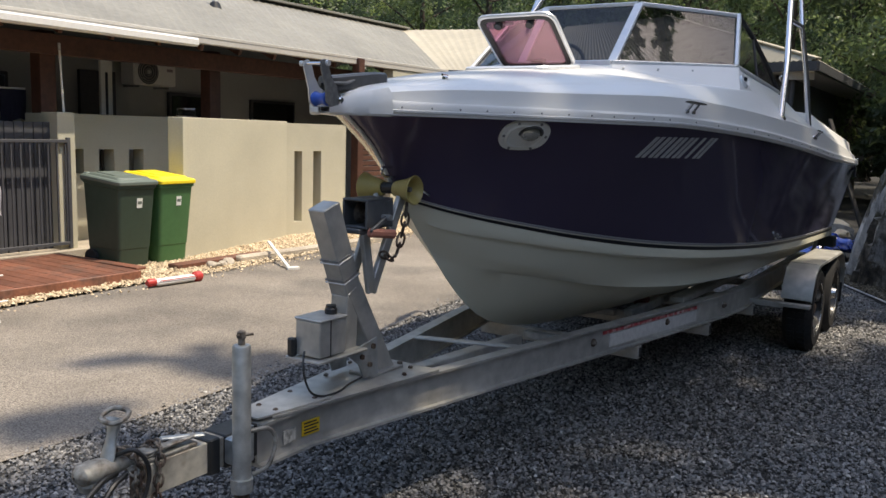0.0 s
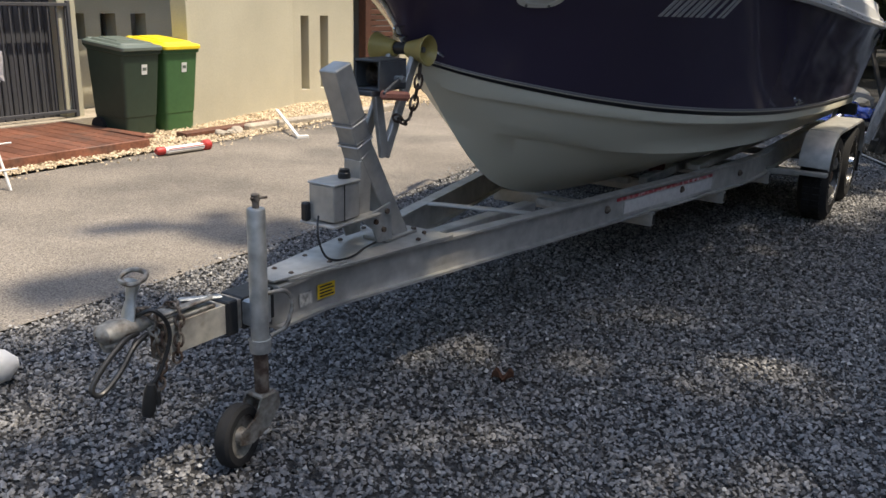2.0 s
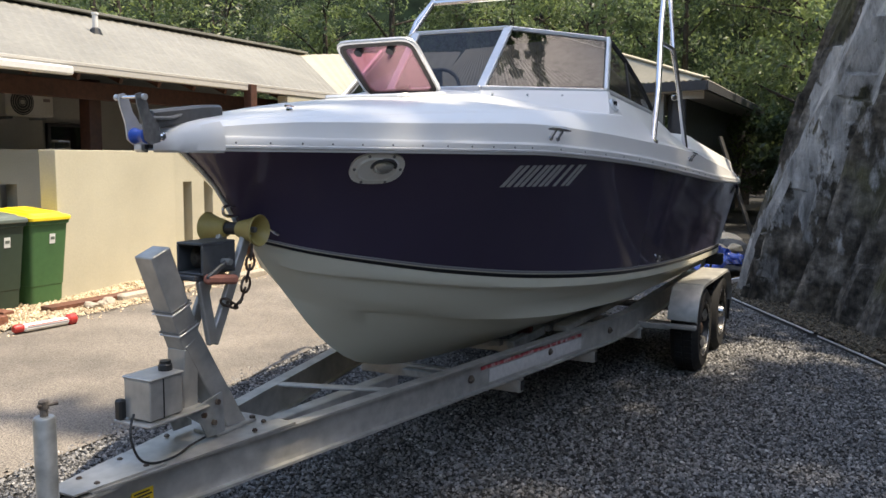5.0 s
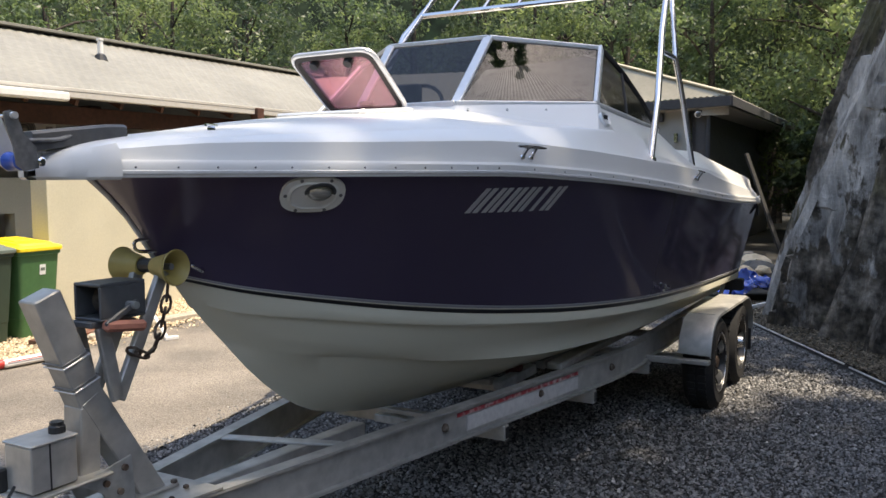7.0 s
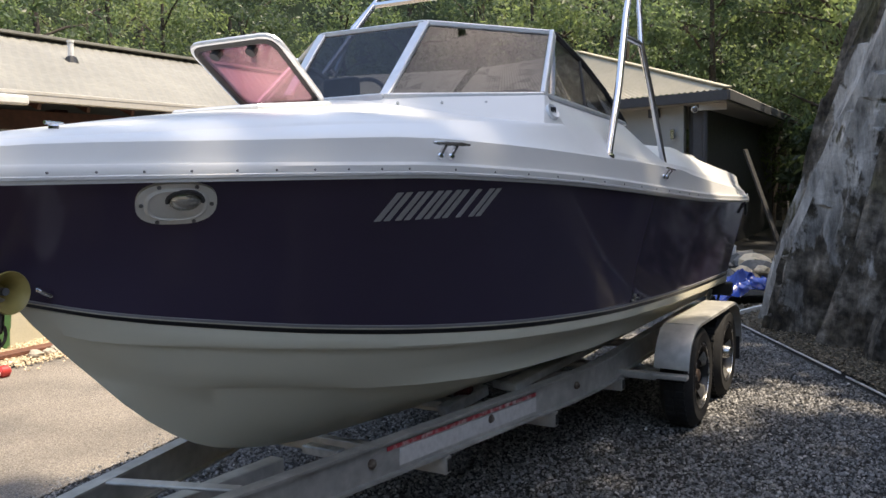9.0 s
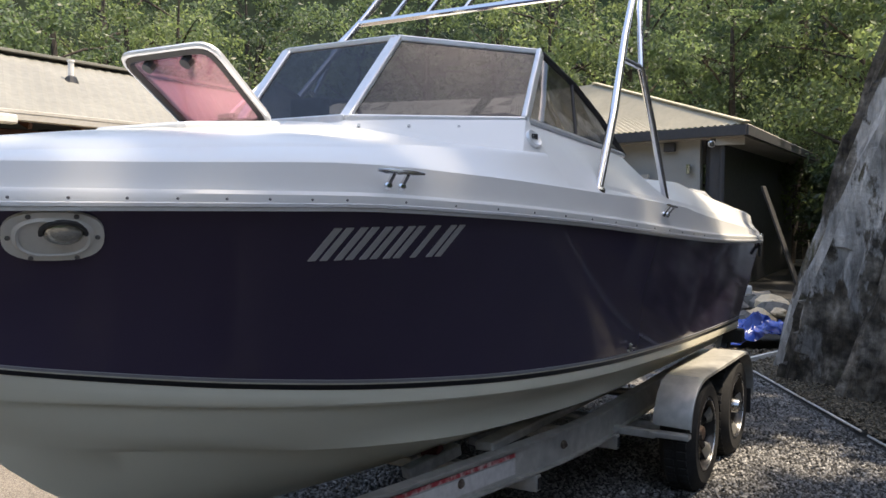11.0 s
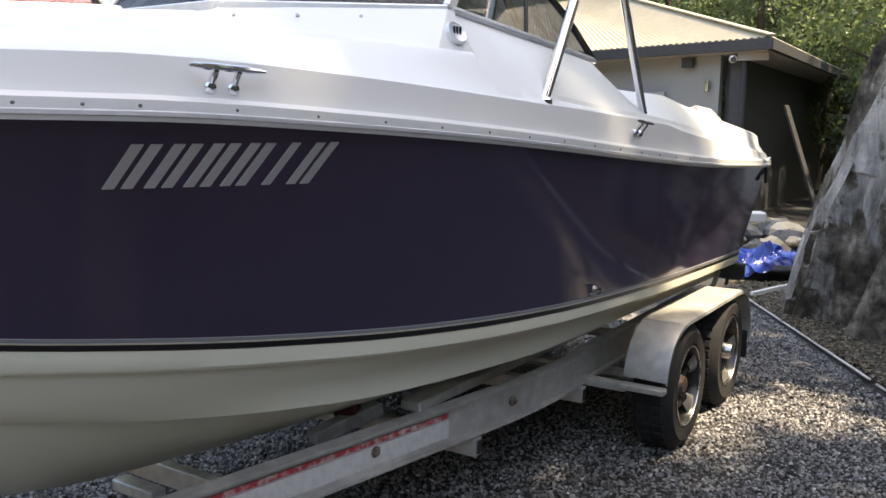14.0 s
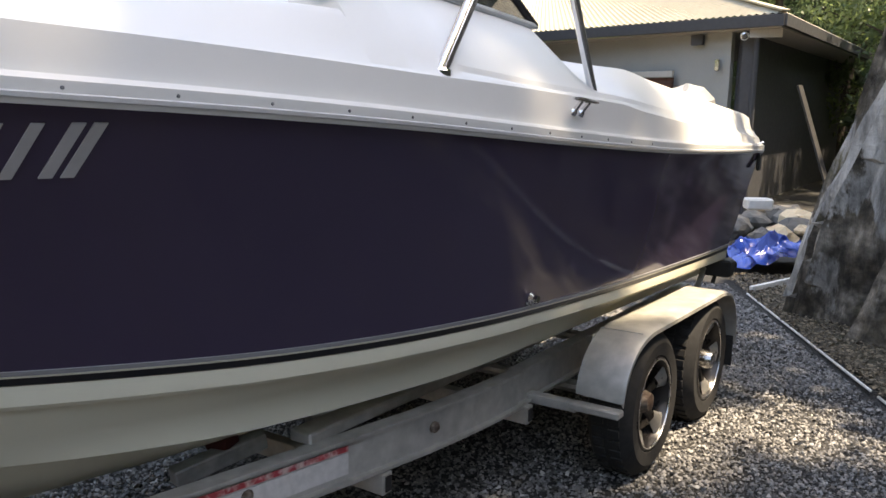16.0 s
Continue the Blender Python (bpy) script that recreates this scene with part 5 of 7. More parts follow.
def mudguard(sd):
    prof = []
    for s0, a0, a1 in ((3.87, 167, 96), (4.75, 84, 0)):
        for k in range(12):
            a = radians(a0 + (a1 - a0) * k / 11)
            c, d = math.cos(a), math.sin(a)
            prof.append((s0 + 0.385 * math.copysign(abs(c) ** 0.8, c), 0.325 + (0.35 if s0 < 4 else 0.335) * math.copysign(abs(d) ** 0.7, d)))
    bm = bmesh.new()
    i0, i1 = 0.905, 1.11
    thick = 0.006
    rows = [[V3(s, sd * b, z + dz) for s, z in prof] for b, dz in ((i0, 0), (i1 - 0.02, 0), (i1, -0.008), (i1 + 0.002, -0.024), (i1 - 0.003, -0.024), (i1 - 0.006, -0.012), (i0, -thick))]
    loft(bm, rows)
    g = part("mudguard", bm, ALLOY, trailer, "aluminium tandem mudguard", smooth=True)
    part("step", box(bmesh.new(), V3(3.475, sd * 1.005, 0.4), (0.06, 0.21, 0.03), 0.006), ALLOY, g)
    part("stay", beam(bmesh.new(), V3(3.475, sd * 0.7, 0.395), V3(3.475, sd * 0.93, 0.395), 0.05, 0.04), ALLOY, g)
    part("stay", beam(bmesh.new(), V3(5.12, sd * 0.74, 0.42), V3(5.12, sd * 0.95, 0.42), 0.05, 0.04), ALLOY, g)
    # panel added to stop sunlight passing between hull and mudguard
    part("inner_panel", box(bmesh.new(), V3(4.3, sd * 0.899, 0.55), (1.3, 0.008, 0.2), 0.002), ALLOY, g)
    part("mud_flap", box(bmesh.new(), V3(5.12, sd * 1.0, 0.27), (0.012, 0.2, 0.17), 0.003), RUBBER, g, "black rubber mud flap")
    part("seam", beam(bmesh.new(), V3(3.72, sd * i0, 0.672), V3(3.72, sd * (i1 - 0.02), 0.672), 0.006, 0.003, 0.0), GALV, g)


for sd in (1, -1):
    wheel(3.908, sd)
    wheel(4.708, sd)
    mudguard(sd)
lamp = part("tail_lamp", box(bmesh.new(), V3(5.5, 0.86, 0.66), (0.1, 0.22, 0.1), 0.01), PLASTIC, trailer, "dark tail lamp block on a post")
part("lamp_post", beam(bmesh.new(), V3(5.46, 0.76, 0.46), V3(5.46, 0.82, 0.66), 0.03, 0.03), GALV, lamp)
strap = part("tie_down_strap", beam(bmesh.new(), V3(5.575, 1.03, 1.33), V3(5.5, 0.86, 0.56), 0.006, 0.045, 0.0, up=V3(1, 0.2, 0)), PLASTIC, trailer, "black tie-down strap")

# ---- the house ----
house = thing("house", (4, -8, 0), "low rendered house with a timber verandah and metal roof", "house")


def wall_slab(s0, s1, b, z0, z1, t=0.2):
    """A wall piece along the house front, its face at b, t thick to the back."""
    return box(bmesh.new(), V3((s0 + s1) / 2, b - t / 2, (z0 + z1) / 2), (s1 - s0, t, z1 - z0), 0.006)


def pierced(name, s0, s1, b, z1, slots, material, parent, label="", t=0.2):
    """A wall with upright slots cut right through, in one mesh of butted blocks."""
    bm = bmesh.new()
    edges = [s0]
    for a, c, lo, hi in slots:
        box(bm, V3((edges[-1] + a) / 2, b - t / 2, z1 / 2), (a - edges[-1], t, z1), 0.0)
        box(bm, V3((a + c) / 2, b - t / 2, lo / 2), (c - a, t, lo), 0.0)
        box(bm, V3((a + c) / 2, b - t / 2, (hi + z1) / 2), (c - a, t, z1 - hi), 0.0)
        edges.append(c)
    box(bm, V3((edges[-1] + s1) / 2, b - t / 2, z1 / 2), (s1 - edges[-1], t, z1), 0.0)
    return part(name, weld(bm), material, parent, label)


fence = thing("courtyard_wall", (5, -6, 0), "cream rendered courtyard wall with upright slots", "wall", kind="structure")
part("wall", beam(bmesh.new(), V3(3.53, -5.52, 0.8), V3(5.74, -6.05, 0.8), 0.2, 1.6, 0.005), RENDER, fence)
pierced("wall", 5.75, 7.05, -5.98, 1.58, [(5.94, 6.1, 0.22, 1.2), (6.33, 6.5, 0.22, 1.2)], RENDER, fence)
pierced("wall", 2.95, 5.6, -7.0, 1.605, [(3.286, 3.404, 0.9, 1.19), (3.61, 3.823, 0.9, 1.19), (4.034, 4.254, 0.9, 1.19)], RENDER, fence)
part("wall", box(bmesh.new(), V3(2.85, -6.98, 0.8), (0.19, 0.44, 1.59), 0.004), RENDER, fence)
part("wall", wall_slab(1.75, 2.74, -7.25, 0, 1.6, 0.15), RENDER, fence)
part("pier", wall_slab(2.72, 2.93, -6.45, 0, 1.61, 0.3), RENDER, fence)
part("wall", wall_slab(-4.5, 0.85, -6.4, 0, 1.6), RENDER, fence)
part("gate_pier", box(bmesh.new(), V3(7.6, -6.2, 1.3), (0.14, 0.14, 2.6), 0.006), TIMBER, fence, "timber gate post")
scr = part("timber_screen", box(bmesh.new(), V3(8.05, -6.3, 0.05), (0.75, 0.04, 0.08), 0.004), TIMBER, fence, "slatted timber gate")
for i in range(22):
    part("slat", box(bmesh.new(), V3(8.05, -6.3, 0.14 + 0.085 * i), (0.75, 0.03, 0.07), 0.004), TIMBER, scr)
part("wall", wall_slab(8.5, 10.2, -6.2, 0, 2.5), RENDER, fence)

# inner wall with windows behind the verandah
inner = part("wall", box(bmesh.new(), V3(3.0, -8.35, 1.3), (15, 0.25, 2.6), 0.0), RENDER_GREY, house, "grey-green rendered house wall")
for s0, s1, z0, z1 in ((5.63, 6.3, 0.9, 1.98), (7.28, 8.33, 1.2, 1.95), (2.0, 3.2, 0.1, 2.1), (-1.5, 0.5, 0.9, 2.1)):
    w = part("window", box(bmesh.new(), V3((s0 + s1) / 2, -8.2, (z0 + z1) / 2), (s1 - s0, 0.06, z1 - z0), 0.01), CHARCOAL, house, "dark framed window")
    part("pane", box(bmesh.new(), V3((s0 + s1) / 2, -8.165, (z0 + z1) / 2), (s1 - s0 - 0.1, 0.012, z1 - z0 - 0.1), 0.0), mat("dark_window_glass_%d" % (s0 * 10), (0.01, 0.012, 0.015), 0.08), w)
part("door_leaf", box(bmesh.new(), V3(4.155, -7.6, 1.15), (0.17, 0.05, 2.3), 0.006), WHITEPAINT, house, "pale door leaf standing open")
part("door_pane", box(bmesh.new(), V3(4.15, -7.572, 1.4), (0.035, 0.008, 1.5), 0.0), DARK, house)
part("doorway", box(bmesh.new(), V3(4.45, -8.2, 1.1), (0.55, 0.06, 2.2), 0.004), CHARCOAL, house, "dark doorway")
for s in (2.86, 5.28, 9.6):
    part("verandah_post", box(bmesh.new(), V3(s, -6.9, 1.25), (0.19, 0.19, 2.5), 0.008), TIMBER, house)
part("verandah_beam", box(bmesh.new(), V3(2.2, -6.75, 2.35), (15.5, 0.12, 0.22), 0.006), TIMBER, house)
for i in range(24):
    s = -5 + i * 0.65
    part("rafter", beam(bmesh.new(), V3(s, -6.45, 2.5), V3(s, -8.6, 3.38), 0.05, 0.11), TIMBER, house)
part("verandah_floor", box(bmesh.new(), V3(3.0, -7.3, 0.06), (15, 2.0, 0.1), 0.0), CONCRETE, house)
part("ceiling_lining", slab(bmesh.new(), [V3(-5.5, -6.5, 2.58), V3(10.2, -6.5, 2.58), V3(10.2, -8.6, 3.46), V3(-5.5, -8.6, 3.46)], (0, 0, 0.02)), TIMBER, house)


def corrugated(p0, p1, q0, q1, pitch, depth, over=0.0):
    """A sheet between the eave p0-p1 and the top q0-q1 with ribs running up the slope."""
    p0, p1, q0, q1 = (Vector(v) for v in (p0, p1, q0, q1))
    n = max(4, int((p1 - p0).length / pitch) * 4)
    up = Vector((0, 0, 1))
    lo, hi = [], []
    for i in range(n + 1):
        f = i / n
        d = depth * math.sin(i * math.pi / 2)
        lo.append(p0.lerp(p1, f) + up * d)
        hi.append(q0.lerp(q1, f) + up * d)
    bm = bmesh.new()
    loft(bm, [lo, hi])
    return bm


roof = part("roof", corrugated(V3(-6, -6.3, 2.62), V3(10.2, -6.3, 2.62), V3(-6, -9.0, 3.72), V3(12.7, -9.0, 3.72), 0.15, 0.007), ROOF_GREY, house, "weathered cream metal roof", smooth=False)
part("roof_back", slab(bmesh.new(), [V3(-6, -9.0, 3.7), V3(12.7, -9.0, 3.7), V3(12.7, -12, 2.5), V3(-6, -12, 2.5)], (0, 0, 0.02)), ROOF_GREY, roof)
part("ridge_cap", beam(bmesh.new(), V3(-6, -9.0, 3.74), V3(12.7, -9.0, 3.745), 0.34, 0.04), ROOF_GREY, roof)
part("gutter", beam(beam(bmesh.new(), V3(-6, -6.24, 2.56), V3(10.15, -6.24, 2.56), 0.11, 0.1), V3(-6, -6.19, 2.6), V3(10.15, -6.19, 2.6), 0.02, 0.04), GUTTER, roof, "cream box gutter")
part("awning_box", box(bmesh.new(), V3(0.35, -6.1, 2.5), (8.0, 0.12, 0.1), 0.02), WHITEPAINT, house, "white awning box under the gutter")
part("fascia", box(bmesh.new(), V3(2.1, -6.36, 2.55), (16, 0.03, 0.08), 0.004), CHARCOAL, house)
part("roof_wing", corrugated(V3(10.25, -6.35, 2.62), V3(10.7, -4.7, 2.62), V3(12.75, -9.0, 3.72), V3(13.6, -5.6, 3.72), 0.1, 0.004), ROOFING, roof, "cream metal roof of the wing")
part("wing_wall", slab(bmesh.new(), [V3(10.5, -6.6, 0), V3(10.95, -4.8, 0), V3(10.95, -4.8, 2.6), V3(10.5, -6.6, 2.6)], V3(0.2, 0, 0)), RENDER_GREY, house)
part("wing_fascia", beam(bmesh.new(), V3(10.22, -6.35, 2.55), V3(10.67, -4.7, 2.55), 0.03, 0.16), CHARCOAL, house)
part("valley", beam(bmesh.new(), V3(10.2, -6.3, 2.63), V3(12.7, -9.0, 3.73), 0.16, 0.02), ROOFING, roof)
vent = part("roof_vent", turned(bmesh.new(), [(0.04, -0.1), (0.04, 0.22), (0.05, 0.225), (0.05, 0.25), (0.03, 0.255)], V3(6.32, -7.95, 3.32), (0, 0, 1), 12), WHITEPAINT, roof, "white roof vent pipe")
part("flashing", turned(bmesh.new(), [(0.1, -0.06), (0.07, 0.02), (0.045, 0.04)], V3(6.32, -7.95, 3.32), (0, 0, 1), 12), PLASTIC, vent)

ac = thing("air_conditioner", (5.05, -7.9, 2.1), "white split air conditioner unit on the house wall", "air conditioner")
part("casing", box(bmesh.new(), V3(5.1, -7.95, 2.22), (0.71, 0.3, 0.36), 0.02), WHITEPAINT, ac)
fan = part("fan_grille", turned(bmesh.new(), [(0.165, 0.0), (0.17, 0.01), (0.15, 0.012), (0.02, 0.004)], V3(4.97, -7.8, 2.22), V3(0, 1, 0), 28), mat("grille_grey", (0.05, 0.05, 0.052), 0.6), ac, "round dark fan grille")
for r in (0.05, 0.085, 0.12, 0.15):
    part("grille_ring", tube(bmesh.new(), [V3(4.97 + r * math.cos(a), -7.786, 2.22 + r * math.sin(a)) for a in [2 * math.pi * k / 24 for k in range(24)]], 0.003, 4, closed=True), GUTTER, fan)
part("fan_boss", turned(bmesh.new(), [(0.03, 0.0), (0.03, 0.02), (0.02, 0.024)], V3(4.97, -7.795, 2.22), V3(0, 1, 0), 14), GUTTER, fan)
part("logo_bar", box(bmesh.new(), V3(5.34, -7.797, 2.26), (0.1, 0.004, 0.04), 0.0), mat("badge_grey", (0.3, 0.25, 0.25), 0.5), ac)
for s in (4.9, 5.4):
    part("bracket", box(bmesh.new(), V3(s, -8.05, 2.02), (0.03, 0.35, 0.03), 0.0), GALV, ac)

pole = thing("broom_handle", (3.07, -6.6, 1.61), "pale pole standing on the pier under the eave", "pole")
part("shaft", tube(bmesh.new(), [V3(2.9, -6.6, 1.61), V3(2.87, -6.6, 2.3)], 0.012, 8), WHITEPAINT, pole)
part("ferrule", tube(bmesh.new(), [V3(2.87, -6.6, 2.28), V3(2.868, -6.6, 2.36)], 0.015, 8), GALV, pole)

# gate, deck, bins
gate = thing("metal_gate", (2.0, -6.35, 0.1), "black tubular metal gate, closed", "gate")
for z in (0.18, 1.3):
    part("rail", beam(bmesh.new(), V3(0.9, -6.42, z), V3(2.82, -6.42, z), 0.035, 0.035), CHARCOAL, gate)
for i in range(19):
    part("bar", box(bmesh.new(), V3(0.95 + i * 0.102, -6.42, 0.74), (0.016, 0.016, 1.1), 0.0), CHARCOAL, gate)
for s in (0.9, 2.82):
    part("stile", box(bmesh.new(), V3(s, -6.42, 0.73), (0.04, 0.04, 1.22), 0.004), CHARCOAL, gate)
shade = thing("privacy_screen", (2.2, -6.6, 0), "dark slatted screen behind the gate", "screen")
for i in range(10):
    part("slat", box(bmesh.new(), V3(1.72 + i * 0.108, -6.6, 0.8), (0.1, 0.02, 1.4), 0.003), CHARCOAL, shade)

entry = thing("timber_deck", (1.7, -5.4, 0), "red-brown stained timber entry deck", "deck")
part("joist", box(bmesh.new(), V3(1.5, -5.45, 0.05), (1.7, 1.4, 0.05), 0.0), DECK, entry)
part("edge_board", box(bmesh.new(), V3(1.55, -4.72, 0.07), (1.75, 0.03, 0.09), 0.005), DECK, entry)
for i in range(13):
    part("plank", box(bmesh.new(), V3(0.72 + i * 0.138, -5.48, 0.098), (0.13, 1.5, 0.026), 0.005), DECK, entry)
part("ramp_board", box(bmesh.new(), V3(2.52, -5.55, 0.1), (0.12, 1.35, 0.03), 0.005, Matrix.Rotation(radians(3), 3, "Z")), DECK, entry)


def wheelie_bin(s, b, body, lid, turn, label):
    t = thing("wheelie_bin", (s, b, 0.0), label, "wheelie bin", "wheelie bins")
    o = V3(s, b, 0.0)
    bm = bmesh.new()
    rows = []
    for z, w, d in ((0.035, 0.185, 0.2), (0.07, 0.19, 0.205), (0.22, 0.193, 0.218), (0.225, 0.198, 0.223), (0.845, 0.224, 0.281), (0.855, 0.238, 0.3), (0.895, 0.24, 0.3)):
        back = 0.265 + 0.035 * z
        c4 = [Vector((-w, -d - 0.02, 0)), Vector((w, -d - 0.02, 0)), Vector((w, back, 0)), Vector((-w, back, 0))]
        r = rounded(c4, 0.04, 3)
        rows.append([o + p + Vector((0, 0, z + (0.08 * (p.y + 0.3) if z > 0.75 else 0))) for p in r + r[:1]])
    loft(bm, rows)
    bm.faces.new([bm.verts.new(p) for p in rows[0][:-1]])
    part("body", weld(bm), body, t, smooth=True)
    bm = bmesh.new()
    rows = []
    for z, k in ((0.89, 1.03), (0.897, 1.045), (0.923, 1.045), (0.935, 1.0), (0.938, 0.84), (0.957, 0.78), (0.961, 0.2)):
        c4 = [Vector((-0.24 * k, -0.325 * k, 0)), Vector((0.24 * k, -0.325 * k, 0)), Vector((0.24 * k, 0.31 * k, 0)), Vector((-0.24 * k, 0.31 * k, 0))]
        r = rounded(c4, 0.045, 3)
        rows.append([o + p + Vector((0, 0, z + 0.08 * (p.y + 0.3))) for p in r + r[:1]])
    loft(bm, rows)
    l = part("lid", weld(bm), lid, t, smooth=True)
    tip = Matrix.Rotation(math.atan(0.08), 3, "X")
    part("lid_panel", box(bmesh.new(), o + Vector((0, 0.05, 0.99)), (0.26, 0.3, 0.014), 0.006, tip), lid, l)
    for d in (-0.16, 0.16):
        part("hinge", box(bmesh.new(), o + Vector((d, 0.3, 0.975)), (0.07, 0.06, 0.05), 0.012), lid, l)
    part("handle", tube(bmesh.new(), [o + Vector((-0.2, 0.29, 0.9)), o + Vector((-0.2, 0.35, 0.93)), o + Vector((0.2, 0.35, 0.93)), o + Vector((0.2, 0.29, 0.9))], 0.016, 8), body, t)
    part("axle", tube(bmesh.new(), [o + Vector((-0.22, 0.18, 0.1)), o + Vector((0.22, 0.18, 0.1))], 0.012, 8), PLASTIC, t)
    for d in (-0.215, 0.215):
        part("wheel", turned(bmesh.new(), [(0.06, -0.02), (0.1, -0.02), (0.1, 0.02), (0.06, 0.02)], o + Vector((d, 0.18, 0.1)), (1, 0, 0), 20), RUBBER, t)
    st = part("sticker", box(bmesh.new(), o + Vector((0.03, -0.291, 0.7)), (0.065, 0.004, 0.1), 0.0, Matrix.Rotation(radians(5.5), 3, "X")), PAPER, t, "pale council sticker")
    part("print_bar", box(bmesh.new(), o + Vector((0.03, -0.2945, 0.705)), (0.045, 0.003, 0.03), 0.0, Matrix.Rotation(radians(6), 3, "X")), BINLID, st)
    t.matrix_world = t.matrix_world @ Matrix.Rotation(radians(turn), 4, "Z")
    return t


wheelie_bin(2.837, -5.58, BINDARK, BINLID, 0, "dark green wheelie bin with a grey lid by the wall")
wheelie_bin(3.325, -5.57, BINGREEN, BINYELLOW, 2, "green wheelie bin with a yellow lid by the wall")

# things along the pebbles
def simple(name, bm, material, label, category, at):
    t = thing(name, at)
    part_name = "body"
    tagged(t, label, category)
    part(part_name, bm, material, t)
    return t


simple("plank", beam(bmesh.new(), V3(3.0, -4.95, 0.06), V3(4.3, -4.95, 0.06), 0.16, 0.04), DECK, "red-brown timber plank lying on pebbles", "plank", (3.6, -4.95, 0.04))
mop = simple("spray_mop", beam(bmesh.new(), V3(2.3, -4.36, 0.055), V3(2.74, -4.33, 0.055), 0.1, 0.06, 0.02), WHITEPAINT, "white and red plastic tube lying on the ground", "tube", (2.5, -4.35, 0.02))
RED = mat("red_plastic", (0.45, 0.04, 0.035), 0.45)
for s, b, r in ((2.27, -4.36, 0.038), (2.78, -4.325, 0.05)):
    part("end_cap", turned(bmesh.new(), [(r * 0.7, -0.05), (r, -0.03), (r, 0.03), (r * 0.6, 0.05)], V3(s, b, 0.06), V3(1, 0.06, 0), 14), RED, mop, "red end cap", smooth=True)
part("stripe", beam(bmesh.new(), V3(2.32, -4.305, 0.075), V3(2.72, -4.275, 0.075), 0.004, 0.008, 0.0), RED, mop)
for x, y, r in ((3.35, -4.72, 0.07), (3.5, -4.76, 0.06), (3.62, -4.8, 0.075), (3.42, -4.85, 0.05)):
    t = thing("broken_stone", (x, y, 0.02), "broken brown stone at the end of the kerb", "stone", "stones by the kerb")
    bm = bmesh.new()
    bmesh.ops.create_icosphere(bm, subdivisions=2, radius=r)
    for v in bm.verts:
        v.co *= 1 + 0.5 * noise.noise(v.co * 1.5 / r + Vector((x * 9, y, 0)))
        v.co.z = v.co.z * 0.6
        v.co += V3(x, y, 0.05)
    part("stone", bm, CONCRETE, t)
kerb = thing("kerb", (4.6, -4.75, 0), "broken pale concrete kerb beside the driveway", "kerb", kind="structure")
for s0, s1, b0, b1 in ((3.8, 4.36, -4.84, -4.83), (4.38, 5.4, -4.83, -4.81), (5.42, 6.5, -4.81, -4.86)):
    part("kerb_block", beam(bmesh.new(), V3(s0, b0, 0.045), V3(s1, b1, 0.045), 0.12, 0.1, 0.02), CONCRETE, kerb)
pipe = thing("timber_offcut", (4.3, -4.35, 0), "white painted timber offcut leaning on the kerb", "timber")
part("bar", beam(bmesh.new(), V3(3.88, -4.16, 0.04), V3(4.34, -4.9, 0.2), 0.035, 0.022), WHITEPAINT, pipe)
part("foot", beam(bmesh.new(), V3(3.83, -4.13, 0.03), V3(3.95, -4.07, 0.03), 0.045, 0.035), WHITEPAINT, pipe)
simple("plastic_tub", box(bmesh.new(), V3(3.75, -5.6, 1.65), (0.18, 0.14, 0.1), 0.015), glass("clear_plastic", (0.8, 0.8, 0.8), 0.2), "clear plastic tub on the wall top", "tub", (3.7, -5.75, 1.6))

# clothes airer
air = thing("clothes_airer", (0.75, -4.3, 0.012), "white folding clothes airer with washing pegged on it", "clothes airer")
for s in (0.1, 0.65):
    for d in (-0.25, 0.25):
        part("leg", tube(bmesh.new(), [V3(s, -4.3 + d, 0.012), V3(s, -4.3 - d * 0.6, 0.95)], 0.011, 8), WHITEPAINT, air)
for z, d in ((0.95, 0.0), (0.35, 0.15), (0.16, 0.2), (0.8, -0.1), (0.8, 0.1), (0.35, -0.15)):
    part("rung", tube(bmesh.new(), [V3(-0.4, -4.3 + d, z), V3(0.75, -4.3 + d, z)], 0.007, 6), WHITEPAINT, air)
cloth_w = mat("white_cloth", (0.7, 0.68, 0.7), 0.9, grain=0.08, scale=30)
cloth_p = mat("pink_cloth", (0.6, 0.1, 0.25), 0.9, grain=0.1, scale=40)
cloth_g = mat("lime_cloth", (0.45, 0.6, 0.12), 0.9, grain=0.1, scale=30)
cloth_d = mat("dark_cloth", (0.03, 0.03, 0.05), 0.9, grain=0.1, scale=30)


def cloth(name, s, b, z, w, h, material, label):
    t = thing(name, (s, b, z - h), label, "laundry", "washing")
    bm = bmesh.new()
    rows = [[V3(s - w / 2 + w * i / 8, b + 0.02 * math.sin(i * 1.7 + j) * (j / 5), z - h * j / 5 - 0.03 * math.sin(i * 0.8) * (j / 5)) for i in range(9)] for j in range(6)]
    loft(bm, rows)
    bmesh.ops.solidify(bm, geom=bm.faces[:], thickness=0.006)
    part("cloth", bm, material, t)


cloth("washing", 0.58, -4.2, 1.02, 0.42, 0.22, cloth_w, "white patterned garment hanging on the airer")
cloth("washing", 0.6, -4.3, 0.86, 0.36, 0.16, cloth_w, "white garment draped on the airer")
cloth("washing", 0.66, -4.33, 0.7, 0.2, 0.12, cloth_p, "pink garment hanging on the airer")
cloth("washing", 2.3, -7.1, 1.85, 0.28, 0.5, cloth_g, "lime green shirt on the verandah line")
cloth("washing", 2.62, -7.1, 1.85, 0.3, 0.35, cloth_d, "dark garment on the verandah line")
cloth("washing", 1.95, -7.1, 1.85, 0.3, 0.4, cloth_d, "dark garment on the verandah line")
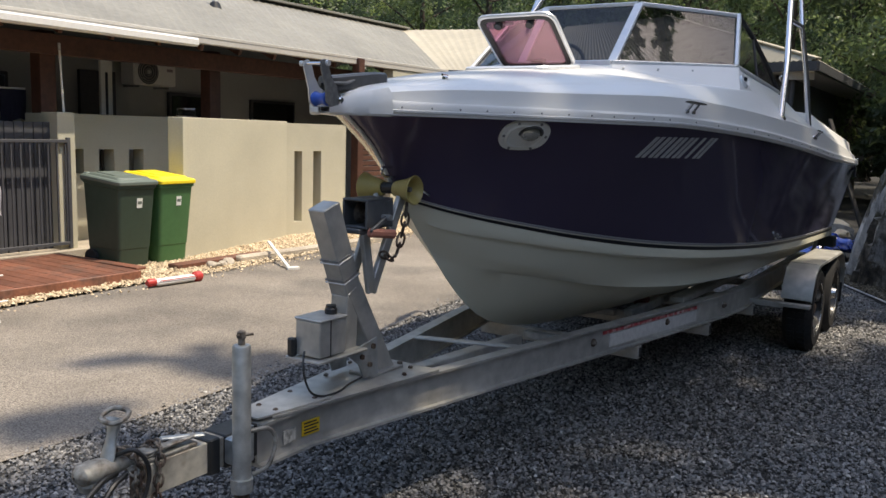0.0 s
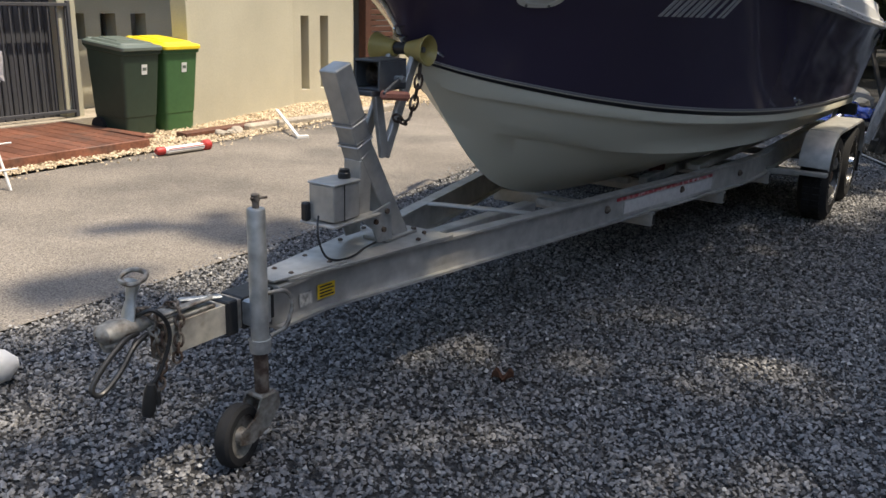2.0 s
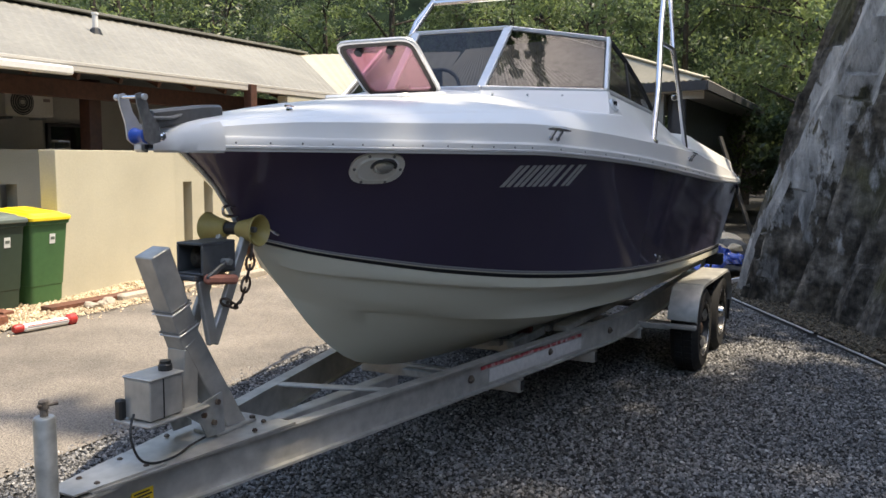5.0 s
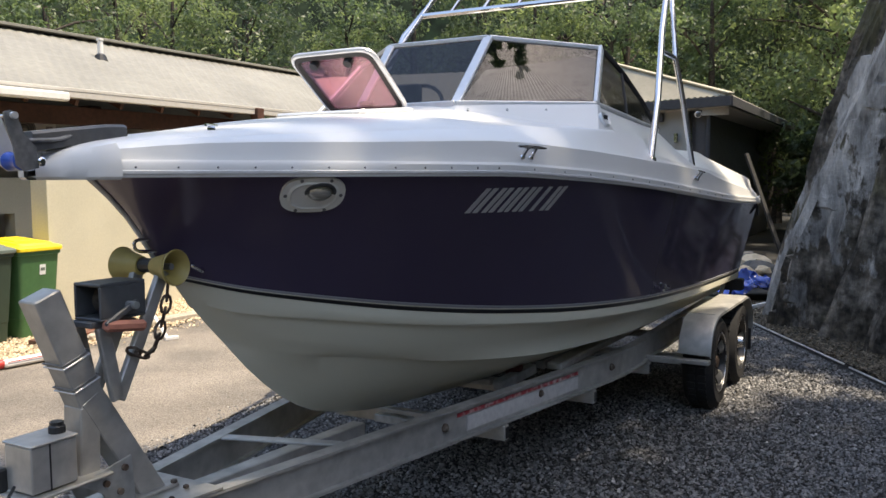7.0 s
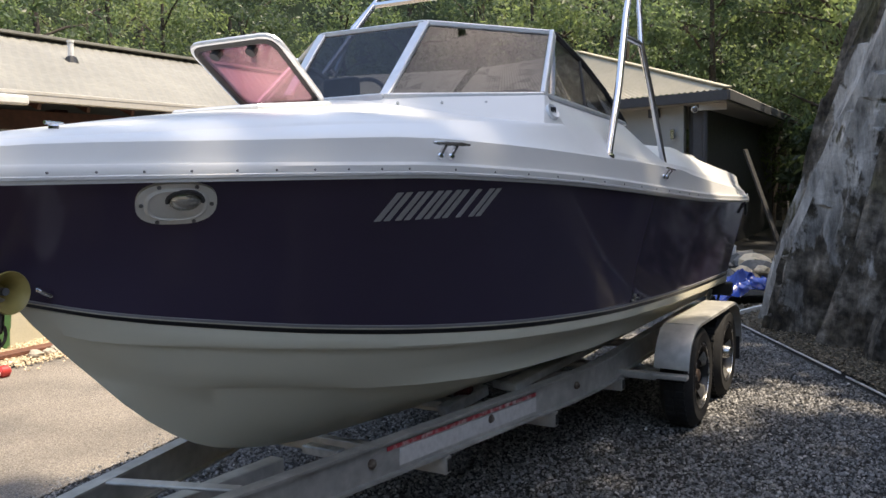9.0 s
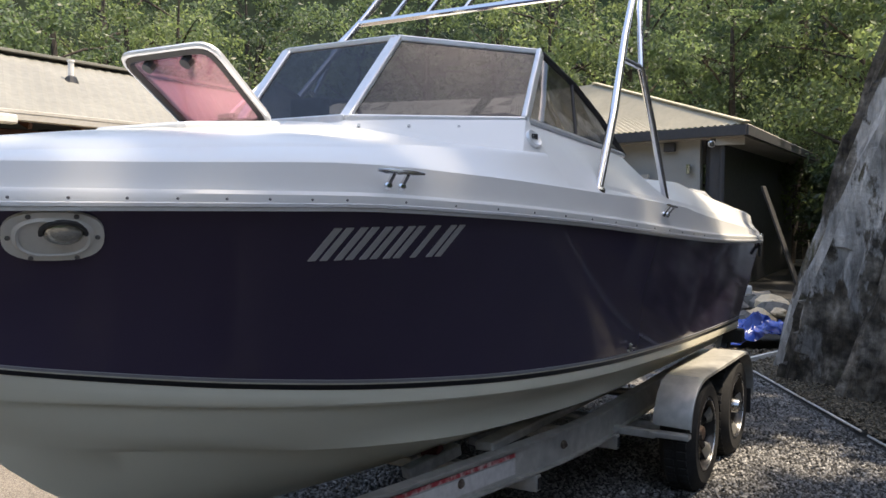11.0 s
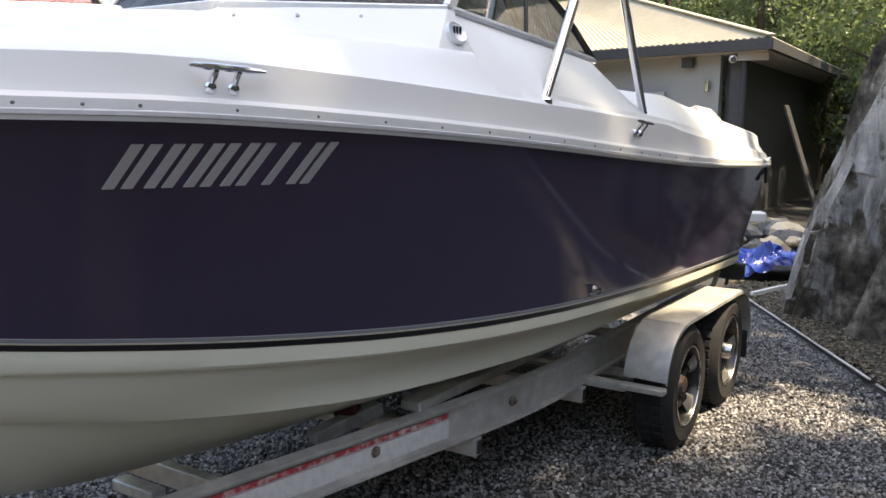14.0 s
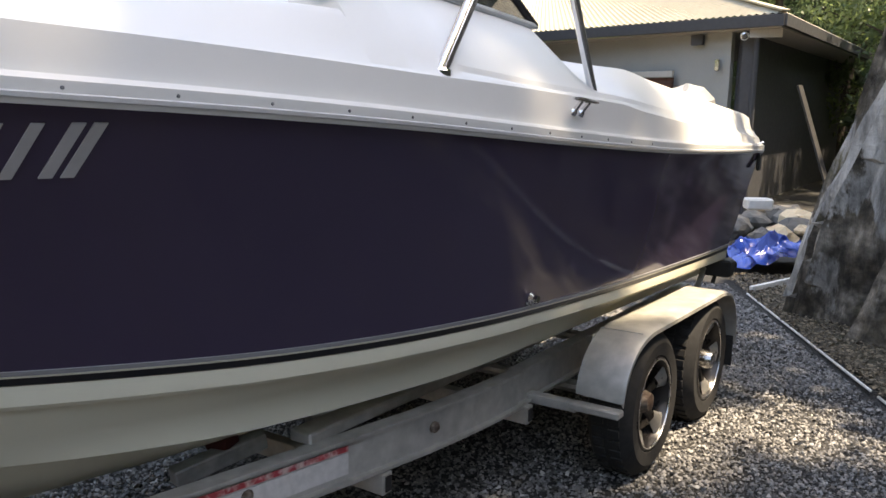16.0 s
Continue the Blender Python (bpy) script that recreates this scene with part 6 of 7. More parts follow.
line = thing("washing_line", (2.3, -7.1, 1.86), "dark washing rack under the verandah", "washing line")
part("rod", tube(bmesh.new(), [V3(1.2, -7.1, 1.86), V3(2.76, -7.1, 1.86)], 0.012, 6), FRAME, line)

foam = thing("foam_fender", (-1.3, -1.1, 0), "white padded boat fender lying on gravel", "fender")
bm = bmesh.new()
turned(bm, [(0.02, -0.42), (0.07, -0.38), (0.085, -0.3), (0.09, 0.0), (0.085, 0.2), (0.06, 0.3), (0.02, 0.34)], V3(-1.42, -1.13, 0.085), V3(1, 0.35, 0), 20)
part("body", bm, WHITEPAINT, foam, smooth=True)

# ---- the garage ----
garage = thing("garage", (15, -3, 0), "grey garage with a cream hipped metal roof", "garage")
C1, C2, C3 = (13.45, -0.6), (15.4, -7.3), (24.0, -0.7)
E1, E2, E3 = (Vector(V3(*C1, 2.98)), Vector(V3(*C2, 2.98)), Vector(V3(*C3, 2.98)))
R1, R2, R3 = Vector(V3(16.7, -4.45, 4.3)), Vector(V3(17.6, -7.4, 4.3)), Vector(V3(24, -4.9, 4.3))
groof = part("roof", corrugated(E2, E1, R2, R1, 0.12, 0.012), ROOFING, garage, "cream corrugated roof")
part("roof_side", corrugated(E1, E3, R1, R3, 0.12, 0.012), ROOFING, groof)
part("hip_cap", beam(bmesh.new(), E1 + Vector((0, 0, 0.03)), R1 + Vector((0, 0, 0.03)), 0.14, 0.03), ROOFING, groof)
dz = Vector((0, 0, -0.1))
part("fascia", beam(beam(bmesh.new(), E2 + dz, E1 + dz, 0.06, 0.17), E1 + dz, E3 + dz, 0.06, 0.17), CHARCOAL, garage, "charcoal gutter and fascia")
part("soffit", slab(bmesh.new(), [V3(13.5, -0.65, 2.78), V3(24, -0.75, 2.78), V3(24, -2.5, 2.78), V3(15.4, -6.6, 2.78)], (0, 0, 0.02)), GUTTER, garage)
part("wall", slab(bmesh.new(), [V3(14.0, -1.48, 0), V3(15.9, -6.6, 0), V3(15.9, -6.6, 2.78), V3(14.0, -1.48, 2.78)], V3(0.2, 0, 0)), RENDER_GREY, garage, "pale grey rendered front wall")
d0, d1 = V3(14.28, -2.45, 0), V3(15.55, -5.9, 0)
gd = part("garage_door", slab(bmesh.new(), [d0 + Vector((-0.04, 0, 0)), d1 + Vector((-0.04, 0, 0)), d1 + Vector((-0.04, 0, 2.1)), d0 + Vector((-0.04, 0, 2.1))], V3(0.03, 0, 0)), TIMBER, garage, "timber panel garage door")
part("lintel", beam(bmesh.new(), d0 + Vector((-0.06, 0, 2.16)), d1 + Vector((-0.06, 0, 2.16)), 0.06, 0.1), GUTTER, garage)
for i in range(10):
    z = 0.15 + 0.2 * i
    part("panel", beam(bmesh.new(), d0 + Vector((-0.07, 0, z)), d1 + Vector((-0.07, 0, z)), 0.04, 0.17, 0.01), TIMBER, gd)
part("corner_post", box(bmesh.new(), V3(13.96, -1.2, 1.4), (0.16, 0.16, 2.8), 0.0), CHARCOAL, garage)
part("downpipe", tube(bmesh.new(), [V3(13.82, -1.06, 0), V3(13.82, -1.06, 2.75)], 0.045, 10), CHARCOAL, garage)
# charcoal sheet along the carport: its inner shade put into colour
part("side_wall", slab(bmesh.new(), [V3(14.2, -1.33, 0), V3(24, -1.43, 0), V3(24, -1.43, 2.78), V3(14.2, -1.33, 2.78)], V3(0, -0.1, 0)), CHARCOAL, garage, "charcoal sheet standing in for the shaded carport interior")
fl = part("flood_light", turned(bmesh.new(), [(0.05, -0.05), (0.065, 0.02), (0.06, 0.03)], V3(13.7, -1.22, 2.69), V3(-1, 0.5, -0.3), 14), WHITEPAINT, garage, "white flood light")
part("lens", turned(bmesh.new(), [(0.055, 0.028), (0.04, 0.036)], V3(13.7, -1.22, 2.69), V3(-1, 0.5, -0.3), 14), STEEL, fl)
part("lamp_box", box(bmesh.new(), V3(14.12, -2.05, 2.68), (0.08, 0.2, 0.16), 0.01), CHARCOAL, garage)
part("wall_light", box(bmesh.new(), V3(13.98, -1.67, 2.28), (0.07, 0.07, 0.18), 0.01), STEEL, garage, "small steel wall light")
part("soffit_beam", beam(bmesh.new(), V3(13.72, -1.15, 2.72), V3(13.82, -0.7, 2.72), 0.08, 0.12), GUTTER, garage)
prop = thing("leaning_plank", (13.2, 0.3, 0), "grey weathered plank leaning in the carport", "plank")
part("board", beam(bmesh.new(), V3(12.9, 0.45, 0.0), V3(13.3, -0.3, 1.95), 0.09, 0.035), mat("grey_timber", (0.028, 0.026, 0.025), 0.85, grain=0.25, scale=20), prop)

# ---- rock face, edging and clutter ----
def rock_face():
    """A leaning rock wall along the driveway, ridged and fractured."""
    ny, nz = 320, 150
    verts, faces = [], []
    for i in range(ny + 1):
        lean = -4.0 + 16.4 * i / ny
        for j in range(nz + 1):
            z = 5.7 * (j / nz) - 0.1
            y = lean - 0.2 * z
            x = 4.5 + 0.02 * max(0, 6 - y) ** 1.5 + 0.2 * z + 0.025 * z * z
            if y > 10.2:
                x += (y - 10.2) ** 1.5 * (0.8 + 0.1 * z)
            x += 0.25 * noise.fractal(Vector((lean * 0.5, z * 0.2, 1.3)), 1.0, 2.0, 3)
            for scale, step, slope in ((0.8, 0.1, 0.3), (2.4, 0.07, 0.35)):
                w = Vector((lean * scale, z * scale * 0.04, 7.0))
                c = noise.voronoi(w)[1][0]
                x += step * (noise.cell(c * 37.0) - 0.5) + slope / scale * ((w.x - c.x) * (noise.cell(c * 53.0) - 0.3) + (w.y - c.y) * (noise.cell(c * 71.0) - 0.5))
            d = noise.voronoi(Vector((lean * 1.3, z * 0.07, 2.0)))[0]
            x += 0.14 * min(0.5, d[1] - d[0])
            # slabs that step back along steep joints, and splinters on them
            for scale, rise, depth, steps in ((0.9, 0.035, 0.3, 5), (2.6, 0.035, 0.13, 4), (6.5, 0.04, 0.05, 3)):
                q = noise.fractal(Vector((lean * scale, z * scale * rise, 11.0 + scale)), 0.9, 2.0, 3)
                whole = math.floor(q * steps)
                x += depth * (whole + min(1.0, max(0.0, (q * steps - whole) * 3 - 1))) / steps
            x += 0.09 * noise.fractal(Vector((lean * 3.0, z * 0.2, 4.0)), 0.9, 2.0, 3) + 0.05 * noise.fractal(Vector((lean * 8, z * 0.5, 9.0)), 0.7, 2.0, 3)
            verts.append((x, y, z))
    for i in range(ny):
        for j in range(nz):
            a = i * (nz + 1) + j
            faces.append((a, a + nz + 1, a + nz + 2, a + 1))
    return verts, faces


def streaks(m):
    """Long pale weathered streaks leaning with the strata."""
    n, l = m.node_tree.nodes, m.node_tree.links
    b = n["Principled BSDF"]
    old = b.inputs["Base Color"].links[0].from_socket
    co, mp, t, r, mx = (n.new("ShaderNode" + k) for k in ("TexCoord", "Mapping", "TexNoise", "MapRange", "Mix"))
    mp.inputs["Rotation"].default_value = (radians(30), 0, 0)
    mp.inputs["Scale"].default_value = (1.0, 1.6, 0.5)
    t.inputs["Scale"].default_value, t.inputs["Detail"].default_value = 1.5, 8.0
    t.inputs["Roughness"].default_value = 0.62
    r.inputs["From Min"].default_value, r.inputs["From Max"].default_value = 0.61, 0.66
    mx.data_type = "RGBA"
    mx.inputs["B"].default_value = (0.42, 0.405, 0.385, 1)
    # a broad pale seam that leans with the strata near the far corner
    sep, ma, ad, seam, mxx = (n.new("ShaderNode" + k) for k in ("SeparateXYZ", "Math", "Math", "MapRange", "Math"))
    ma.operation, ad.operation, mxx.operation = "MULTIPLY_ADD", "MULTIPLY_ADD", "MAXIMUM"
    ma.inputs[1].default_value, ad.inputs[1].default_value = 0.42, 3.6
    l.new(co.outputs["Object"], sep.inputs[0])
    l.new(sep.outputs["Z"], ma.inputs[0])
    l.new(sep.outputs["Y"], ma.inputs[2])
    l.new(t.outputs["Fac"], ad.inputs[0])
    l.new(ma.outputs[0], ad.inputs[2])
    seam.inputs["From Min"].default_value, seam.inputs["From Max"].default_value = 11.4, 11.5
    l.new(ad.outputs[0], seam.inputs["Value"])
    s2, sm = n.new("ShaderNodeMapRange"), n.new("ShaderNodeMath")
    s2.inputs["From Min"].default_value, s2.inputs["From Max"].default_value = 12.6, 12.5
    sm.operation = "MULTIPLY"
    l.new(ad.outputs[0], s2.inputs["Value"])
    l.new(s2.outputs[0], sm.inputs[0])
    l.new(seam.outputs[0], sm.inputs[1])
    l.new(sm.outputs[0], mxx.inputs[0])
    l.new(r.outputs[0], mxx.inputs[1])
    l.new(co.outputs["Object"], mp.inputs["Vector"])
    l.new(mp.outputs[0], t.inputs["Vector"])
    l.new(t.outputs["Fac"], r.inputs["Value"])
    l.new(mxx.outputs[0], mx.inputs["Factor"])
    l.new(old, mx.inputs["A"])
    l.new(mx.outputs["Result"], b.inputs["Base Color"])


def moss(m):
    """Olive and brown growth in broad patches."""
    n, l = m.node_tree.nodes, m.node_tree.links
    b = n["Principled BSDF"]
    old = b.inputs["Base Color"].links[0].from_socket
    co, t, r, mx = (n.new("ShaderNode" + k) for k in ("TexCoord", "TexNoise", "MapRange", "Mix"))
    t.inputs["Scale"].default_value, t.inputs["Detail"].default_value = 1.1, 9.0
    r.inputs["From Min"].default_value, r.inputs["From Max"].default_value = 0.52, 0.6
    r.inputs["To Max"].default_value = 0.75
    mx.data_type = "RGBA"
    mx.inputs["B"].default_value = (0.085, 0.08, 0.035, 1)
    l.new(co.outputs["Object"], t.inputs["Vector"])
    l.new(t.outputs["Fac"], r.inputs["Value"])
    l.new(r.outputs[0], mx.inputs["Factor"])
    l.new(old, mx.inputs["A"])
    l.new(mx.outputs["Result"], b.inputs["Base Color"])


def striate(m):
    """Fine dark and light striae that run up the face, with steep relief."""
    n, l = m.node_tree.nodes, m.node_tree.links
    b = n["Principled BSDF"]
    old = b.inputs["Base Color"].links[0].from_socket
    co, mp, t, r, hs, bp = (n.new("ShaderNode" + k) for k in ("TexCoord", "Mapping", "TexNoise", "MapRange", "HueSaturation", "Bump"))
    mp.inputs["Rotation"].default_value = (radians(24), 0, 0)
    mp.inputs["Scale"].default_value = (3.0, 5.5, 0.9)
    t.inputs["Scale"].default_value, t.inputs["Detail"].default_value, t.inputs["Roughness"].default_value = 1.6, 10.0, 0.68
    r.inputs["From Min"].default_value, r.inputs["From Max"].default_value = 0.34, 0.66
    r.inputs["To Min"].default_value, r.inputs["To Max"].default_value = 0.35, 1.7
    bp.inputs["Strength"].default_value, bp.inputs["Distance"].default_value = 1.0, 0.06
    l.new(co.outputs["Object"], mp.inputs["Vector"])
    l.new(mp.outputs[0], t.inputs["Vector"])
    l.new(t.outputs["Fac"], r.inputs["Value"])
    l.new(r.outputs[0], hs.inputs["Value"])
    l.new(old, hs.inputs["Color"])
    l.new(hs.outputs["Color"], b.inputs["Base Color"])
    l.new(t.outputs["Fac"], bp.inputs["Height"])
    l.new(b.inputs["Normal"].links[0].from_socket, bp.inputs["Normal"])
    l.new(bp.outputs[0], b.inputs["Normal"])


moss(ROCK)
streaks(ROCK)
striate(ROCK)
verts, faces = rock_face()
rock = cloud_mesh("rock_face", verts, faces, ROCK, label="dark fractured rock cutting with pale streaks", category="rock face", kind="structure")
flat("earth_strip", [(4.16, -4.0), (7.5, -4.0), (7.5, 12.5), (4.16, 10.3)], 0.03, LITTER, "dry leaf litter below the rock", "ground")
flat("bank_top", [(6.3, -12.0), (40, -12.0), (40, 11.0), (6.9, 11.0)], 5.3, LITTER, "wooded bank above the rock", "bank", 0.4)
rng = random.Random(3)
ed = thing("edging_strip", place=(0, 0, 0), label="thin pale timber edging along the gravel", category="edging", kind="structure")
for y0, y1 in ((-3.0, 2.0), (2.02, 5.0), (5.02, 7.55), (7.6, 10.2)):
    part("edging_board", beam(bmesh.new(), (4.06 + 0.004 * y0, y0, 0.03), (4.06 + 0.004 * y1 + 0.02, y1, 0.014), 0.014, 0.014, 0.003), STRING, ed)
part("edging_board", beam(bmesh.new(), (4.15, 10.2, 0.04), (5.3, 11.2, 0.06), 0.035, 0.08, 0.003), STRING, ed)


def boulder(x, y, z, r, material, label):
    t = thing("boulder", place=(x, y, z - r * 0.5), label=label, category="rock", group="rocks by the garage")
    bm = bmesh.new()
    bmesh.ops.create_icosphere(bm, subdivisions=2, radius=r)
    for v in bm.verts:
        v.co *= 1 + 0.5 * noise.noise(v.co * 1.6 / r + Vector((x, y, z))) + 0.2 * noise.noise(v.co * 4 / r + Vector((y, x, z)))
        v.co.z = v.co.z * 0.65 + r * 0.5
    part("stone", bm, material, t)


for i in range(26):
    a = rng.random()
    boulder(4.3 + 1.6 * rng.random(), 12.1 + 3.0 * a, 0.1 + 0.12 * rng.random(), 0.1 + 0.17 * rng.random(), PALEROCK if i % 3 else PEBBLE, "pale rock in a heap behind the boat")
blk = thing("foam_block", place=(4.95, 12.9, 0.45), label="white foam block on the rock heap", category="block")
part("block", box(bmesh.new(), (0, 0, 0.065), (0.3, 0.22, 0.13), 0.02), WHITEPAINT, blk)

tarp = thing("tarpaulin", place=(4.72, 11.5, 0.0), label="crumpled bright blue tarpaulin on the ground", category="tarpaulin")
bm = bmesh.new()
bmesh.ops.create_grid(bm, x_segments=60, y_segments=60, size=0.46)
for v in bm.verts:
    r = v.co.length
    h = max(0.0, 1 - (r / 0.62) ** 2)
    q = v.co.copy()
    fold = lambda w: 1 - abs(noise.noise(w)) * 2.2
    v.co.z = 0.02 + 0.12 * h + (0.17 * fold(q * 2.6) + 0.08 * fold(q * 5.5 + Vector((3, 1, 0))) + 0.015 * fold(q * 13)) * (0.25 + 0.75 * h)
    v.co.x += 0.07 * noise.noise(q * 9 + Vector((9, 0, 0)))
    v.co.y += 0.07 * noise.noise(q * 9 + Vector((0, 9, 0)))
part("sheet", bm, TARP, tarp)

# ---- trees ----
def leaves(rng, centres, n, size, spread, flatten=0.7):
    """Leaf quads strewn about clump centres."""
    c = np.array(centres)
    pick = c[rng.randint(0, len(c), n)]
    d = rng.normal(size=(n, 3))
    d /= np.linalg.norm(d, axis=1)[:, None]
    pos = pick[:, :3] + d * (pick[:, 3:4] * spread * rng.uniform(0.5, 1.0, (n, 1))) * np.array([1, 1, flatten])
    a = rng.normal(size=(n, 3))
    a /= np.linalg.norm(a, axis=1)[:, None]
    b = np.cross(a, rng.normal(size=(n, 3)))
    b /= np.linalg.norm(b, axis=1)[:, None]
    L = size * rng.uniform(0.6, 1.4, (n, 1))
    a *= L
    b *= L * 0.4
    v = np.stack([pos - a, pos + b, pos + a, pos - b], 1).reshape(-1, 3)
    f = np.arange(4 * n).reshape(-1, 4)
    return v.tolist(), f.tolist()


def tree(x, y, z0, height, width, n, size, material, seed, low=0.25, lean=(0, 0), label="tall leafy gum tree on the slope"):
    rng = np.random.RandomState(seed)
    t = thing("tree", place=(x, y, z0), label=label, category="tree", group="trees on the slope")
    top = Vector((lean[0], lean[1], height * 0.85))
    bm = bmesh.new()
    mid = top * 0.5 + Vector((rng.uniform(-0.3, 0.3), rng.uniform(-0.3, 0.3), 0))
    r0 = 0.035 * height * 0.55
    tube(bm, [(0, 0, -0.3), mid * 0.5, mid, (mid + top) / 2, top], [r0, r0 * 0.8, r0 * 0.6, r0 * 0.4, r0 * 0.12], 8)
    centres = []
    for k in range(14):
        f = low + (1 - low) * (k + 0.5) / 14
        p = Vector((0, 0, 0)).lerp(mid, f * 2) if f < 0.5 else mid.lerp(top, f * 2 - 1)
        a = k * 2.4 + rng.uniform(-0.4, 0.4)
        reach = width * (0.55 + 0.45 * math.sin(math.pi * min(1, (f - low) / (1 - low) * 0.9 + 0.15))) * rng.uniform(0.5, 1.0)
        q = p + Vector((math.cos(a) * reach, math.sin(a) * reach, height * rng.uniform(0.03, 0.14)))
        tube(bm, [p, p.lerp(q, 0.5) + Vector((0, 0, 0.1)), q], [r0 * 0.35 * (1.1 - f), r0 * 0.2, r0 * 0.06], 6)
        for j in range(5):
            g = rng.uniform(0.45, 1.1)
            centres.append((*(p.lerp(q, g) + Vector(rng.normal(size=3) * width * 0.16)), width * rng.uniform(0.14, 0.3)))
    part("trunk", bm, BARK, t, smooth=True)
    v, f = leaves(rng, centres, n, size, 1.0)
    cloud_mesh("crown", v, f, material, t)
    return t


MATS = (LEAF_A, LEAF_B, LEAF_C)
rng = random.Random(11)
# wooded slope behind the house and the garage
k = 0
for row, (dist, h0) in enumerate(((17.0, 9.0), (22.0, 13.0), (29.0, 19.0))):
    for i in range(11):
        s = -8 + i * 3.4 + rng.uniform(-1, 1)
        px, py = W2(s, -dist + rng.uniform(-1, 1))
        tree(px, py, 0.0, h0 * rng.uniform(0.8, 1.15), 2.6 * rng.uniform(0.8, 1.2), 8500, 0.078, MATS[(k * 7) % 3], 100 + k, low=0.12)
        k += 1
for row, dist in enumerate((24.0, 29.0, 35.0)):
    for i in range(9):
        px, py = W2(dist + rng.uniform(-1.5, 1.5), -14 + i * 3.0 + rng.uniform(-0.8, 0.8))
        tree(px, py, 0.0, (11 + 4 * row) * rng.uniform(0.8, 1.15), 2.8 * rng.uniform(0.8, 1.2), 8500, 0.078, MATS[(k * 5) % 3], 100 + k, low=0.1)
        k += 1
# trees on the bank above the rock
for x, y, h, w, n in ((6.9, 9.6, 3.2, 1.2, 5000), (8.0, 7.6, 4.0, 1.6, 5000), (11.5, 3.5, 8.0, 2.4, 5000), (11.5, 8, 9, 3, 6000)):
    tree(x, y, 5.2, h, w, n, 0.115, MATS[k % 2], 100 + k, low=0.1, lean=(-0.8, 0))
    k += 1
for x, y, h, w in ((10.6, 14.6, 9.5, 2.4), (11.2, 18.0, 10, 2.4), (11.5, 21, 12, 3.0), (13, 26, 13, 3.0), (8.6, 25, 9, 2.4)):
    tree(x, y, 0.0, h, w, 12000, 0.078, MATS[k % 2], 100 + k, low=0.12)
    k += 1
# tall gums out of view on the bank, added to shade the boat and the gravel
# the narrow ones darken the asphalt edge and keep sun glint off the windscreen
for i, (x, y, h, w, n) in enumerate(((9.4, 0.8, 17.0, 2.1, 420), (7.2, 0.9, 17.0, 2.0, 420), (7.6, 2.0, 17.0, 1.0, 350), (11.2, 3.0, 17.5, 2.3, 2700), (10.4, 4.4, 17.0, 1.6, 1500), (10.2, 1.6, 17.5, 1.6, 800), (7.1, 2.85, 16.0, 0.35, 500), (7.4, 4.1, 16.0, 0.4, 600), (8.6, 4.1, 16.5, 0.6, 800))):
    tree(x, y, 5.2, h, w, n, 0.17, MATS[i % 2], 300 + i, low=0.5, lean=(-1.6, 0.2), label="tall unseen gum tree added on the bank to cast shade")
# one more tree out of view, added only to shade the rock heap
tree(9.3, 12.6, 0.0, 10.5, 1.7, 5000, 0.12, LEAF_A, 340, low=0.5, lean=(-1.0, 0))
# low shrubs between the garage and the rock
for x, y, z in ((10.2, 18.5, 0.2), (10.6, 20.5, 0.2), (11.0, 22.5, 0), (11.5, 24.5, 0)):
    tree(x, y, z, 3.6, 1.2, 3500, 0.09, LEAF_C, 100 + k, low=0.05, label="leafy shrub at the foot of the rock")
    k += 1
bm = bmesh.new()
for i in range(48):
    a0, a1 = 2 * math.pi * i / 48, 2 * math.pi * (i + 1) / 48
    z0, z1 = 24 + 5 * noise.noise(Vector((i % 48 * 0.6, 0, 0))), 24 + 5 * noise.noise(Vector(((i + 1) % 48 * 0.6, 0, 0)))
    bm.faces.new([bm.verts.new((58 * math.cos(a), 58 * math.sin(a), z)) for a, z in ((a0, -1), (a1, -1), (a1, z1), (a0, z0))])
me = bpy.data.meshes.new("backdrop")
bm.to_mesh(me)
bm.free()
me.materials.append(mat("far_forest", (0.035, 0.055, 0.022), 0.9, grain=0.6, scale=0.9, blotch=0.5, bscale=0.25, bump=1.0, bumpscale=1.0))
tagged(new("backdrop", me), "dark forested hillside in the distance", "forest", kind="structure")


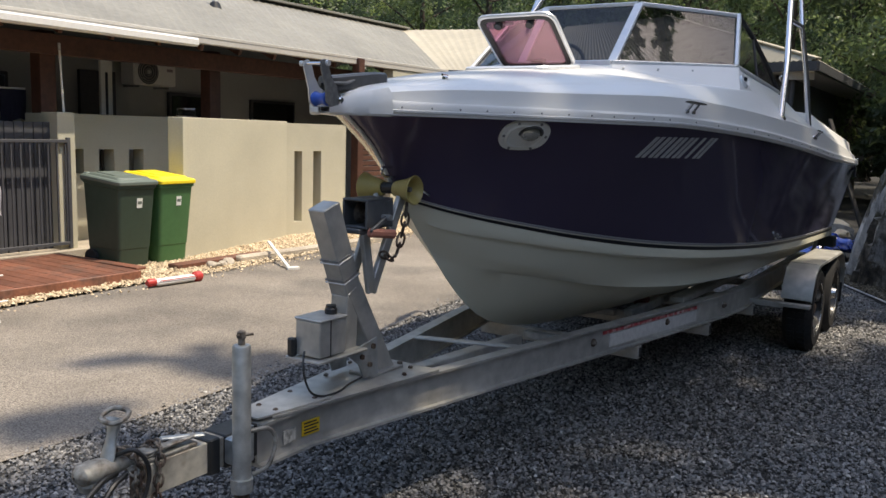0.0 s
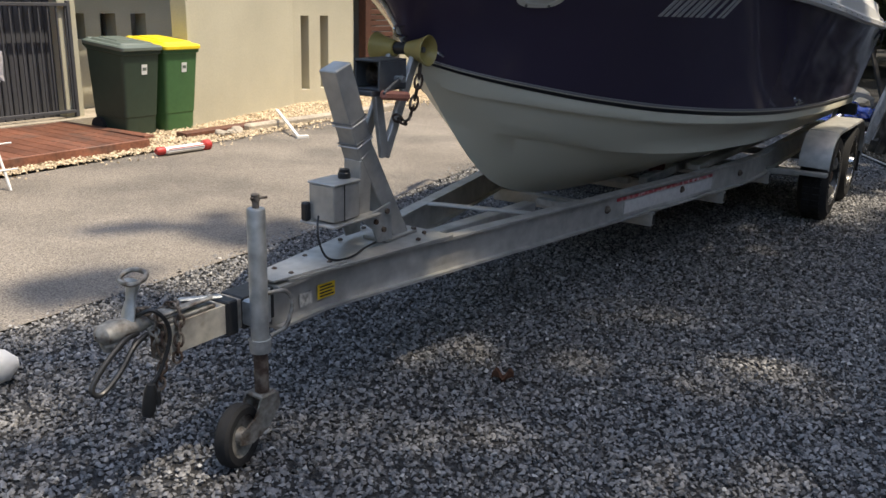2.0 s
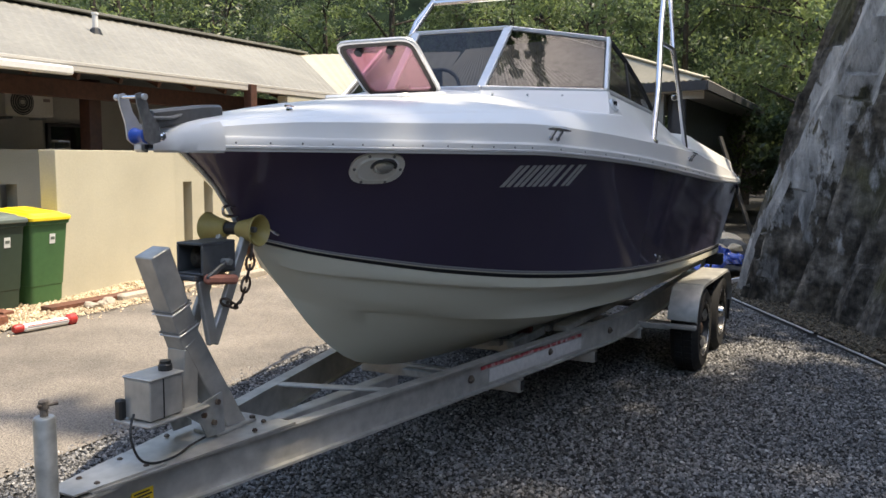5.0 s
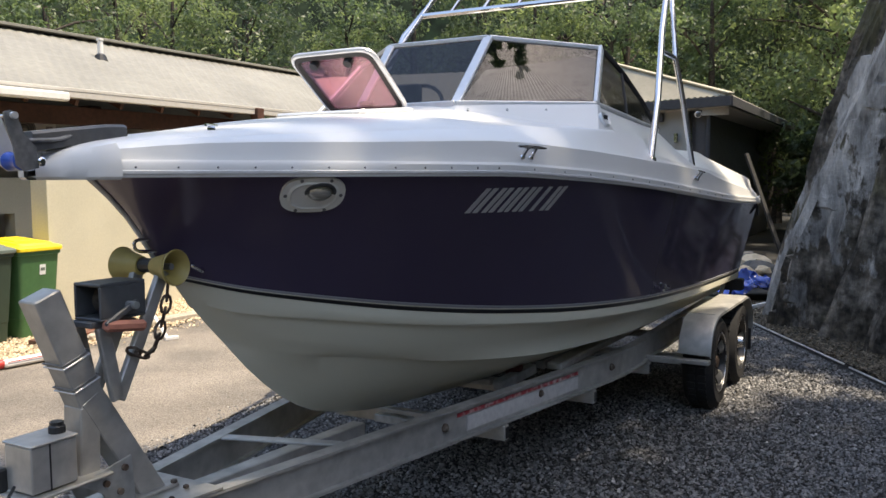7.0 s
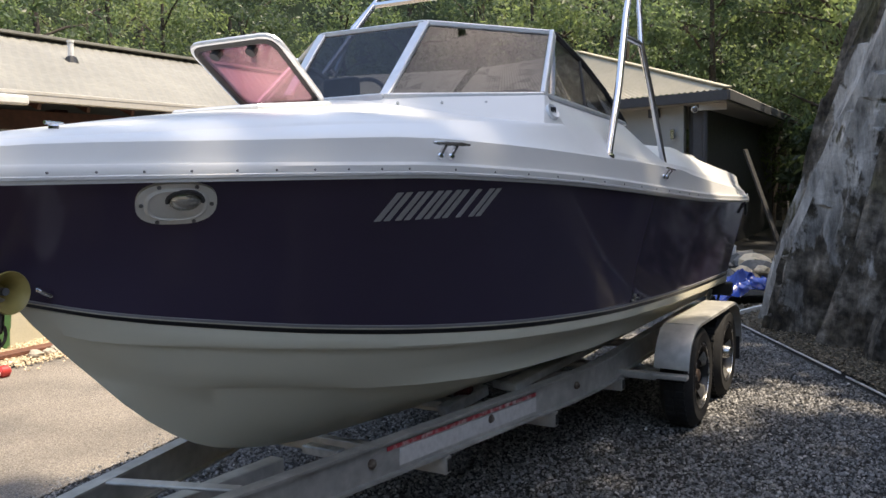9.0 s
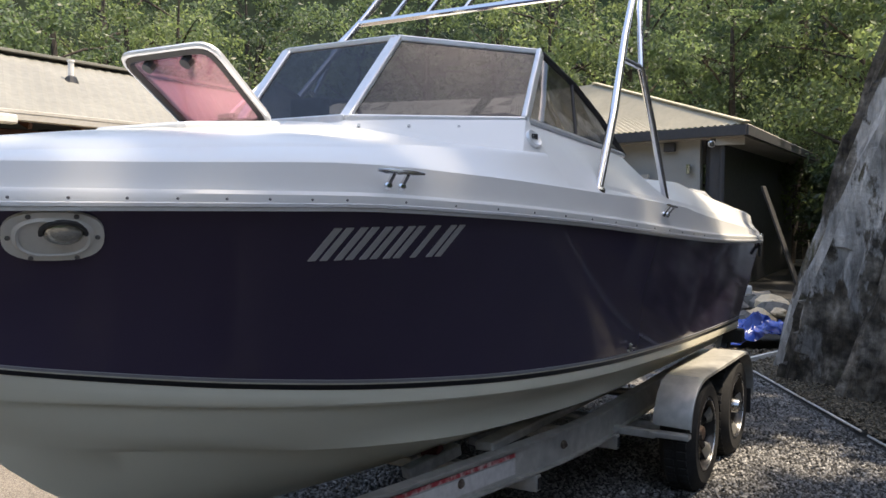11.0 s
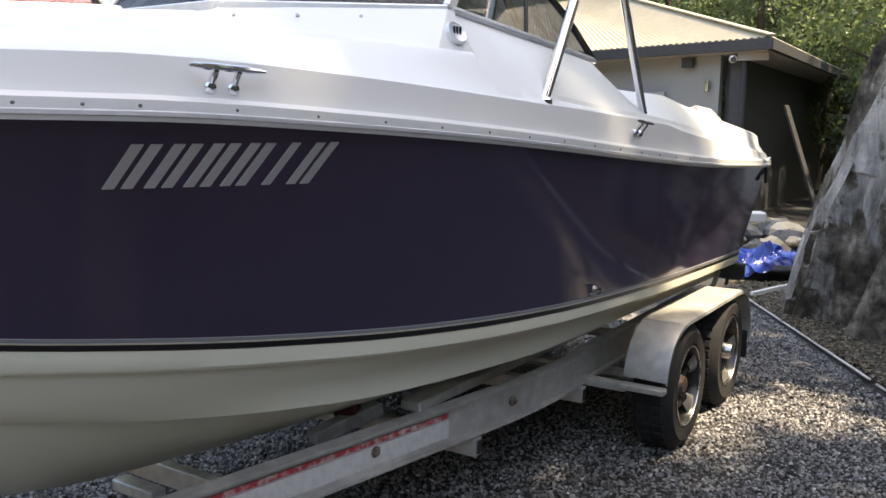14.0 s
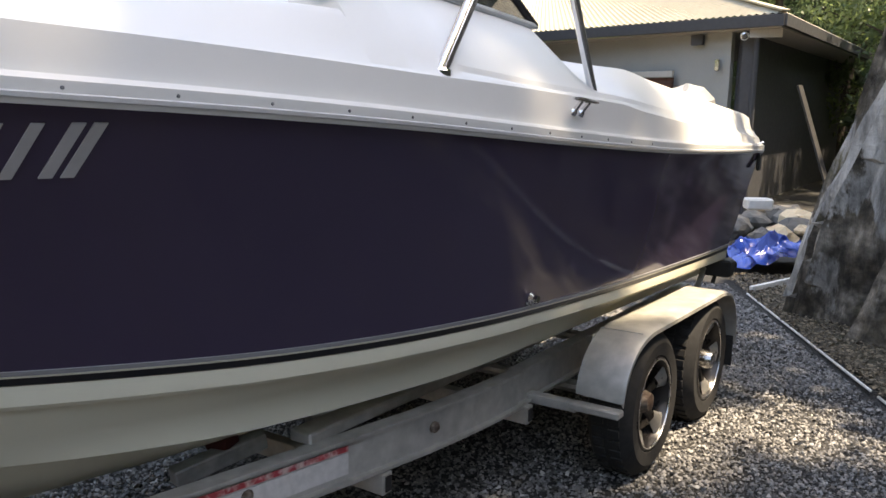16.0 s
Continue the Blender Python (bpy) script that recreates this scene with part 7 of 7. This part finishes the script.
# ---- crushed stone, pebbles and fallen leaves ----
def strew(name, n, place_fn, size, material, label, category, seed, flatness=0.75, zoff=0.0):
    rng = np.random.RandomState(seed)
    xy = place_fn(rng, n)
    n = len(xy)
    # a chip with four corners below and a short ridge on top
    base = np.array([(1, 0.1, -0.3), (-1, -0.1, -0.3), (0.1, 0.8, -0.3), (-0.1, -0.8, -0.3), (0.4, 0.1, 0.75), (-0.4, -0.1, 0.7)], float)
    tri = np.array([(0, 2, 4), (2, 5, 4), (2, 1, 5), (1, 3, 5), (3, 4, 5), (3, 0, 4)])
    r = size * rng.uniform(0.5, 1.25, (n, 1, 1))
    v = base[None] * rng.uniform(0.6, 1.2, (n, 6, 1)) + rng.normal(0, 0.18, (n, 6, 3))
    ang = rng.uniform(0, 2 * np.pi, n)
    tilt = rng.normal(0, 0.7, n)
    c, s = np.cos(tilt)[:, None], np.sin(tilt)[:, None]
    y, z = v[:, :, 1] * c - v[:, :, 2] * s * flatness, v[:, :, 1] * s + v[:, :, 2] * c * flatness
    x = v[:, :, 0]
    ca, sa = np.cos(ang)[:, None], np.sin(ang)[:, None]
    v = np.stack([x * ca - y * sa, x * sa + y * ca, z], 2) * r
    v[:, :, 0] += xy[:, 0:1]
    v[:, :, 1] += xy[:, 1:2]
    v[:, :, 2] += zoff + size * rng.uniform(-0.1, 1.1, (n, 1))
    f = (np.arange(n)[:, None, None] * 6 + tri[None]).reshape(-1, 3)
    me = bpy.data.meshes.new(name)
    vv = v.reshape(-1, 3)
    me.vertices.add(len(vv))
    me.vertices.foreach_set("co", vv.ravel())
    me.loops.add(f.size)
    me.loops.foreach_set("vertex_index", f.ravel())
    me.polygons.add(len(f))
    me.polygons.foreach_set("loop_start", np.arange(0, f.size, 3))
    me.update(calc_edges=True)
    me.materials.append(material)
    return tagged(new(name, me), label, category, kind="stuff")


AX = np.array([math.cos(radians(60.4)), math.sin(radians(60.4))])
AY = np.array([AX[1], -AX[0]])
O2 = np.array([-0.2133, 3.5733])


def gravel_spots(rng, n):
    x, y = rng.uniform(-2.9, 4.05, n), rng.uniform(0.8, 8.0, n)
    keep = rng.uniform(0, 1, n) < np.clip(1.5 - y / 9.0, 0.35, 1)
    p = np.stack([x, y], 1)[keep]
    b = (p - O2) @ AY
    s = (p - O2) @ AX
    return p[b > -1.55 - 0.12 * np.clip(s, 0, 9) + rng.normal(0, 0.04, len(b))]


def near_gravel(rng, n):
    x, y = rng.uniform(-4.6, 4.05, n), rng.uniform(-3.0, 4.0, n)
    p = np.stack([x, y], 1)[(y < 0.8) | (x < -2.9)]
    return p[(p - O2) @ AY > -1.55 + rng.normal(0, 0.04, len(p))]


def far_gravel(rng, n):
    x, y = rng.uniform(1.6, 4.05, n), rng.uniform(7.6, 10.6, n)
    p = np.stack([x, y], 1)
    return p[(p - O2) @ AY > -1.0]


def pebble_spots(rng, n):
    s = rng.uniform(-1.0, 8.0, n)
    b = rng.uniform(-6.0, -4.5, n) - 0.12 * np.clip(s - 3.6, 0, 9)
    b = np.where(rng.uniform(0, 1, n) < 0.05, b + 0.25, b)
    return O2 + s[:, None] * AX + b[:, None] * AY


strew("gravel_stones", 240000, gravel_spots, 0.0125, STONES, "loose blue-grey crushed stones", "gravel", 1)
strew("gravel_stones", 60000, near_gravel, 0.014, STONES, "loose blue-grey crushed stones beside the driveway", "gravel", 8)
strew("gravel_stones", 40000, far_gravel, 0.014, STONES, "loose blue-grey crushed stones by the wheels", "gravel", 7)
strew("gravel_stones", 7000, gravel_spots, 0.012, mat("pale_chips", (0.34, 0.33, 0.31), 0.6, island=0.5), "scattered paler crushed stones", "gravel", 9, zoff=0.005)
strew("pebbles", 24000, pebble_spots, 0.016, PEBBLE, "loose cream pebbles", "pebbles", 2, zoff=0.03)


def fallen(rng, n):
    x = rng.uniform(4.1, 5.2, n)
    y = rng.uniform(1, 11, n)
    return np.stack([x, y], 1)


strew("dry_leaves", 30000, fallen, 0.014, mat("dry_leaf", (0.19, 0.155, 0.11), 0.9, island=0.7), "dry fallen leaves along the edging", "leaf litter", 5, flatness=0.25, zoff=0.035)
lf = thing("dead_leaf", place=(0.25, 3.35, 0.01), label="curled brown dead leaf on the gravel", category="leaf")
bm = bmesh.new()
rows = [[(-0.045 + 0.09 * i / 10, (0.024 - 0.0008 * (i - 5) ** 2) * (j - 3) / 3, 0.012 + 0.022 * ((j - 3) / 3) ** 2 + 0.012 * math.sin(i * 0.9) + 0.008 * math.sin(3 * j + i)) for i in range(11)] for j in range(7)]
loft(bm, rows)
part("blade", bm, mat("dead_leaf_brown", (0.11, 0.045, 0.022), 0.8, grain=0.2, scale=60), lf)
